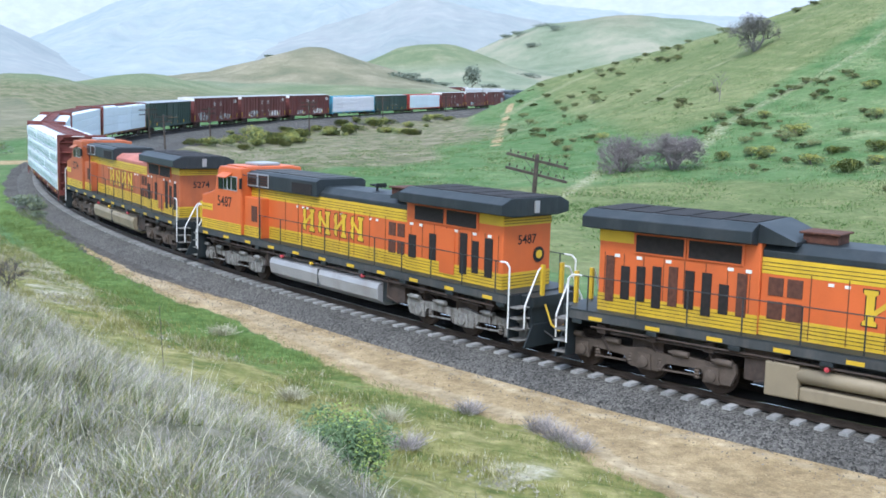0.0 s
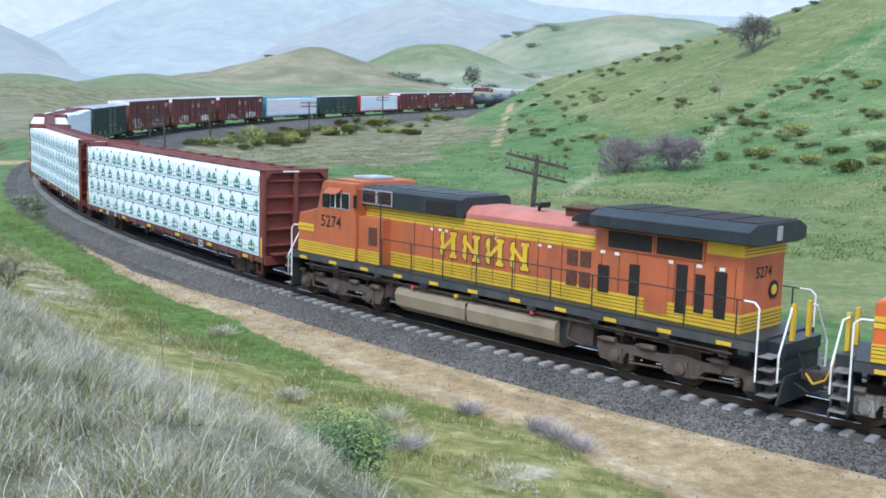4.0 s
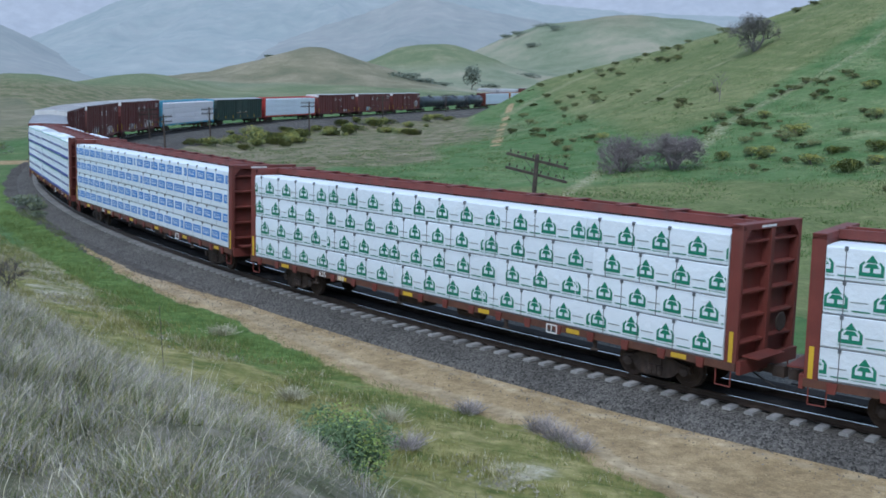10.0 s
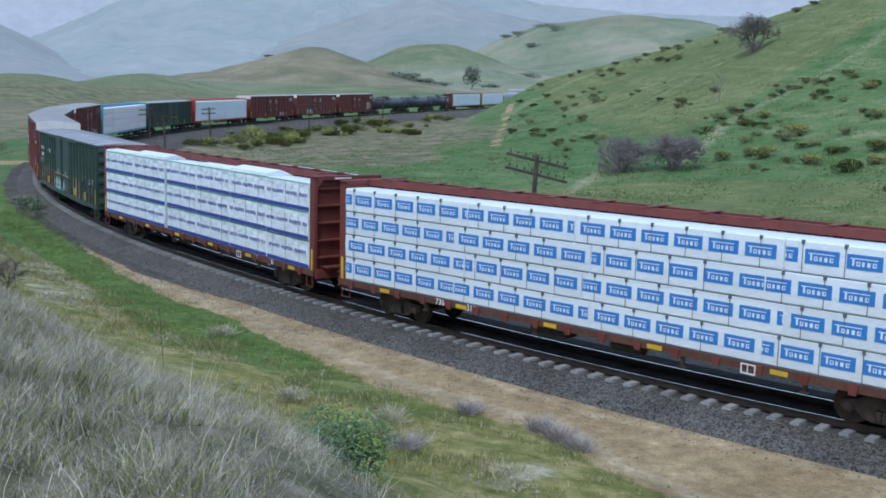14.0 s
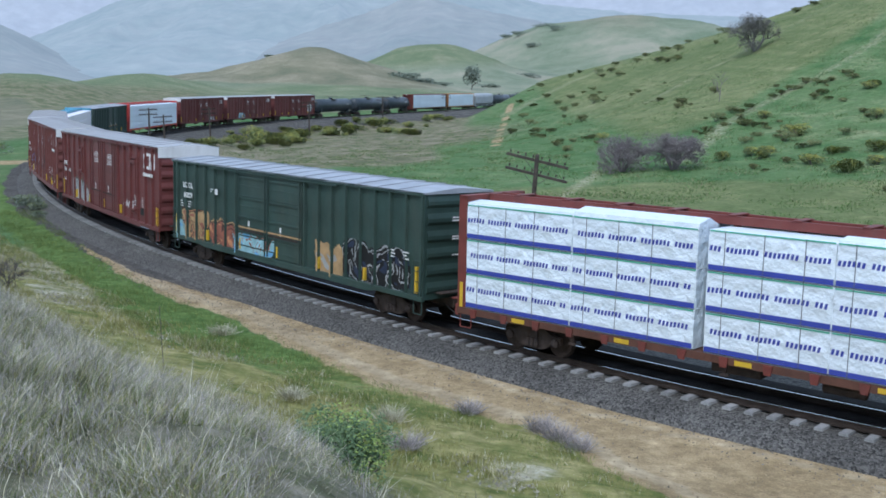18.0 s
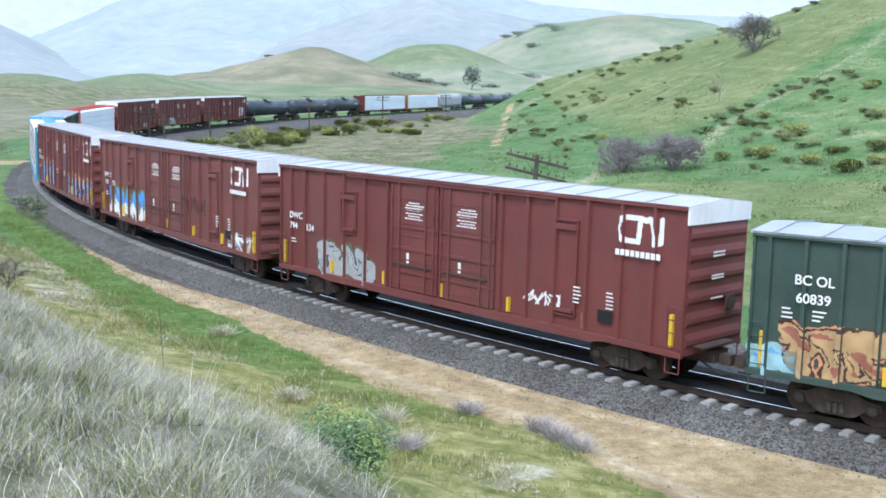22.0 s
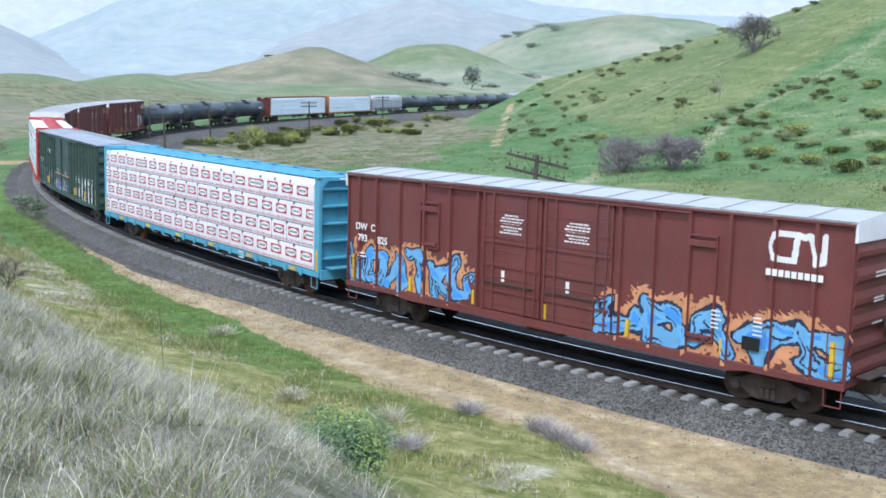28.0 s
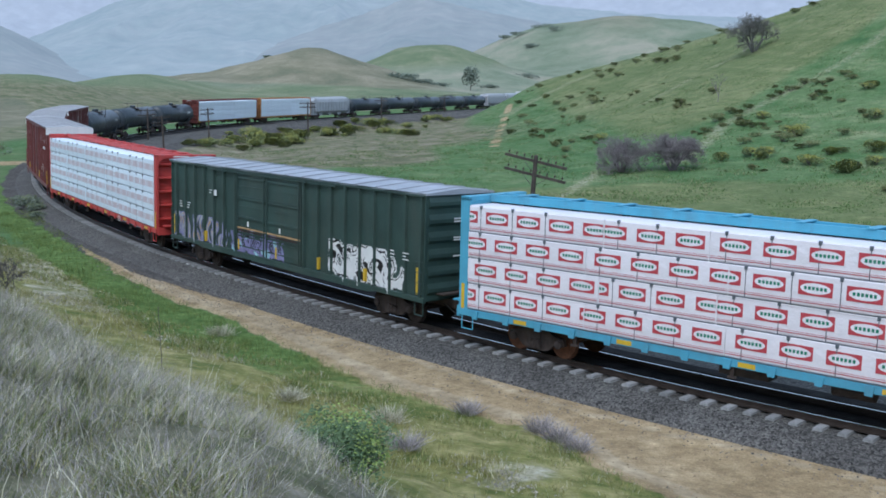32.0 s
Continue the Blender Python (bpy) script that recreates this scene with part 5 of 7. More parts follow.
HOSE = Shape().pipe([(-0.3, -0.42, 0.8), (0.1, -0.4, 0.62), (0.45, -0.32, 0.45), (0.75, -0.28, 0.47)], 0.025).mesh("air_hose")
HOSE.materials.append(M_BLACK)


def couplers(car, half):
    for turn in (0, 180):
        part("coupler", COUPLER, None, car).matrix_basis = pose(0, 0, 0, 0, 0, turn) @ pose(half + 0.45, 0, 0)
        part("air_hose", HOSE, None, car).matrix_basis = pose(0, 0, 0, 0, 0, turn) @ pose(half + 0.05, 0, 0)


def start_car(name, label, length, category="freight car", flip=False):
    car = tagged(new(name), label, category, group="cars of the freight train")
    at = TRAIN[-1][1] + TRAIN[-1][2] if TRAIN else -16.2
    TRAIN.append((car, at, length, flip))
    return car


def add_trucks(car, length, rusty=False):
    over = 0.135 * length + 0.3
    for sign in (1, -1):
        TRUCKS.append((len(TRAIN) - 1, sign, freight_truck(car, sign * (length / 2 - over), rusty)))


STIRRUP = Shape().pipe([(-0.22, 0, 1.0), (-0.22, 0, 0.5), (0.22, 0, 0.5), (0.22, 0, 1.0)], 0.02, 5).mesh("stirrup_step")
LADDER = Shape()
for k in range(4):
    LADDER.rod((-0.22, 0, 1.25 + 0.36 * k), (0.22, 0, 1.25 + 0.36 * k), 0.014, 5)
LADDER.rod((-0.22, 0, 1.2), (-0.22, 0, 2.4), 0.014, 5).rod((0.22, 0, 1.2), (0.22, 0, 2.4), 0.014, 5)
LADDER = LADDER.mesh("ladder")


def corner_steps(car, half, y, mat, ladder=True):
    for sx in (-1, 1):
        for sy in (-1, 1):
            part("stirrup_step", STIRRUP.copy() if not STIRRUP.materials else STIRRUP, mat, car).matrix_basis = pose(sx * (half - 0.35), sy * (y - 0.02), 0)
            if ladder:
                me = LADDER.copy()
                me.materials.append(mat)
                part("ladder", me, None, car).matrix_basis = pose(sx * (half - 0.32), sy * (y + 0.05), 0)


# ---- locomotives: built with the cab at +x ----
def loco_truck_meshes():
    side = Shape()
    top = [(-2.55, 0.72), (-2.5, 0.95), (-2.2, 1.0), (-1.9, 0.86), (-1.2, 0.92), (-0.6, 0.84), (0.0, 0.95), (0.6, 0.84), (1.2, 0.92), (1.9, 0.86), (2.2, 1.0), (2.5, 0.95), (2.55, 0.72)]
    low = [(2.42, 0.36), (1.78, 0.34), (1.62, 0.66), (0.62, 0.6), (0.42, 0.34), (-0.42, 0.34), (-0.62, 0.6), (-1.62, 0.66), (-1.78, 0.34), (-2.42, 0.36)]
    side.prism(top + low, 1.0, 1.14, "y")
    box = Shape().prism([(-0.24, 0.34), (0.24, 0.34), (0.2, 0.78), (-0.2, 0.78)], 1.12, 1.2, "y")
    box.lathe([(1.18, 0.17), (1.27, 0.16), (1.28, 0.1), (1.29, 0.04)], "y", 14, (0, 0, 0.55))
    spring = Shape().lathe([(0.36 + 0.045 * k, 0.095 if k % 2 else 0.065) for k in range(9)], "z", 9, (0, 1.08, 0))
    cyl = Shape().lathe([(-0.3, 0.02), (-0.29, 0.085), (0.16, 0.085), (0.24, 0.05), (0.34, 0.025)], "x", 12, (0, 1.18, 0.97))
    rods = Shape().pipe([(-0.5, 1.16, 0.46), (0.5, 1.16, 0.42)], 0.03)
    bol = Shape().box(-2.3, 2.3, -0.95, 0.95, 0.62, 0.8).box(-0.5, 0.5, -1.0, 1.0, 0.75, 1.15)
    return dict(truck_sideframe=side, journal_box=box, coil_spring=spring, brake_cylinder=cyl, brake_rod=rods, bolster=bol)


LT_SHAPES = loco_truck_meshes()
LT_WHEEL = wheelset_mesh(0.53, "wheelset")
LT_WHEEL.materials.append(M_WHEEL)


def loco_truck(loco, x, mat):
    ms = {}
    for k, sh in LT_SHAPES.items():
        ms[k] = sh.mesh(k)
        if k == "truck_sideframe":
            ms[k].transform(Matrix.Diagonal((1.09, 1, 1, 1)))
        ms[k].materials.append(M_TRUCK if k == "bolster" else mat)
    t = part("truck", ms["bolster"], None, loco, "three-axle locomotive truck")
    t.matrix_basis = pose(x, 0, 0)
    for turn in (0, 180):
        for k in ms:
            for x in dict(journal_box=(-2.1, 0.0, 2.1), coil_spring=(-1.62, -0.48, 0.48, 1.62), brake_cylinder=(-2.4, -1.1, 1.1, 2.4), brake_rod=(-1.1, 1.1), truck_sideframe=(0.0,)).get(k, ()):
                part(k, ms[k], None, t).matrix_basis = pose(0, 0, 0, 0, 0, turn) @ pose(x, 0, 0)
    for wx in (-2.1, 0.0, 2.1):
        ws = part("wheelset", LT_WHEEL, None, t)
        ws.matrix_basis = pose(wx, 0, 0.53)
        WHEELS.append((len(TRAIN) - 1, ws, 0.53))
    return t


def bands(name, parent, sides, x0, x1, z0, z1, half, stripes):
    """A yellow band along the hood with dark pin lines."""
    s, k = Shape(), Shape()
    for sy in sides:
        a, b = sorted((sy * half, sy * (half + 0.008)))
        s.box(x0, x1, a, b, z0, z1)
        for zz in stripes:
            a, b = sorted((sy * (half + 0.006), sy * (half + 0.014)))
            k.box(x0, x1, a, b, zz - 0.008, zz + 0.008)
    b = part(name, s, M_YELLOW, parent, "yellow band")
    part("pin_stripes", k, M_BLACK, b)


def locomotive(number, flip, truck_mat, tank_mat, spacing, faded=False, number_shown=True):
    L = 22.3
    loco = start_car("locomotive", "orange, yellow and dark green diesel locomotive coupled in the train", spacing, "locomotive", flip)
    hw = 0.98
    coat = M_ORANGEDULL if faded else M_ORANGE
    # underframe
    fr = Shape().box(-9.9, 9.9, -1.5, 1.5, 1.5, 1.74).box(-9.4, 9.4, -0.7, 0.7, 1.05, 1.5)
    part("frame", fr, M_SILL, loco, "dusty grey walkway sill", bevel=0.015)
    part("walkway", Shape().box(-9.9, 9.9, -1.5, 1.5, 1.745, 1.79), M_LOCODARK, loco)
    for sx in (-1, 1):
        part("end_platform", Shape().box(*sorted((sx * 9.9, sx * 10.45)), -0.95, 0.95, 1.4, 1.74).box(*sorted((sx * 10.25, sx * 10.4)), -0.95, 0.95, 0.6, 1.4), M_LOCODARK, loco)
        part("snow_plow", Shape().prism([(-1.3, 0.2), (1.3, 0.2), (0.95, 0.9), (-0.95, 0.9)], *sorted((sx * 10.42, sx * 10.48)), "x"), M_LOCODARK, loco, "dark steel pilot plate", bevel=0.01)
        for sy in (-1, 1):
            y0, y1 = sorted((sy * 0.98, sy * 1.5))
            for k, zz in enumerate((0.42, 0.75, 1.08, 1.41)):
                part("step_tread", Shape().box(*sorted((sx * (10.42 - 0.02 * k), sx * 10.0)), y0, y1, zz, zz + 0.035), M_SILVER, loco, "worn metal step")
            for xx in (9.98,):
                part("step_side", Shape().box(*sorted((sx * xx, sx * (xx - 0.03))), y0, y1, 0.36, 1.78), M_LOCODARK, loco)
            part("grab_rail", Shape().pipe([(sx * 9.95, sy * 1.5, 0.75), (sx * 9.95, sy * 1.5, 2.65), (sx * 9.8, sy * 1.48, 2.78), (sx * 9.5, sy * 1.46, 2.78)], 0.028), M_WHITEPAINT, loco, "white handrail at the steps")
            part("grab_rail", Shape().pipe([(sx * 10.45, sy * 1.3, 0.8), (sx * 10.45, sy * 1.3, 1.5), (sx * 10.4, sy * 0.7, 2.55), (sx * 10.3, sy * 0.5, 2.6)], 0.028), M_WHITEPAINT, loco, "white handrail at the steps")
        part("cable", Shape().pipe([(sx * 10.55, 0.5, 1.5), (sx * 10.8, 0.45, 0.9), (sx * 11.1, 0.42, 0.75), (sx * 11.3, 0.4, 1.0)], 0.03), M_YELLOW if not faded else M_BLACK, loco)
        for y in (-0.5, 0.36):
            part("corner_post", Shape().box(*sorted((sx * 10.28, sx * 10.38)), y, y + 0.12, 1.74, 2.7), M_YELLOW, loco)
    # sill reflectors
    for sy in (-1, 1):
        y0, y1 = sorted((sy * 1.5, sy * 1.508))
        for x in np.arange(-9.0, 9.4, 1.82):
            part("sill_reflector", Shape().box(x - 0.22, x + 0.22, y0, y1, 1.53, 1.64), M_YELLOW, loco)
    # long hood
    x_end = -9.2
    hood = Shape().prism([(-hw, 1.79), (hw, 1.79), (hw, 4.0), (hw - 0.3, 4.22), (-hw + 0.3, 4.22), (-hw, 4.0)], -4.4, 6.1, "x")
    part("engine_hood", hood, coat, loco, bevel=0.02)
    part("hood_roof", Shape().prism([(-hw - 0.015, 4.01), (-hw + 0.29, 4.24), (hw - 0.29, 4.24), (hw + 0.015, 4.01), (hw + 0.015, 3.84), (-hw - 0.015, 3.84)], -4.4, 1.0, "x"), M_FADED if faded else M_LOCODARK, loco, "pink faded roof paint" if faded else "", bevel=0.02)
    rad = Shape().prism([(x_end, 1.79), (x_end, 4.25), (-4.4, 4.25), (-4.4, 1.79)], -hw - 0.1, hw + 0.1, "y")
    part("radiator_hood", rad, coat, loco, bevel=0.04)
    wing = Shape().prism([(-1.52, 4.2), (-1.05, 4.12), (1.05, 4.12), (1.52, 4.2), (1.52, 4.52), (1.1, 4.7), (-1.1, 4.7), (-1.52, 4.52)], x_end - 0.35, -4.5, "x")
    part("radiator_cowl", wing, M_LOCODARK, loco, "dark overhanging radiator housing", bevel=0.02)
    slope = Shape().prism([(-4.5, 4.2), (-4.5, 4.7), (-3.5, 4.3), (-3.5, 4.2)], -1.1, 1.1, "y")
    part("cowl_slope", slope, M_LOCODARK, loco)
    top = Shape()
    for k in range(5):
        top.box(x_end - 0.3 + k * 1.0, x_end + 0.6 + k * 1.0, -1.0, 1.0, 4.705, 4.72)
    part("radiator_screen", top, M_GRILLE, loco)
    bands("lower_band", loco, (-1, 1), -4.4, 4.7, 1.8, 2.3, hw, (1.9, 2.0, 2.1, 2.2))
    bands("lower_band", loco, (-1, 1), x_end, -4.4, 1.8, 2.3, hw + 0.1, (1.9, 2.0, 2.1, 2.2))
    bands("upper_band", loco, (-1, 1), -4.4, 6.1, 3.42, 3.84, hw, (3.52, 3.62, 3.72))
    part("end_band", Shape().box(x_end - 0.012, x_end, -hw - 0.09, hw + 0.09, 1.8, 2.3), M_YELLOW, loco)
    part("end_band", Shape().box(x_end - 0.012, x_end, -hw - 0.09, hw + 0.09, 3.8, 4.13), M_YELLOW, loco)
    for sy in (-1, 1):
        q = hw + 0.1
        # radiator intakes and hood doors
        def panel(name, x0, x1, z0, z1, mat, off=0.014, lab=""):
            a, b = sorted((sy * q, sy * (q + off)))
            return part(name, Shape().box(x0, x1, a, b, z0, z1), mat, loco, lab)
        panel("upper_band_rear", x_end, -8.1, 3.8, 4.13, M_YELLOW, 0.008)
        for x0, x1 in ((-8.0, -6.55), (-6.4, -4.9)):
            a, b = sorted((sy * q, sy * (q + 0.05)))
            part("intake_frame", Shape().box(x0 - 0.06, x1 + 0.06, a, b, 3.55, 4.12), coat, loco, bevel=0.01)
            panel("intake_screen", x0, x1, 3.6, 4.08, M_GRILLE, 0.058, "dark radiator intake screen")
        if number_shown:
            for x0, x1, z0, z1 in ((-8.75, -8.4, 2.1, 3.35), (-8.1, -7.8, 2.15, 3.2), (-7.55, -7.2, 2.05, 3.4), (-6.0, -5.65, 2.3, 3.2), (-4.95, -4.55, 2.25, 3.05)):
                panel("louvre_door", x0, x1, z0, z1, M_GRILLE, 0.02)
        else:
            for k, x in enumerate(np.linspace(-8.95, -5.0, 9)):
                panel("louvre_door", x, x + 0.27, 2.2 if k % 3 else 2.08, (3.4, 3.15, 3.2, 3.25, 3.3, 3.25, 3.25, 3.0, 3.35)[k], M_GRILLE if k % 4 else M_BROWNGRILLE, 0.034)
        panel("access_door", -6.95, -6.2, 1.95, 3.45, coat, 0.03) if number_shown else None
        for dx in (0, 0.5):
            for dz in (0, 0.62):
                a, b = sorted((sy * hw, sy * (hw + 0.02)))
                part("hood_grille", Shape().box(-4.2 + dx, -3.8 + dx, a, b, 2.25 + dz, 2.72 + dz), M_BROWNGRILLE, loco)
        # door seams and latches along the hood
        for x in np.arange(-9.0, -4.6, 0.62):
            a, b = sorted((sy * (hw + 0.1), sy * (hw + 0.112)))
            part("radiator_door_seam", Shape().box(x - 0.01, x + 0.01, a, b, 2.32, 3.5), M_RUSTWHEEL, loco)
        for x in (-8.6, -7.9, -7.0, -5.2, -4.7):
            a, b = sorted((sy * (hw + 0.1), sy * (hw + 0.125)))
            part("small_plate", Shape().box(x - 0.08, x + 0.08, a, b, 3.38, 3.47), M_WHITEPAINT, loco)
        for x in np.arange(-9.6, 9.6, 2.4):
            part("jacking_pad", Shape().box(x - 0.16, x + 0.16, *sorted((sy * 1.44, sy * 1.53)), 1.38, 1.5), M_LOCODARK, loco, bevel=0.01)
        for x in (-2.4, 0.9, 3.0):
            part("fuel_filler", Shape().lathe([(1.38, 0.07), (1.5, 0.07), (1.52, 0.04)] if sy > 0 else [(-1.52, 0.04), (-1.5, 0.07), (-1.38, 0.07)], "y", 10, (x, 0, 1.3)), M_LOGORED if x != 0.9 else M_YELLOW, loco)
        plates = Shape()
        for x in np.arange(-3.1, 4.4, 0.94):
            part("hood_door_seam", Shape().box(x - 0.012, x + 0.012, *sorted((sy * hw, sy * (hw + 0.012))), 1.84, 3.5), M_RUSTWHEEL, loco)
        for x in (-2.6, -2.2, -0.4, 1.9, 2.2, 2.6):
            a, b = sorted((sy * hw, sy * (hw + 0.01)))
            plates.box(x - 0.07, x + 0.07, a, b, 3.28, 3.36)
        part("warning_plates", plates, M_WHITEPAINT, loco)
        # the four big yellow slab shapes of the road's emblem on the hood
        for k in range(4):
            x = 1.78 - 1.06 * k
            lean = 0.16 if k % 2 else -0.16
            slabs = [[(x - 0.40, 2.44), (x - 0.06, 2.44), (x - 0.06, 2.54), (x - 0.13, 2.58), (x - 0.13, 3.18), (x - 0.06, 3.22), (x - 0.06, 3.32), (x - 0.40, 3.32), (x - 0.40, 3.22), (x - 0.33, 3.18), (x - 0.33, 2.58), (x - 0.40, 2.54)],
                     [(x + 0.20, 2.44), (x + 0.36, 2.50), (x + 0.40, 2.72), (x + 0.32, 2.90), (x + 0.40, 3.06), (x + 0.36, 3.26), (x + 0.20, 3.32)],
                     [(x - 0.14, 2.82 - lean), (x + 0.22, 2.82 + lean), (x + 0.22, 2.98 + lean), (x - 0.14, 2.98 - lean)]]
            rim, face = Shape(), Shape()
            for pts in slabs:
                cx, cz = sum(q[0] for q in pts) / len(pts), sum(q[1] for q in pts) / len(pts)
                rim.prism([(cx + (a - cx) * 1.0 + math.copysign(0.03, a - cx), cz + (b - cz) + math.copysign(0.03, b - cz)) for a, b in pts], *sorted((sy * (hw + 0.012), sy * (hw + 0.016))), "y")
            for j, pts in enumerate(slabs):
                face.prism(pts, *sorted((sy * (hw + 0.017), sy * (hw + 0.0205 + 0.0015 * j))), "y")
            part("emblem_slab", face, M_YELLOW, part("emblem_edge", rim, M_BLACK, loco))
        # side handrail
        rail = Shape()
        for x in np.arange(-9.3, 5.0, 1.55):
            rail.rod((x, sy * 1.46, 1.6), (x, sy * 1.46, 2.78), 0.022, 5)
        rail.rod((-9.5, sy * 1.46, 2.78), (4.8, sy * 1.46, 2.78), 0.018, 5)
        part("side_handrail", rail, M_LOCODARK, loco, "dark handrail along the walkway")
    for zz in (1.9, 2.0, 2.1, 2.2, 3.88, 3.97, 4.06):
        part("end_pin_stripe", Shape().box(x_end - 0.02, x_end - 0.012, -hw - 0.09, hw + 0.09, zz - 0.009, zz + 0.009), M_BLACK, loco)
    part("emblem_disc", Shape().lathe([(0.0, 0.25), (0.02, 0.25), (0.025, 0.2)], "x", 20, (x_end - 0.03, -0.52, 2.82)), M_BLACK, loco)
    part("emblem_ring", Shape().lathe([(0.0, 0.14), (0.012, 0.14)], "x", 16, (x_end - 0.045, -0.52, 2.82)), M_YELLOW, loco)
    part("marker_light", Shape().box(x_end - 0.4, x_end - 0.35, -0.1, 0.1, 4.22, 4.6), M_TANKSILVER, loco, "twin headlight housing")
    # equipment cab behind the crew cab
    up = Shape().prism([(-1.18, 3.84), (1.18, 3.84), (1.18, 4.42), (1.0, 4.52), (-1.0, 4.52), (-1.18, 4.42)], 1.0, 6.3, "x")
    part("equipment_box", up, M_LOCODARK, loco, "dark raised dynamic brake housing", bevel=0.02)
    for sy in (-1, 1):
        for x0, x1 in ((5.35, 6.05), (4.5, 5.2)):
            a, b = sorted((sy * 1.18, sy * 1.2))
            fr = part("vent_frame", Shape().box(x0 - 0.06, x1 + 0.06, a, b, 3.9, 4.44), M_TANKSILVER, loco)
            # flat black panel on the frame stands in for the vent's inner shade
            part("vent_shade_panel", Shape().box(x0, x1, *sorted((sy * 1.2, sy * 1.205)), 3.95, 4.39), M_BLACK, fr)
            sl = Shape()
            for k in range(4):
                sl.box(x0, x1, *sorted((sy * 1.2, sy * 1.225)), 3.98 + k * 0.11, 4.01 + k * 0.11)
            part("vent_slats", sl, M_BROWNGRILLE, fr)
        part("brake_grille", Shape().box(1.3, 2.7, *sorted((sy * 1.18, sy * 1.2)), 3.9, 4.3), M_GRILLE, loco)
    for k in range(5):
        part("roof_hatch", Shape().box(1.2 + k, 2.1 + k, -0.8, 0.8, 4.52, 4.55), M_SILL, loco)
    part("exhaust_pipe", Shape().box(-3.6, -2.7, -0.42, 0.42, 4.24, 4.5).box(-3.68, -2.62, -0.5, 0.5, 4.48, 4.54), M_BROWNGRILLE, loco, "rusty exhaust outlet", bevel=0.02)
    horn = Shape().rod((-1.3, 0, 4.24), (-1.3, 0, 4.4), 0.05)
    for y in (-0.16, 0, 0.16):
        horn.lathe([(-0.25, 0.1), (-0.1, 0.05), (0.2, 0.035)], "x", 10, (-1.3, y, 4.45))
    part("horn", horn, M_BLACK, loco)
    # crew cab and short nose
    cab = Shape().prism([(6.1, 1.79), (9.55, 1.79), (9.5, 3.25), (8.35, 3.55), (8.05, 4.5), (7.9, 4.62), (6.1, 4.62)], -1.5, 1.5, "y")
    part("crew_cab", cab, coat, loco, bevel=0.06)
    sub = Shape().box(4.75, 6.1, -1.35, 1.35, 1.79, 3.45)
    part("electrical_locker", sub, coat, loco, bevel=0.03)
    part("cab_roof_cap", Shape().prism([(6.1, 4.625), (7.85, 4.625), (7.75, 4.68), (6.2, 4.68)], -1.2, 1.2, "y"), coat, loco, bevel=0.02)
    part("roof_ac_unit", Shape().box(6.3, 7.4, -0.55, 0.55, 4.68, 4.8), M_TANKSILVER, loco, "pale roof air conditioner", bevel=0.03)
    for sy in (-1, 1):
        y0, y1 = sorted((sy * 1.5, sy * 1.515))
        g0, g1 = sorted((sy * 1.515, sy * 1.522))
        for x0, x1 in ((7.62, 7.98), (6.95, 7.52), (6.45, 6.85)):
            fr = part("window_frame", Shape().box(x0 - 0.04, x1 + 0.04, y0, y1, 3.62, 4.24), M_TANKSILVER if x0 != 7.62 else M_BLACK, loco)
            part("window_pane", Shape().box(x0, x1, g0, g1, 3.66, 4.2), M_GLASS, fr)
        part("window_post", Shape().box(7.2, 7.25, *sorted((sy * 1.522, sy * 1.53)), 3.66, 4.2), M_WHITEPAINT, loco)
        part("sun_visor", Shape().prism([(sy * 1.5, 4.38), (sy * 1.5, 4.3), (sy * 1.82, 4.16), (sy * 1.82, 4.2)], 6.85, 7.65, "x"), coat, loco, bevel=0.01)
        part("mirror", Shape().box(6.02, 6.1, *sorted((sy * 1.5, sy * 1.6)), 3.75, 4.2), M_BLACK, loco)
        bands("cab_band", loco, (sy,), 6.1, 9.52, 1.8, 2.24, 1.5, (1.9, 2.0, 2.1, 2.18))
        bands("locker_band", loco, (sy,), 4.75, 6.1, 1.8, 2.24, 1.35, (1.9, 2.0, 2.1, 2.18))
        nb = part("nose_stripe", Shape().box(8.55, 9.5, y0, y1, 2.62, 2.9), M_YELLOW, loco)
        part("nose_stripe_edge", Shape().box(8.55, 9.5, *sorted((sy * 1.515, sy * 1.52)), 2.75, 2.77), M_BLACK, nb)
        part("locker_grille", Shape().box(5.05, 5.5, *sorted((sy * 1.35, sy * 1.365)), 2.45, 3.1), M_BROWNGRILLE, loco)
        part("cab_grab_iron", Shape().rod((4.78, sy * 1.42, 1.8), (4.78, sy * 1.42, 4.3), 0.025, 5).rod((4.78, sy * 1.42, 4.3), (6.1, sy * 1.42, 4.35), 0.02, 5), M_LOCODARK, loco)
        if number_shown:
            text_part("road_number", str(number), M_BLACK, loco, 7.5, sy * 1.504, 2.9, 0.62, sy, "black painted number", 0.9)
    if number_shown:
        text_part("road_number", str(number), M_BLACK, loco, 0, 0, 0, 0.42, -1, "", 1.0).matrix_basis = pose(x_end - 0.006, 0.02, 3.2, 90, 0, -90)
    # fuel tank and air reservoirs
    tank = Shape().prism([(-1.42, 1.12), (-1.48, 0.95), (-1.42, 0.55), (-1.0, 0.3), (1.0, 0.3), (1.42, 0.55), (1.48, 0.95), (1.42, 1.12), (1.0, 1.28), (-1.0, 1.28)], -3.3 if tank_mat is M_TANKSILVER or flip else -0.6, 3.9, "x")
    part("fuel_tank", tank, tank_mat, loco, "ribbed fuel tank under the frame", bevel=0.03)
    part("tank_seam", Shape().box(0.4, 0.44, -1.49, 1.49, 0.5, 1.15), M_SILL, loco)
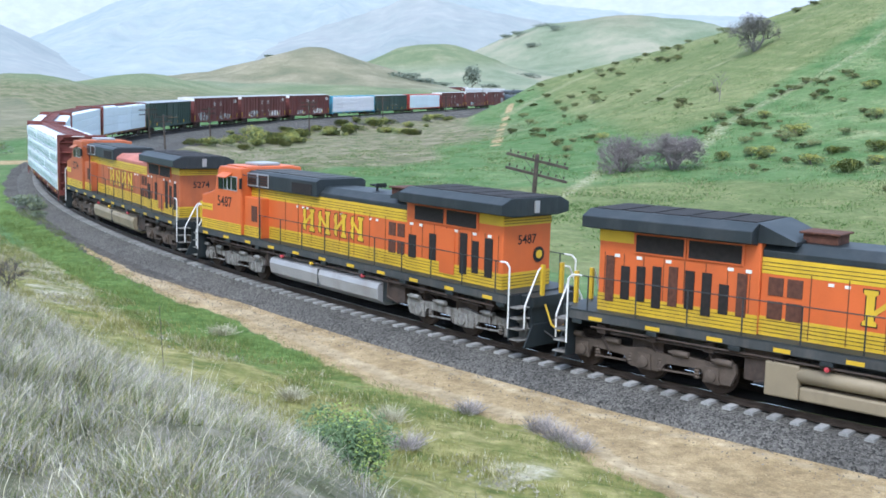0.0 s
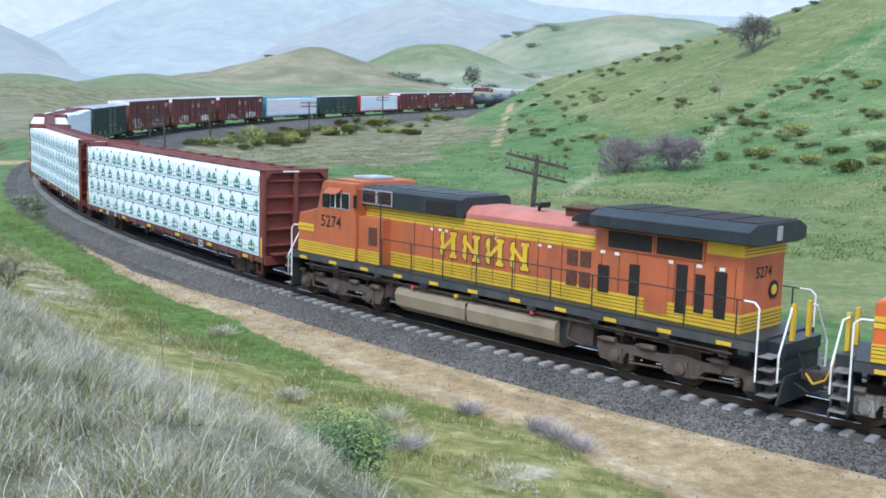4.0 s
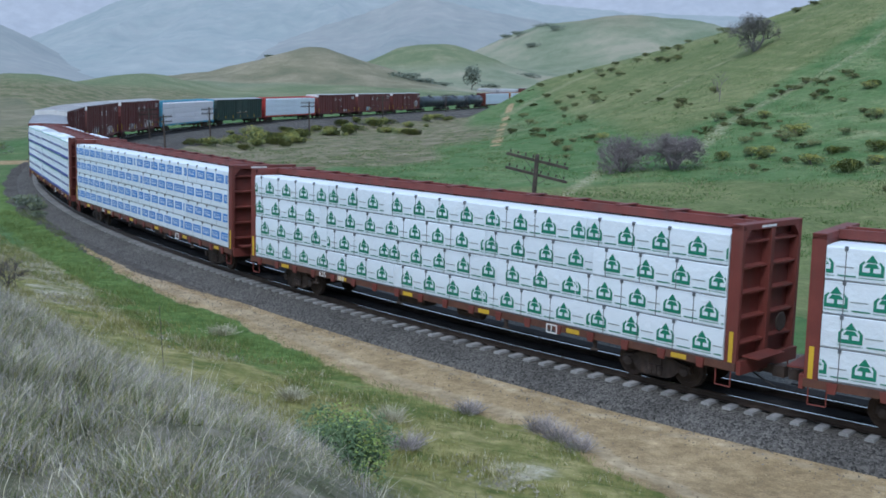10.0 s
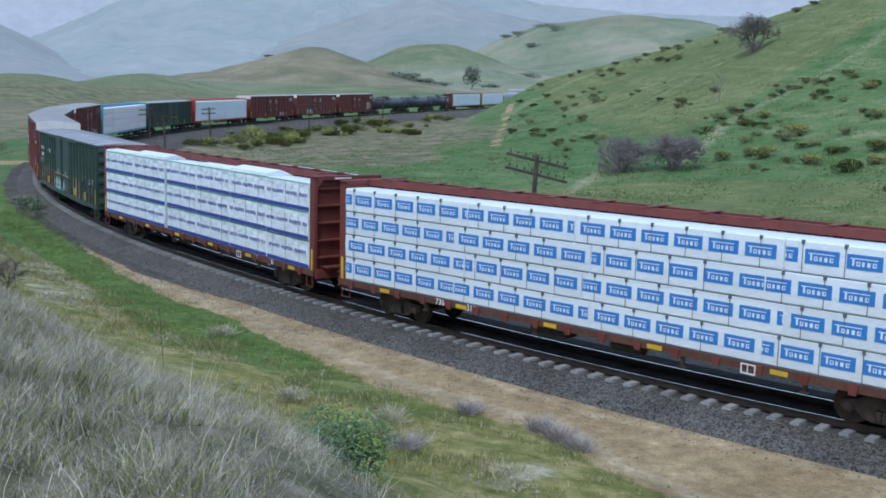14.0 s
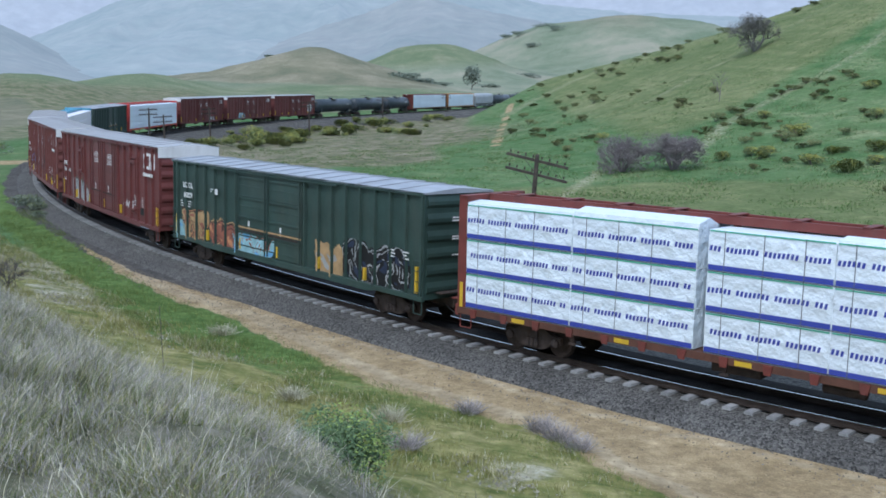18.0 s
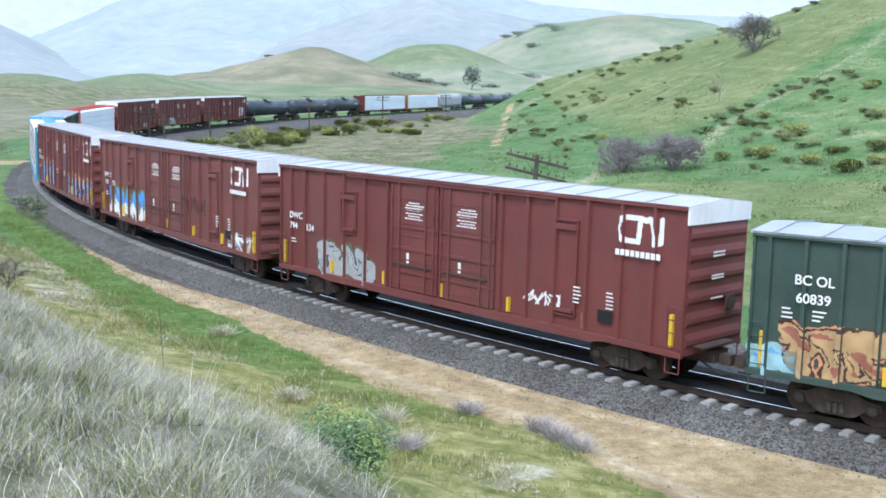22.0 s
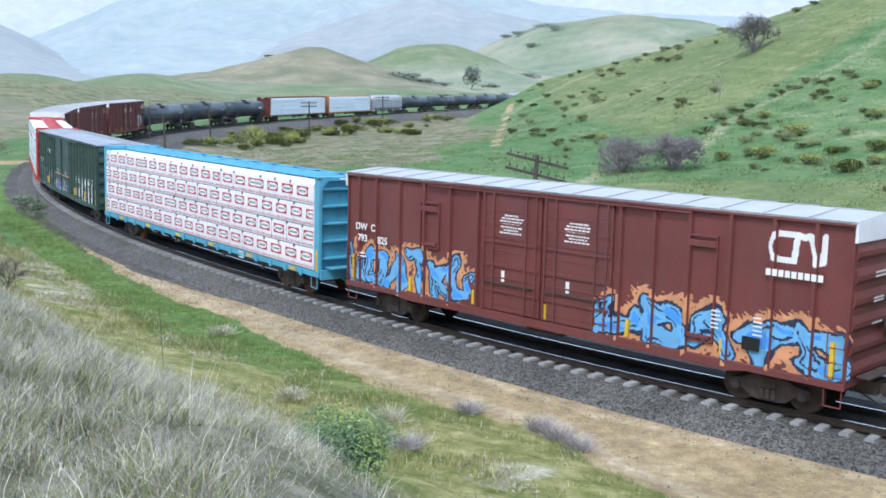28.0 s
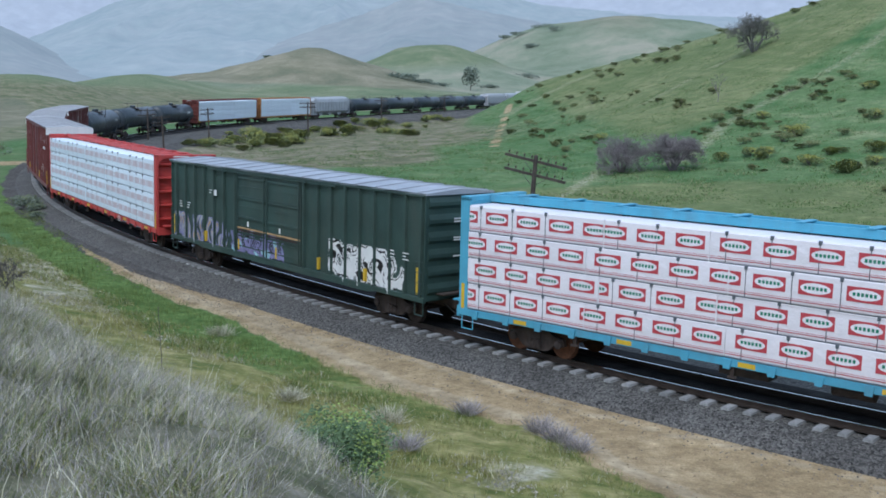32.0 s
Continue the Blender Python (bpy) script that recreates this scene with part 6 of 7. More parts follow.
    if not flip:
        for sy in (-1, 1):
            part("air_reservoir", Shape().lathe([(-3.2, 0.05), (-3.15, 0.22), (-0.9, 0.22), (-0.8, 0.05)], "x", 14, (0, sy * 1.2, 1.0)), M_TANKTAN, loco, "tan air reservoir cylinder", smooth=True)
        part("tank_end_box", Shape().box(-4.0, -3.1, -1.4, 1.4, 0.35, 1.25).box(-3.1, -0.6, -1.35, 1.35, 0.35, 0.7), M_TANKTAN, loco, bevel=0.05)
    else:
        part("air_reservoir", Shape().box(-3.9, -3.15, -1.2, 1.2, 0.5, 1.2), M_LOCODARK, loco)
    # pipes, boxes and brake gear under the walkway
    for sy in (-1, 1):
        gear = Shape().box(-4.6, -3.6, *sorted((sy * 0.3, sy * 1.25)), 0.62, 1.5).box(4.0, 4.7, *sorted((sy * 0.3, sy * 1.2)), 0.7, 1.5)
        gear.rod((-9.2, sy * 1.38, 1.32), (9.2, sy * 1.38, 1.32), 0.035, 5).rod((-8.6, sy * 1.3, 1.2), (-3.4, sy * 1.3, 1.24), 0.028, 5).rod((4.1, sy * 1.3, 1.22), (8.7, sy * 1.3, 1.18), 0.028, 5)
        gear.pipe([(-3.8, sy * 1.36, 1.3), (-3.75, sy * 1.36, 0.75), (-4.3, sy * 1.3, 0.6)], 0.03, 5).pipe([(4.2, sy * 1.36, 1.3), (4.25, sy * 1.34, 0.8), (4.8, sy * 1.28, 0.62)], 0.03, 5)
        part("underframe_gear", gear, M_TRUCK, loco, "dark pipes and brake gear")
        for x in (-8.9, -7.3, -5.6, 5.7, 7.4, 8.9):
            part("sand_pipe", Shape().pipe([(x, sy * 1.25, 1.5), (x, sy * 1.22, 1.1), (x + 0.2, sy * 1.0, 0.4)], 0.025, 5).box(x - 0.14, x + 0.14, *sorted((sy * 1.05, sy * 1.32)), 1.16, 1.42), M_TRUCK, loco)
    couplers(loco, L / 2 - 0.8)
    for sign in (1, -1):
        TRUCKS.append((len(TRAIN) - 1, sign, loco_truck(loco, sign * (L / 2 - 0.135 * L - 0.3 - 0.35), truck_mat)))
    return loco


locomotive(5487, False, M_BRAKEDUST, M_TANKTAN, 22.2, number_shown=False)
locomotive(5487, True, M_SILVER, M_TANKSILVER, 21.7)
locomotive(5274, True, M_BRAKEDUST, M_TANKTAN, 22.3, faded=True)


# ---- lumber cars ----
def bundle_mesh(name, length, height, depth, sag, mat):
    """A wrapped lumber pack: rounded edges, slack wrapping."""
    s = Shape()
    c = 0.035
    prof = [(0.0, 0.0), (-depth + c, 0.0), (-depth, c), (-depth - 0.012, height * 0.5), (-depth, height - c), (-depth + c, height + sag * 0.5), (-depth * 0.5, height + sag), (0.0, height)]
    s.prism(prof, 0.0, length, "x")
    me = s.mesh(name)
    me.materials.append(mat)
    return me


def clipped(pts, low, high):
    """A convex outline of (x, z) cut off at the pack's two ends."""
    for side, edge in ((1, low), (-1, high)):
        out = []
        for (ax, az), (bx, bz) in zip(pts, pts[1:] + pts[:1]):
            a, b = side * (ax - edge), side * (bx - edge)
            if a >= 0:
                out.append((ax, az))
            if a * b < 0:
                t = a / (a - b)
                out.append((ax + t * (bx - ax), az + t * (bz - az)))
        pts = out
        if len(pts) < 3:
            return []
    return pts


def flat(s, pts, y, length):
    pts = clipped(list(pts), 0.015, length - 0.015)
    if pts:
        i = len(s.v)
        s.v += [(a, y, b) for a, b in pts]
        s.f.append(tuple(range(i, i + len(pts))))


def house_mark(s, x, z, k, y, length):
    """A small green house: a two-tiered arrow standing in a broad cup."""
    for pts in (((-0.25, 0.10), (0.25, 0.10), (0.0, 0.40)), ((-0.31, -0.10), (0.31, -0.10), (0.17, 0.07), (-0.17, 0.07)), ((-0.07, -0.27), (0.07, -0.27), (0.07, -0.10), (-0.07, -0.10)),
                ((-0.50, -0.42), (0.50, -0.42), (0.50, -0.27), (-0.50, -0.27)), ((-0.50, -0.27), (-0.37, -0.27), (-0.37, -0.02), (-0.50, -0.02)), ((0.37, -0.27), (0.50, -0.27), (0.50, -0.02), (0.37, -0.02)),
                ((-0.50, -0.02), (-0.37, -0.02), (-0.27, 0.10), (-0.33, 0.15)), ((0.37, -0.02), (0.50, -0.02), (0.33, 0.15), (0.27, 0.10))):
        flat(s, [(x + a * k, z + 1.12 * b * k) for a, b in pts], y, length)


def print_mesh(kind, length, height, depth, phase):
    """The print on one pack, a hair in front of the wrap; returns (colour, mesh) pairs."""
    y = -depth - 0.018
    out = []

    def quad(s, x0, x1, z0, z1, yy=y):
        x0, x1 = max(x0, 0.02), min(x1, length - 0.02)
        if x1 - x0 > 0.02:
            i = len(s.v)
            s.v += [(x0, yy, z0), (x1, yy, z0), (x1, yy, z1), (x0, yy, z1)]
            s.f.append((i, i + 1, i + 2, i + 3))
    step = {"house": 1.14, "oval": 1.19}.get(kind, 1.04)
    xs = [phase * step - 0.7 * step + step * k for k in range(8) if -0.3 < phase * step - 0.7 * step + step * k < length + 0.3]
    strap = Shape()
    for k in range(int((length - 0.2) / step)):
        xx = 0.45 + step * k * 1.03
        quad(strap, xx, xx + 0.022, 0.0, height, y - 0.002)
        if kind not in ("plain", "slack"):
            strap.box(xx - 0.03, xx + 0.05, -depth - 0.03, -depth + 0.03, height - 0.09, height + 0.015)
    quad(strap, 0.0, length, -0.012, 0.012, y - 0.002)
    out.append((M_STRAP, strap))
    if kind == "house":
        a, b = Shape(), Shape()
        for x in xs:
            house_mark(a, x, height * 0.53, 0.56, y, length)
            quad(b, x + 0.34, x + 0.74, height * 0.40, height * 0.435)
            quad(a, x + 0.38, x + 0.80, height * 0.14, height * 0.18)
            quad(a, x - 0.28, x + 0.30, height * 0.13, height * 0.15)
        out += [(M_LOGOGREEN, a), (M_GREYPRINT, b)]
    elif kind == "blue":
        a, b = Shape(), Shape()
        for x in xs:
            quad(a, x - 0.43, x + 0.43, height * 0.32, height * 0.76)
            for dx, wide, tall in ((-0.27, 0.026, 0.17), (-0.15, 0.046, 0.11), (-0.03, 0.030, 0.11), (0.10, 0.040, 0.11), (0.24, 0.046, 0.11)):
                quad(b, x + dx - wide, x + dx + wide, height * 0.42, height * 0.42 + tall, y - 0.003)
            quad(b, x - 0.35, x + 0.31, height * 0.625, height * 0.655, y - 0.003)
            for dx in (-0.15, 0.25):
                quad(a, x + dx - 0.02, x + dx + 0.02, height * 0.46, height * 0.42 + 0.09, y - 0.006)
        out += [(M_LOGOBLUE, a), (M_WRAP, b)]
    elif kind == "oval":
        a, b, c = Shape(), Shape(), Shape()
        for x in xs:
            quad(a, x - 0.43, x + 0.43, height * 0.35, height * 0.80)
            flat(b, [(x + 0.385 * math.cos(t), height * 0.575 + 0.135 * math.sin(t)) for t in np.linspace(0, 2 * math.pi, 19)[:-1]], y - 0.003, length)
            for dx in (-0.25, -0.15, -0.05, 0.05, 0.15, 0.25):
                quad(c, x + dx - 0.034, x + dx + 0.034, height * 0.525, height * 0.63, y - 0.006)
        quad(a, 0.0, length, 0.09, 0.11)
        quad(a, 0.0, length, 0.145, 0.155)
        out += [(M_LOGORED, a), (M_WRAPPINK, b), (M_LOGOGREEN, c)]
    elif kind == "slack":
        a, b, c = Shape(), Shape(), Shape()
        quad(a, 0.0, length, 0.03, 0.17)
        for x in xs:
            for dx in np.arange(-0.42, 0.43, 0.115):
                i = len(b.v)
                zz = height * 0.55 + 0.01 * math.sin(dx * 9)
                b.v += [(x + dx - 0.04, y, zz - 0.07), (x + dx + 0.03, y, zz - 0.07), (x + dx + 0.055, y, zz + 0.07), (x + dx - 0.015, y, zz + 0.07)]
                if 0.02 < x + dx - 0.05 and x + dx + 0.07 < length - 0.02:
                    b.f.append((i, i + 1, i + 2, i + 3))
                else:
                    del b.v[i:]
        quad(c, 0.0, length, height - 0.045, height - 0.005)
        out += [(M_NAVY, a), (M_NAVY, b), (M_LIME, c)]
    elif kind == "faint":
        a = Shape()
        for x in xs:
            quad(a, x - 0.36, x + 0.36, height * 0.36, height * 0.72)
            quad(a, x + 0.45, x + 0.6, height * 0.36, height * 0.72)
        out.append((M_FAINTPRINT, a))
    return [(m, s.mesh("wrap_print")) for m, s in out if s.f]


WRAP_LABEL = {"house": "white lumber wrap printed with green houses", "blue": "white lumber wrap printed with blue panels", "oval": "pinkish white lumber wrap printed with red panels", "slack": "slack white lumber wrap printed in navy blue", "faint": "white lumber wrap with faint grey print", "plain": "plain white lumber wrap"}


def lumber_car(label, length, kind, paint, sill_paint, rows=4, gap=None, marks=()):
    car = start_car("lumber_car", label, length)
    half, bx = length / 2 - 0.75, length / 2 - 0.75
    deck = 1.12
    # underframe
    part("centre_sill", Shape().prism([(-half, 0.72), (half, 0.72), (half, 1.0), (-half, 1.0)], -0.3, 0.3, "y"), sill_paint, car)
    part("deck", Shape().box(-half, half, -1.42, 1.42, 1.0, deck), sill_paint, car)
    for sy in (-1, 1):
        a, b = sorted((sy * 1.42, sy * 1.52))
        sill = part("side_sill", Shape().box(-half, half, a, b, 0.93, deck + 0.02), sill_paint, car, "worn side sill with brackets")
        for k, x in enumerate(np.arange(-half + 0.7, half - 0.5, 1.22)):
            if sy < 0:
                part("winch_bracket", Shape().prism([(x - 0.13, deck), (x + 0.13, deck), (x + 0.09, 0.86), (x - 0.09, 0.86)], -1.57, -1.52, "y"), paint, sill)
            if k % 3 == 1:
                part("sill_reflector", Shape().box(x + 0.3, x + 0.78, *sorted((sy * 1.52, sy * 1.53)), 0.96, 1.09), M_YELLOW, sill)
    # bulkheads
    for sx in (-1, 1):
        x_out, x_in = sx * half, sx * (half - 0.32)
        panel = part("bulkhead", Shape().box(*sorted((x_in, x_in + sx * 0.06)), -1.45, 1.45, deck, 4.62), paint, car, "ribbed steel end bulkhead")
        for y in (-1.5, 1.36, -0.09):
            part("bulkhead_post", Shape().box(*sorted((x_in - sx * 0.02, x_out)), y, y + (0.14 if y != -0.09 else 0.18), 0.95, 4.7), paint, panel, bevel=0.012)
        for k in range(5):
            zz = 1.55 + k * 0.66
            part("bulkhead_rib", Shape().prism([(sx * (half - 0.26), zz), (sx * (half - 0.06), zz + 0.03), (sx * (half - 0.06), zz + 0.08), (sx * (half - 0.26), zz + 0.11)], -1.36, 1.36, "y"), paint, panel)
        cap = Shape().box(*sorted((x_in - sx * 0.02, x_out)), -1.5, 1.5, 4.56, 4.72)
        for y in (-1.36, 1.1):
            i = len(cap.v)
            cap.prism([(y, 4.56), (y + 0.26, 4.56), (y + (0 if y < 0 else 0.26), 4.28)], *sorted((x_out - sx * 0.16, x_out)), "x")
        part("bulkhead_cap", cap, paint, panel, bevel=0.012)
        for sy in (-1, 1):
            part("side_reflector", Shape().box(*sorted((sx * (half - 0.22), sx * (half - 0.1))), *sorted((sy * 1.5, sy * 1.51)), 1.15, 1.95), M_YELLOW, panel)
        part("end_sill", Shape().box(*sorted((sx * half, sx * (half + 0.12))), -1.45, 1.45, 0.85, 1.2).box(*sorted((sx * half, sx * (half + 0.5))), -1.2, 0.1, 1.28, 1.32), paint, car)
        part("brake_wheel", Shape().lathe([(0, 0.24), (0.03, 0.27), (0.05, 0.24)], "x", 14, (sx * (half + 0.04), 0.55, 2.0)), M_TRUCK, car)
        marks_end = Shape().box(*sorted((sx * half, sx * (half + 0.004))), -0.62, 0.12, 4.6, 4.66)
        part("end_marking", marks_end, M_WHITEPAINT, car)
    # centre beam
    beam = part("centre_beam_top", Shape().box(-half + 0.3, half - 0.3, -0.32, 0.32, 4.56, 4.64), paint, car, "long top chord of the centre beam")
    for y in (-0.42, 0.30):
        part("chord_flange", Shape().box(-half + 0.3, half - 0.3, y, y + 0.12, 4.5, 4.74), paint, beam, bevel=0.01)
    for x in np.arange(-half + 1.5, half - 1, 1.8):
        part("beam_post", Shape().box(x - 0.08, x + 0.08, -0.1, 0.1, deck, 4.56), paint, beam)
        part("beam_lug", Shape().box(x - 0.12, x + 0.12, -0.45, 0.45, 4.745, 4.77), paint, beam)
    # lumber packs
    wrap = M_WRAPPINK if kind == "oval" else M_WRAPSLACK if kind == "slack" else M_WRAP
    inner = half - 0.36
    if gap is None:
        many = 4 if kind == "blue" else 5
        cols = [(-inner + k * (2 * inner / many), 2 * inner / many) for k in range(many)]
    else:
        cols = [(-inner, (gap[0] + inner) / 2), (-inner + (gap[0] + inner) / 2, (gap[0] + inner) / 2)] + [(gap[1] + k * (inner - gap[1]) / 4, (inner - gap[1]) / 4) for k in range(4)]
    total, depth = 4.48 - deck - 0.06, 1.22
    h = total / rows
    cache = {}
    even = cols
    for r in range(rows):
        cols = even
        if gap is None and kind in ("house", "oval", "blue") and r % 2:
            # every other layer is stacked with the joints moved along
            move = (-0.6, 0.45, -0.3, 0.55)
            ends = [-inner] + [x + move[(k + r) % 4] for k, (x, w) in enumerate(even[1:])] + [inner]
            cols = [(a, b - a) for a, b in zip(ends, ends[1:])]
        for k, (x, w) in enumerate(cols):
            for sy in (-1, 1):
                if (sy > 0 and k % 2):
                    continue
                ww = w if sy < 0 or k + 1 == len(cols) else (cols[k + 1][0] + cols[k + 1][1] - x)
                key = (round(ww, 3), r == rows - 1 and (k + 1) % 3 if kind == "slack" else 0, sy)
                if key not in cache:
                    sag = 0.12 * key[1] if kind == "slack" else 0.01
                    cache[key] = (bundle_mesh("lumber_pack", ww - 0.012, h - 0.012, depth, sag, wrap),
                                  [print_mesh(kind, ww - 0.012, h - 0.012, depth, (0.62, 0.95, 0.3)[q]) for q in range(3)])
                me, prints = cache[key]
                b = part("lumber_pack", me, None, car, WRAP_LABEL[kind])
                jx, jy = rnd.uniform(-0.02, 0.02) if kind == "slack" else 0, rnd.uniform(-0.025, 0.012)
                b.matrix_basis = (pose(x, -0.28 + jy, deck + 0.04 + r * h, rnd.uniform(-0.4, 0.4) if kind == "slack" else 0) if sy < 0 else pose(x + ww, 0.28 - jy, deck + 0.04 + r * h, 0, 0, 180))
                for m, pm in prints[(r * 2 + k) % 3] if sy < 0 else ():
                    if not pm.materials:
                        pm.materials.append(m)
                    tagged(part("wrap_print", pm, None, b), kind="stuff")
    for sy in (-1, 1):
        part("stencil_frame", Shape().box(4.9, 5.32, *sorted((sy * 1.575, sy * 1.58)), 0.84, 0.88).box(4.9, 5.32, *sorted((sy * 1.575, sy * 1.58)), 1.08, 1.12).box(4.9, 4.94, *sorted((sy * 1.575, sy * 1.58)), 0.88, 1.08).box(5.28, 5.32, *sorted((sy * 1.575, sy * 1.58)), 0.88, 1.08).box(5.08, 5.11, *sorted((sy * 1.575, sy * 1.58)), 0.88, 1.08), M_WHITEPAINT, car, "white stencilled data frame")
        part("underframe_gear", Shape().box(-2.6, -1.2, *sorted((sy * 0.4, sy * 0.95)), 0.55, 0.92).lathe([(0.4, 0.05), (0.45, 0.2), (1.5, 0.2), (1.55, 0.05)], "x", 10, (0, sy * 0.8, 0.72)).rod((-half + 3, sy * 1.1, 0.88), (half - 3, sy * 1.1, 0.88), 0.03, 5), M_TRUCK, car)
        for x in (-half + 4.4, -2.0, 3.1, half - 4.6):
            part("hanging_bracket", Shape().box(x - 0.05, x + 0.05, *sorted((sy * 1.36, sy * 1.44)), 0.62, 0.94).box(x - 0.12, x + 0.12, *sorted((sy * 1.36, sy * 1.46)), 0.6, 0.66), M_TRUCK, car)
    for words, x in marks:
        text_part("car_marking", words, M_WHITEPAINT, car, x, -1.536, 0.95, 0.28, -1, "", 1.2)
    couplers(car, half)
    corner_steps(car, half, 1.5, paint, ladder=False)
    add_trucks(car, length, rusty=paint is M_CBBLUE)
    return car


# ---- box cars ----
def box_car(label, length, height, paint, roof, posts, door, white_end, jag=False):
    car = start_car("box_car", label, length)
    half, w, eave = length / 2 - 0.75, 1.48, height - 0.13
    body = part("body", Shape().box(-half + 0.1, half - 0.1, -w + 0.07, w - 0.07, 1.0, eave), paint, car)
    for sy in (-1, 1):
        a, b = sorted((sy * (w - 0.07), sy * (w + 0.05)))
        part("side_sill", Shape().box(-half + 0.05, half - 0.05, a, b, 0.95, 1.12).prism([(-half * 0.72, 0.95), (half * 0.72, 0.95), (half * 0.66, 0.86), (-half * 0.66, 0.86)], a, b, "y"), paint, car, bevel=0.01)
        part("top_chord", Shape().box(-half + 0.05, half - 0.05, a, b, eave - 0.13, eave), paint, car, bevel=0.01)
        pm = Shape().prism([(-0.07, -0.055), (0.07, -0.055), (0.045, 0.065), (-0.045, 0.065)], 1.12, eave - 0.13, "z")
        pm.v = [(x, sy * (w - 0.02 + y), z) for x, y, z in pm.v]
        pm = pm.mesh("side_post")
        pm.materials.append(paint)
        for x in posts:
            part("side_post", pm, None, car).matrix_basis = pose(x, 0, 0)
        d0, d1, d2 = door
        for x0, x1 in ((d0, d1), (d1, d2)):
            a, b = sorted((sy * (w - 0.07), sy * (w + 0.015)))
            leaf = part("door", Shape().box(x0 + 0.05, x1 - 0.05, a, b, 1.16, eave - 0.16), paint, car, "tall plug door", bevel=0.012)
            rib = Shape()
            a, b = sorted((sy * (w + 0.015), sy * (w + 0.06)))
            for zz in ((1.9, 2.55, 3.35, 4.2) if not white_end else (1.75, 2.55, 3.3)):
                rib.box(x0 + 0.08, x1 - 0.08, a, b, zz, zz + 0.07)
            part("door_rib", rib, paint, leaf)
            for x in (x0 + 0.16, x0 + 0.55, x1 - 0.6, x1 - 0.2) if white_end else (x0 + 0.1, x1 - 0.12):
                part("lock_rod", Shape().rod((x, sy * (w + 0.075), 1.15), (x, sy * (w + 0.075), eave - 0.2), 0.028, 6), paint, leaf)
            for zz in np.arange(1.35, eave - 0.4, 0.42):
                part("door_crease", Shape().prism([(x0 + 0.12, zz), (x1 - 0.12, zz), (x1 - 0.14, zz + 0.05), (x0 + 0.14, zz + 0.05)], *sorted((sy * (w + 0.012), sy * (w + 0.032))), "y"), paint, leaf)
            if not white_end:
                part("rusty_door_rail", Shape().box(x0 + 0.08, x1 - 0.08, *sorted((sy * (w + 0.015), sy * (w + 0.07))), 2.12, 2.18), M_SPRAYTAN, leaf, "rusty tan door rail")
            part("door_handle_bar", Shape().box(x0 + 0.2, x1 - 0.25, *sorted((sy * (w + 0.06), sy * (w + 0.09))), 2.02, 2.07), M_TRUCK, leaf)
            part("door_placard", Shape().box((x0 + x1) / 2 - 0.35, (x0 + x1) / 2 - 0.22, *sorted((sy * (w + 0.015), sy * (w + 0.02))), 2.1, 2.45).box((x0 + x1) / 2 - 0.6, (x0 + x1) / 2 - 0.05, *sorted((sy * (w + 0.015), sy * (w + 0.02))), 2.62, 2.66), M_WHITEPAINT, leaf)
            if white_end:
                note = Shape()
                for k in range(7):
                    at = (x0 + x1) / 2 - (0.46, 0.3, 0.42, 0.36, 0.46, 0.4, 0.28)[k]
                    while at < (x0 + x1) / 2 + (0.4, 0.3, 0.42, 0.3, 0.44, 0.4, 0.28)[k]:
                        wide = 0.07 + 0.09 * ((k * 5 + int(at * 37)) % 4) / 3
                        note.box(at, at + wide, *sorted((sy * (w + 0.015), sy * (w + 0.02))), 3.62 + 0.09 * k, 3.665 + 0.09 * k)
                        at += wide + 0.035
                tagged(part("door_notice", note, M_WHITEPAINT, leaf, "white stencilled notice"), kind="stuff")
        part("door_track", Shape().box(d0 - 2.4, d2 + 2.4, *sorted((sy * (w + 0.05), sy * (w + 0.1))), eave - 0.2, eave - 0.15), paint, car)
        yl = Shape()
        for x in np.linspace(-half + 0.5, half - 0.5, 7):
            yl.box(x - 0.05, x + 0.05, *sorted((sy * (w + 0.036), sy * (w + 0.042))), 1.15, 1.62)
        for k, x in enumerate(np.linspace(-half + 0.42, half - 0.42, 7)):
            part("side_reflector", Shape().box(x - 0.05, x + 0.05, *sorted((sy * (w - 0.07), sy * (w + 0.036))), 1.2, 1.2 + (0.9 if k in (0, 6) else 0.45)), M_YELLOW, car)
    # roof
    rf = Shape().prism([(-w - 0.05, eave), (0.0, height), (w + 0.05, eave), (w + 0.05, eave - 0.06), (-w - 0.05, eave - 0.06)], -half, half, "x")
    top = part("roof", rf, roof, car, "pale weathered metal roof")
    for x in np.arange(-half + 0.6, half - 0.3, 1.2):
        seam = Shape()
        for sy in (-1, 1):
            seam.prism([(sy * (w + 0.05), eave + 0.005), (0.0, height + 0.005), (0.0, height + 0.035), (sy * (w + 0.05), eave + 0.035)], x - 0.03, x + 0.03, "x")
        part("roof_seam", seam, roof, top)
    # corrugated ends
    for sx in (-1, 1):
        end = part("end_wall", Shape().box(*sorted((sx * (half - 0.12), sx * (half - 0.06))), -w, w, 1.0, eave), paint, car, "corrugated steel end")
        zz = 1.2
        while zz < eave - (0.62 if white_end else 0.5):
            part("end_corrugation", Shape().prism([(sx * (half - 0.06), zz), (sx * half, zz + 0.1), (sx * half, zz + 0.22), (sx * (half - 0.06), zz + 0.4)], -w + 0.12, w - 0.12, "y"), paint, end)
            zz += 0.58
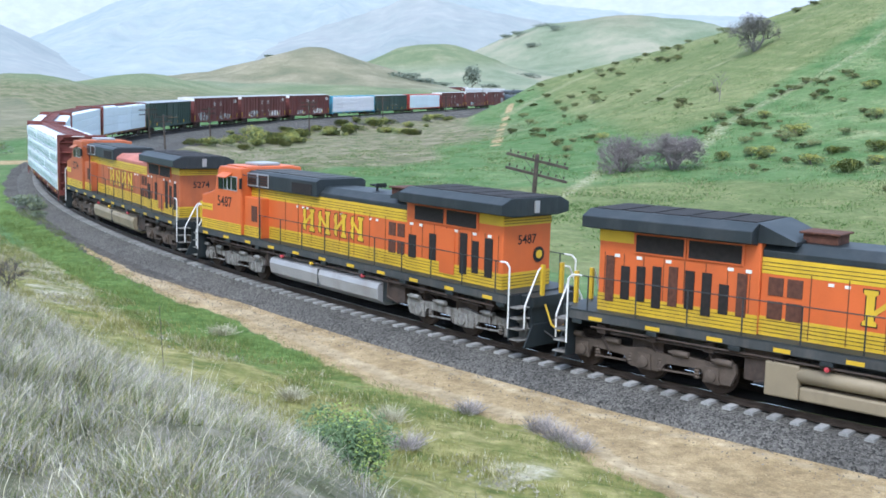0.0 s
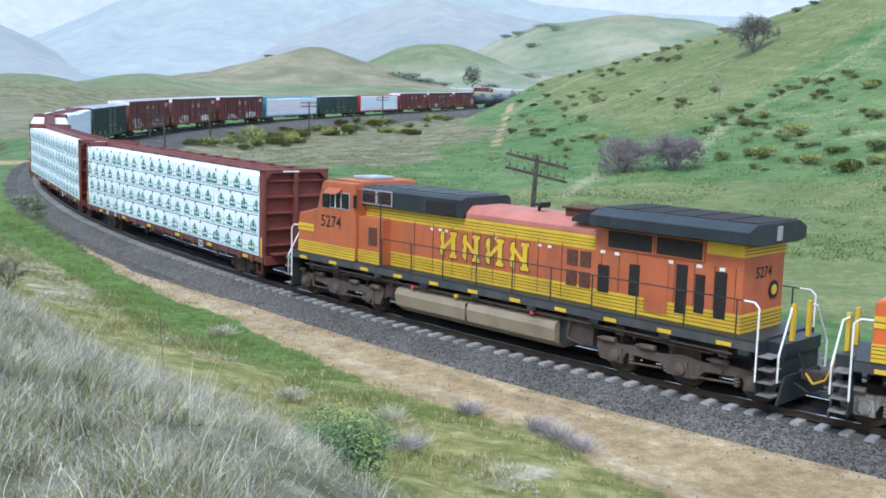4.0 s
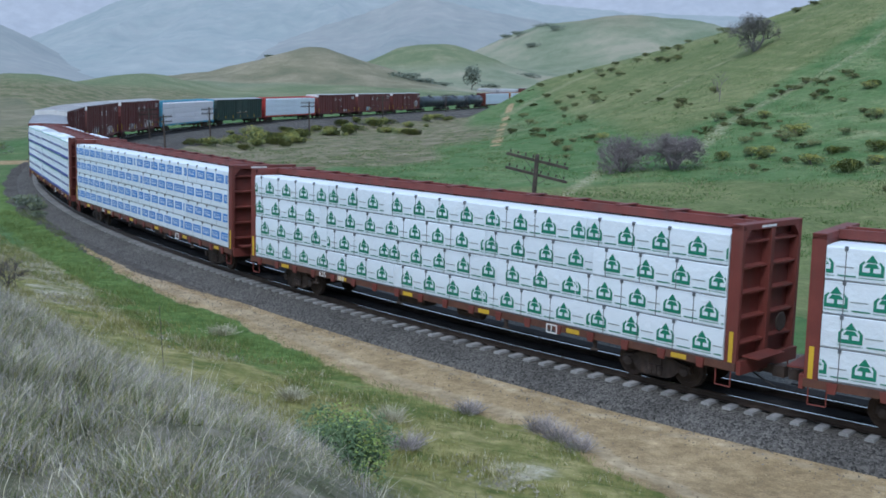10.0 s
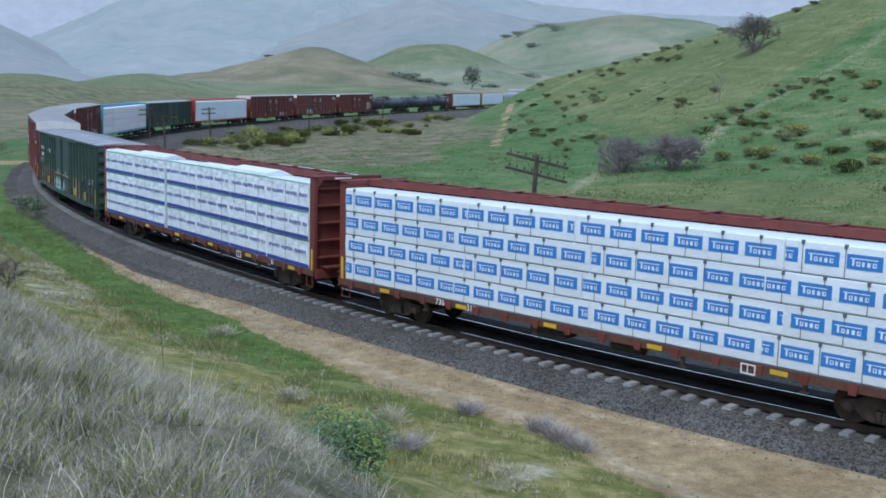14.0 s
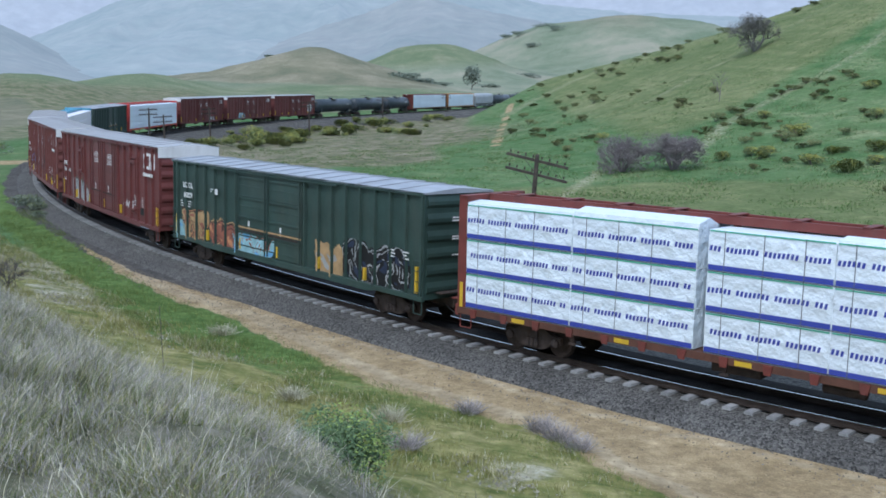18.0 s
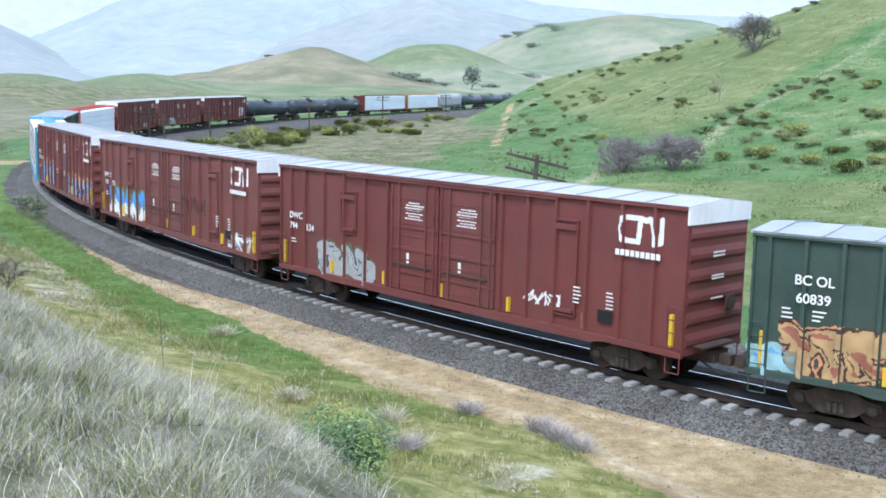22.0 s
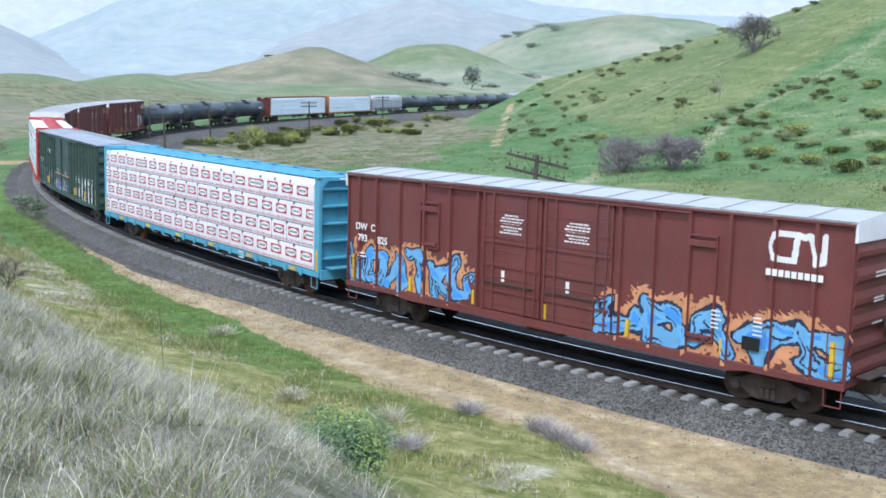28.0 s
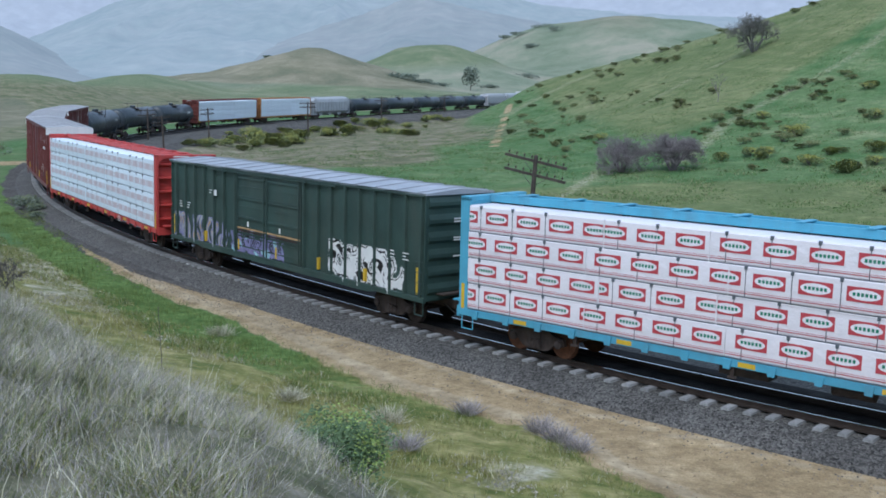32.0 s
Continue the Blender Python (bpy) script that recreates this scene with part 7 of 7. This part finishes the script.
        if white_end:
            part("white_end_band", Shape().box(*sorted((sx * (half - 0.06), sx * (half + 0.01))), -w - 0.04, w + 0.04, eave - 0.5, eave - 0.01).prism([(-w, eave - 0.01), (w, eave - 0.01), (0, height - 0.02)], *sorted((sx * (half - 0.06), sx * (half + 0.01))), "x"), M_BANDWHITE, end, "white painted top of the end")
        lines = Shape()
        for k, zz in enumerate((3.62, 3.72, 3.0, 3.08, 2.45)):
            lines.box(*sorted((sx * (half + 0.001), sx * (half + 0.005))), -0.3, 0.3, zz, zz + 0.05)
        tagged(part("end_notice", lines, M_WHITEPAINT, end), kind="stuff")
        part("end_platform", Shape().box(*sorted((sx * half, sx * (half + 0.35))), -1.0, 0.5, 1.22, 1.26).box(*sorted((sx * half, sx * (half + 0.25))), -0.35, 0.35, 0.7, 1.05), M_TRUCK, car)
        part("hand_brake", Shape().lathe([(0, 0.22), (0.03, 0.25), (0.05, 0.22)], "x", 14, (sx * (half + 0.06), 0.6, 2.3)).box(*sorted((sx * half, sx * (half + 0.06))), 0.45, 0.75, 2.05, 2.5), M_TRUCK, car)
    part("centre_sill", Shape().box(-half - 0.1, half + 0.1, -0.3, 0.3, 0.68, 1.0), M_TRUCK, car)
    part("brake_gear", Shape().box(-1.2, 0.2, -0.9, -0.3, 0.6, 0.9).lathe([(0.6, 0.05), (0.62, 0.2), (1.6, 0.2), (1.62, 0.05)], "x", 12, (0, 0.6, 0.75)), M_TRUCK, car)
    couplers(car, half)
    corner_steps(car, half, w, paint)
    add_trucks(car, length)

    def depth(x):
        if any(abs(x - p) < 0.045 for p in posts):
            return w + 0.048
        if d0 < x < d2:
            return w + 0.018
        return w - 0.068
    car_depth[car.name] = depth
    return car


car_depth = {}


def graffiti(car, seed, x0, x1, z0, z1, count, width, mats, halo=0.0, label="", cell=0.03, split=None, line=0.055):
    sheet("graffiti", car, -1, x0, x1, z0, z1, cell, scrawl(seed, x0, x1, z0, z1, count, width, halo, split, line), mats, car_depth[car.name], label)


def tag(car, seed, x0, x1, z0, z1, mat, width=0.025, label=""):
    """A quick looping scribble."""
    r = random.Random(seed)
    strokes, pts = [], []
    n = 26
    for k in range(n):
        pts.append((x0 + (x1 - x0) * (k / (n - 1)) + r.uniform(-0.16, 0.16), z0 + (z1 - z0) * (0.5 + 0.45 * math.sin(k * 1.9 + r.uniform(-0.5, 0.5)))))
        if r.random() < 0.14 and len(pts) > 2:
            strokes.append(pts)
            pts = []
    strokes.append(pts + [(x1, z0)])
    sheet("graffiti_tag", car, -1, x0 - 0.2, x1 + 0.2, z0 - 0.1, z1 + 0.1, 0.02, lambda X, Z: (stroke_field(X, Z, strokes) < width) * 1, [mat], car_depth[car.name], label)


def white_mark(car, x, z, k, side=-1):
    """The road's white emblem as a plain rounded ring beside a tall arch, both in one broad line."""
    def turn(cx, cz, a0, a1, rx, rz):
        return [(cx + rx * math.cos(a), cz + rz * math.sin(a)) for a in np.linspace(a0, a1, 7)]
    st = [turn(x - 0.5 * k, z, math.pi / 2, 3 * math.pi / 2, 0.2 * k, 0.32 * k) + [(x - 0.08 * k, z - 0.32 * k), (x - 0.02 * k, z + 0.32 * k), (x - 0.5 * k, z + 0.32 * k)],
          [(x - 0.02 * k, z + 0.32 * k)] + turn(x + 0.28 * k, z + 0.08 * k, math.pi * 0.7, math.pi * 0.1, 0.16 * k, 0.24 * k)[:4] + [(x + 0.52 * k, z - 0.32 * k), (x + 0.66 * k, z - 0.28 * k), (x + 0.68 * k, z + 0.34 * k)]]
    sheet("painted_emblem", car, side, x - k, x + k, z - 0.6 * k, z + 0.55 * k, 0.025, lambda X, Z: (stroke_field(X, Z, st) < 0.08 * k) * 1, [M_WHITEPAINT], car_depth[car.name], "white emblem band")
    text = Shape()
    for q in range(9):
        text.box(x - 0.75 * k + q * 0.17 * k, x - 0.62 * k + q * 0.17 * k, *sorted((side * 1.527, side * 1.532)), z - 0.74 * k, z - 0.57 * k)
    tagged(part("painted_web_line", text, M_WHITEPAINT, car), kind="stuff")


def stencils(car, x, z, rows, side=-1, size=0.3):
    """Small stencilled lines that cannot be read."""
    s = Shape()
    r = random.Random(int(x * 10) + rows)
    for k in range(rows):
        s.box(x, x + size * r.uniform(0.6, 1.2), *sorted((side * 1.527, side * 1.532)), z - 0.11 * k, z - 0.11 * k + 0.04)
    tagged(part("stencil_lines", s, M_WHITEPAINT, car), kind="stuff")


# ---- tank cars and hoppers ----
def tank_car(length, stripe=False):
    car = start_car("tank_car", "glossy black tank car with a top platform", length)
    half, r = length / 2 - 0.75, 1.46
    e = half - 0.5
    prof = [(-e, 0.1), (-e + 0.05, 0.75), (-e + 0.2, 1.2), (-e + 0.42, r), (e - 0.42, r), (e - 0.2, 1.2), (e - 0.05, 0.75), (e, 0.1)]
    tank = part("tank", Shape().lathe(prof, "x", 28, (0, 0, 2.62)), M_TANK, car, smooth=True)
    rings = Shape()
    for x in np.linspace(-e + 0.6, e - 0.6, 5):
        rings.lathe([(x - 0.03, r), (x - 0.03, r + 0.012), (x + 0.03, r + 0.012), (x + 0.03, r)], "x", 28, (0, 0, 2.62))
    part("weld_rings", rings, M_TANK, tank)
    part("manway_dome", Shape().lathe([(4.0, 0.4), (4.35, 0.4), (4.4, 0.34), (4.42, 0.1)], "z", 14), M_TANK, car)
    plat = Shape().box(-1.1, 1.1, -1.1, 1.1, 4.02, 4.06)
    for x in (-1.1, 1.1):
        for y in (-1.1, 1.1):
            plat.rod((x, y, 3.6), (x, y, 4.7), 0.025, 5)
    plat.pipe([(-1.1, -1.1, 4.68), (1.1, -1.1, 4.68), (1.1, 1.1, 4.68), (-1.1, 1.1, 4.68), (-1.1, -1.1, 4.68)], 0.022, 5)
    tagged(part("top_platform", plat, M_TRUCK, car, "steel walkway with rail"), kind="stuff")
    for sx in (-1, 1):
        part("saddle", Shape().box(*sorted((sx * (half - 3.2), sx * (half + 0.05))), -0.35, 0.35, 0.75, 1.15).prism([(-1.2, 1.15), (1.2, 1.15), (1.35, 2.0), (-1.35, 2.0)], *sorted((sx * (half - 2.6), sx * (half - 1.9))), "x"), M_TANK, car)
        ra = Shape().pipe([(sx * half, -1.4, 1.15), (sx * half, -1.4, 2.1), (sx * half, 1.4, 2.1), (sx * half, 1.4, 1.15)], 0.025, 5).box(*sorted((sx * half, sx * (half - 0.6))), -1.45, 1.45, 1.08, 1.14)
        part("end_walkway", ra, M_TRUCK, car)
        for sy in (-1, 1):
            part("side_ladder", Shape().rod((-0.3, sy * 1.5, 1.2), (-0.3, sy * 1.2, 4.0), 0.02, 5).rod((0.3, sy * 1.5, 1.2), (0.3, sy * 1.2, 4.0), 0.02, 5), M_TRUCK, car) if sx > 0 else None
    for sy in (-1, 1):
        part("tank_stencil", Shape().box(-half + 2.4, -half + 3.6, *sorted((sy * 1.44, sy * 1.47)), 2.7, 2.95), M_WHITEPAINT if stripe else M_SPRAYGREY, car)
    couplers(car, half)
    add_trucks(car, length)
    return car


def hopper_car(label, length, paint):
    car = start_car("covered_hopper", label, length)
    half = length / 2 - 0.75
    prof = [(-1.5, 1.6), (-1.55, 3.6), (-1.35, 4.3), (-0.7, 4.6), (0.7, 4.6), (1.35, 4.3), (1.55, 3.6), (1.5, 1.6), (0.9, 1.1), (-0.9, 1.1)]
    part("hopper_body", Shape().prism(prof, -half + 1.1, half - 1.1, "x"), paint, car, bevel=0.05)
    for sx in (-1, 1):
        part("slope_sheet", Shape().prism([(sx * (half - 1.1), 4.5), (sx * (half - 0.1), 3.9), (sx * (half - 0.1), 3.7), (sx * (half - 1.1), 1.3)], -1.45, 1.45, "y"), paint, car)
        part("end_post", Shape().box(*sorted((sx * (half - 0.2), sx * half)), -1.4, -1.2, 1.0, 4.0).box(*sorted((sx * (half - 0.2), sx * half)), 1.2, 1.4, 1.0, 4.0).box(*sorted((sx * (half - 1.5), sx * half)), -1.4, 1.4, 0.85, 1.1), paint, car)
    for sy in (-1, 1):
        post = Shape().box(-0.04, 0.04, *sorted((sy * 1.5, sy * 1.58)), 1.6, 3.7).mesh("side_post")
        post.materials.append(paint)
        for x in np.linspace(-half + 1.6, half - 1.6, 12):
            part("side_post", post, None, car).matrix_basis = pose(x, 0, 0)
    part("roof_walk", Shape().box(-half + 0.6, half - 0.6, -0.4, 0.4, 4.65, 4.7), M_ROOF, car)
    for x in (-half * 0.5, 0, half * 0.5):
        part("discharge_gate", Shape().prism([(x - 1.4, 1.3), (x + 1.4, 1.3), (x + 0.4, 0.6), (x - 0.4, 0.6)], -0.9, 0.9, "y"), paint, car)
    couplers(car, half)
    add_trucks(car, length)
    return car


# ---- the cars in order behind the locomotives ----
lumber_car("brown-red lumber car stacked with white packs printed with green houses", 23.85, "house", M_CBRED, M_SILLRUST, marks=(("623", -7.6), ("138", -6.4)))
lumber_car("brown-red lumber car stacked with white packs printed with green houses", 23.95, "house", M_CBRED, M_SILLRUST, marks=(("625", -6.3), ("163", -5.2)))
lumber_car("brown-red lumber car stacked with white packs printed with blue panels", 23.85, "blue", M_CBRED, M_SILLRUST, marks=(("736", -6.0), ("319", -4.6)))
lumber_car("brown-red lumber car with slack navy-striped white packs and a gap", 23.95, "slack", M_CBRED, M_SILLRUST, rows=3, gap=(-2.9, -2.6), marks=(("37", 6.6), ("180", 7.9)))

P_GREEN = [-8.9, -8.0, -7.1, -6.2, -5.3, -4.4, -3.4, 2.0, 2.95, 3.85, 4.75, 5.65, 6.55, 7.45, 8.35, 9.2]
P_RED = [-8.6, -7.7, -6.5, -5.3, -4.1, -2.85, 2.6, 3.7, 4.8, 6.0, 7.2, 8.3]
D_GREEN, D_RED = (-3.2, -0.77, 1.86), (-2.67, -0.2, 2.4)


def green_box(label, length, seed):
    car = box_car(label, length, 4.75, M_GREENCAR, M_ROOF, P_GREEN, D_GREEN, False)
    for k, w in ((-8.3, 0.5), (-7.55, 0.5)):
        stencils(car, k - 0.2, 2.75, 3)
    stencils(car, 7.6, 2.5, 3)
    stencils(car, 8.3, 2.5, 3)
    stencils(car, -5.6, 3.5, 2, size=0.25)
    for side in (-1,):
        part("plate_box", Shape().box(-5.2, -4.95, -1.52, -1.515, 3.3, 3.55), M_WHITEPAINT, car)
    return car


def red_box(label, length, paint, words, far_patches):
    car = box_car(label, length, 5.18, paint, M_ROOFWHITE, P_RED, D_RED, True)
    white_mark(car, 7.8, 4.25, 1.0)
    for (a, b, x) in words:
        text_part("car_marking", a, M_WHITEPAINT, car, x, -1.532, b, 0.34, -1, "", 1.8)
    stencils(car, 5.6, 2.35, 5, size=0.28)
    stencils(car, 6.8, 2.35, 5, size=0.28)
    stencils(car, -8.5, 2.2, 2, size=0.3)
    part("routing_box", Shape().box(6.5, 7.0, -1.505, -1.5, 1.5, 1.85), M_BLACK, car)
    for x0, z0 in ((-5.5, 2.75), (4.75, 1.45)):
        for sy in (-1, 1):
            frame_part = Shape()
            y0, y1 = sorted((sy * 1.41, sy * 1.49))
            for a, b, c, d in ((x0, x0 + 0.05, z0, 4.3), (x0 + 0.85, x0 + 0.9, z0, 4.3), (x0, x0 + 0.9, 4.26, 4.31), (x0, x0 + 0.9, z0, z0 + 0.05)):
                frame_part.box(a, b, y0, y1, c, d)
            hatch = part("side_hatch", frame_part, paint, car)
            part("hatch_latch", Shape().box(x0 + 0.05, x0 + 0.85, *sorted((sy * 1.41, sy * 1.52)), 4.0, 4.16), paint, hatch, bevel=0.01)
            part("hatch_latch", Shape().box(x0 + 0.1, x0 + 0.8, *sorted((sy * 1.41, sy * 1.52)), z0 + 0.1, z0 + 0.2), paint, hatch, bevel=0.01)
    # pale patches of paint on the other side
    for x0, x1, z0, z1, m in far_patches:
        graffiti_far(car, x0, x1, z0, z1, m)
    sheet("painted_emblem", car, 1, -8.6, -7.4, 3.9, 4.6, 0.05, lambda X, Z: ((np.abs(X + 8.0) > 0.12) & (np.abs(Z - 4.25) < 0.3)) * 1, [M_WHITEPAINT], car_depth[car.name])
    return car


def graffiti_far(car, x0, x1, z0, z1, m):
    sheet("graffiti", car, 1, x0, x1, z0, z1, 0.06, scrawl(int(x0 * 7) + 90, x0, x1, z0, z1, 4, 0.2), [m, M_WHITEPAINT, m, m], car_depth[car.name])


carE = green_box("dark green box car with tan, teal and black graffiti", 20.3, 3)
text_part("car_marking", "60839", M_WHITEPAINT, carE, -7.75, -1.532, 2.95, 0.34, -1, "", 1.4)
text_part("car_marking", "BC OL", M_WHITEPAINT, carE, -7.75, -1.532, 3.4, 0.34, -1, "", 1.4)
graffiti(carE, 19, -9.45, -8.0, 0.98, 2.0, 1, 0.34, [M_SPRAYTEAL, M_SPRAYBLUE, M_SPRAYTEAL, M_SPRAYTEAL], 0.0, "pale teal sprayed cloud")
graffiti(carE, 11, -8.6, -5.9, 0.98, 2.5, 3, 0.27, [M_SPRAYTAN, M_SPRAYRUST, M_SPRAYDARK, M_SPRAYORANGE], 0.10, "tan lettering-like graffiti edged in dark brown", line=0.07)
graffiti(carE, 15, -5.9, -3.4, 0.98, 2.4, 3, 0.26, [M_SPRAYRUST, M_SPRAYORANGE, M_SPRAYDARK, M_SPRAYTAN], 0.10, "rust red graffiti", line=0.07)
graffiti(carE, 12, -3.9, -0.2, 0.9, 1.95, 3, 0.24, [M_SPRAYTEAL, M_SPRAYBLUE, M_SPRAYRUST, M_SPRAYTEAL], 0.0, "worn pale teal graffiti")
graffiti(carE, 21, 2.6, 4.7, 1.0, 2.3, 2, 0.32, [M_SPRAYTAN, M_SPRAYGREY, M_SPRAYTAN, M_SPRAYTAN], 0.12, "tan sprayed patch")
graffiti(carE, 14, 4.5, 8.6, 0.98, 2.6, 4, 0.24, [M_BLACK, M_SPRAYINK, M_SPRAYGREY, M_BLACK], 0.10, "black lettering-like graffiti with silver edges")
carF = red_box("brown-red box car with a white end band and grey graffiti", 20.3, M_RED, (("DWC", 3.02, -8.2), ("794", 2.62, -8.35), ("134", 2.62, -7.3)), ((-6, -1, 1.1, 2.2, M_SPRAYGREY), (3.5, 7.5, 1.1, 2.6, M_SPRAYGREY)))
graffiti(carF, 31, -7.0, -3.5, 0.98, 2.5, 4, 0.3, [M_SPRAYGREY, M_SPRAYGREY, M_SPRAYINK, M_SPRAYGREEN], 0.05, "silver-grey graffiti")
tag(carF, 32, 3.8, 5.0, 1.55, 2.05, M_WHITEPAINT, 0.025, "small white scribbled tag")
carG = red_box("dull brown-red box car with bright blue and white graffiti", 20.7, M_RED2, (("DW  C", 3.05, -8.2), ("793", 2.65, -8.35), ("751", 2.65, -7.3)), ((-7, -2, 1.1, 2.2, M_WHITEPAINT), (2.5, 6.5, 1.1, 2.4, M_SPRAYGREY)))
graffiti(carG, 41, -8.3, -2.75, 0.98, 2.75, 5, 0.22, [M_SPRAYSKY, M_WHITEPAINT, M_SPRAYGREEN, M_SPRAYGREEN], 0.14, "graffiti with bright blue tops and white feet", split=1.75)
tag(carG, 42, 1.9, 4.2, 2.2, 3.0, M_BLACK, 0.028, "thin black scribbled tag")
graffiti(carG, 43, 6.4, 9.2, 1.0, 1.9, 3, 0.1, [M_WHITEPAINT, M_SPRAYORANGE, M_BLACK, M_SPRAYGREY], 0.05, "small white and orange doodles")
carH = red_box("brown-red box car with large light blue and orange graffiti", 20.1, M_RED, (("DW  C", 3.05, -8.2), ("793", 2.65, -8.35), ("825", 2.65, -7.3)), ((-6, -1.5, 1.1, 2.3, M_WHITEPAINT), (2, 6, 1.1, 2.0, M_SPRAYGREY)))
graffiti(carH, 51, -9.3, -3.0, 0.94, 2.85, 6, 0.17, [M_SPRAYBLUE, M_SPRAYSKY, M_SPRAYINK, M_SPRAYORANGE], 0.2, "light blue graffiti edged with orange", line=0.08)
graffiti(carH, 58, 1.8, 9.35, 0.92, 2.75, 5, 0.24, [M_SPRAYBLUE, M_SPRAYSKY, M_SPRAYINK, M_SPRAYORANGE], 0.28, "light blue graffiti edged with orange flames", line=0.09)
lumber_car("sky blue lumber car stacked with packs printed with red panels", 24.2, "oval", M_CBBLUE, M_CBBLUE)
carJ = green_box("dark green box car with white and blue graffiti", 20.5, 5)
graffiti(carJ, 61, -9.3, -4.0, 1.0, 2.3, 8, 0.07, [M_SPRAYGREY, M_SPRAYTAN, M_SPRAYPURPLE, M_SPRAYGREY], 0.0, "thin pale graffiti")
graffiti(carJ, 62, -3.9, 0.6, 0.98, 2.15, 5, 0.16, [M_SPRAYPURPLE, M_SPRAYTEAL, M_BLACK, M_SPRAYPURPLE], 0.05, "violet blue graffiti")
graffiti(carJ, 63, 3.6, 8.4, 0.98, 2.5, 4, 0.24, [M_WHITEPAINT, M_BLACK, M_BLACK, M_WHITEPAINT], 0.08, "white graffiti with dark edges")
lumber_car("bright red lumber car stacked with faintly printed white packs", 23.85, "faint", M_CBBRIGHT, M_CBBRIGHT)
red_box("dark brown-red box car with a white end band", 20.2, M_RED, (), ((-5, -3, 1.1, 1.8, M_SPRAYGREY),))
red_box("faded red box car with a pale teal graffito", 20.3, M_RED2, (), ((2.0, 5.0, 1.0, 2.1, M_SPRAYTEAL),))
red_box("dark brown-red box car with pale graffiti", 19.6, M_RED, (), ((-8, -5.5, 1.5, 3.2, M_SPRAYGREY),))
for ln, st in ((19.5, False), (18.4, False), (16.2, True)):
    tank_car(ln, st)
lumber_car("brown lumber car stacked with plain white packs", 26.6, "plain", M_CBRED, M_SILLRUST)
lumber_car("orange-brown lumber car stacked with plain white packs", 23.7, "plain", M_CBTAN, M_CBTAN)
hopper_car("light grey covered hopper car", 19.5, M_HOPPER)
for ln in (19.7, 21.2, 19.3, 20.1, 19.7):
    tank_car(ln)
hopper_car("white covered hopper car", 20.0, M_ROOFWHITE)
hopper_car("light grey covered hopper car", 20.0, M_HOPPER)
red_box("dark brown-red box car with a white end band", 20.0, M_RED, (), ())
hopper_car("blue-grey covered hopper car", 20.0, M_HOPPER)
hopper_car("white covered hopper car at the train's tail", 22.0, M_ROOFWHITE)


# ---- movement ----
def motions():
    poses = []
    for thing, start, length, flip in TRAIN:
        over = 0.135 * length + 0.3
        rows = []
        for k in range(33):
            t = float(k)
            s = start - SPEED * t - GAIN * t * t / 2
            m = frame_between(line_at(s + over), line_at(s + length - over), s)
            rows.append((t, m @ pose(0, 0, 0, 0, 0, 180) if flip else m))
        walk(thing, rows)
        poses.append(rows)
    for index, sign, truck in TRUCKS:
        thing, start, length, flip = TRAIN[index]
        over = 0.135 * length + 0.3
        base = truck.matrix_basis.copy()
        ahead = (sign > 0) != flip
        rows = []
        for k in range(0, 33, 2):
            t, m = poses[index][k]
            s = start - SPEED * t - GAIN * t * t / 2 + (over if ahead else length - over)
            way = (line_at(s - 0.5) - line_at(s + 0.5)).normalized()
            nose = m.to_3x3() @ Vector((-1 if flip else 1, 0, 0))
            turn = math.degrees(math.atan2(nose.x * way.y - nose.y * way.x, nose.x * way.x + nose.y * way.y))
            rows.append((t, base @ pose(0, 0, 0, 0, 0, turn)))
        walk(truck, rows)
    # the wheels roll: the cars that pass nearest
    for index, wheel, radius in WHEELS:
        if index > 13:
            continue
        flip = TRAIN[index][3]
        base = wheel.matrix_basis.copy()
        rows = []
        for k in range(0, 481):
            t = k / 15
            gone = SPEED * t + GAIN * t * t / 2
            rows.append((t, base @ pose(0, 0, 0, 0, math.degrees(gone / radius) * (-1 if flip else 1))))
        walk(wheel, rows)


motions()
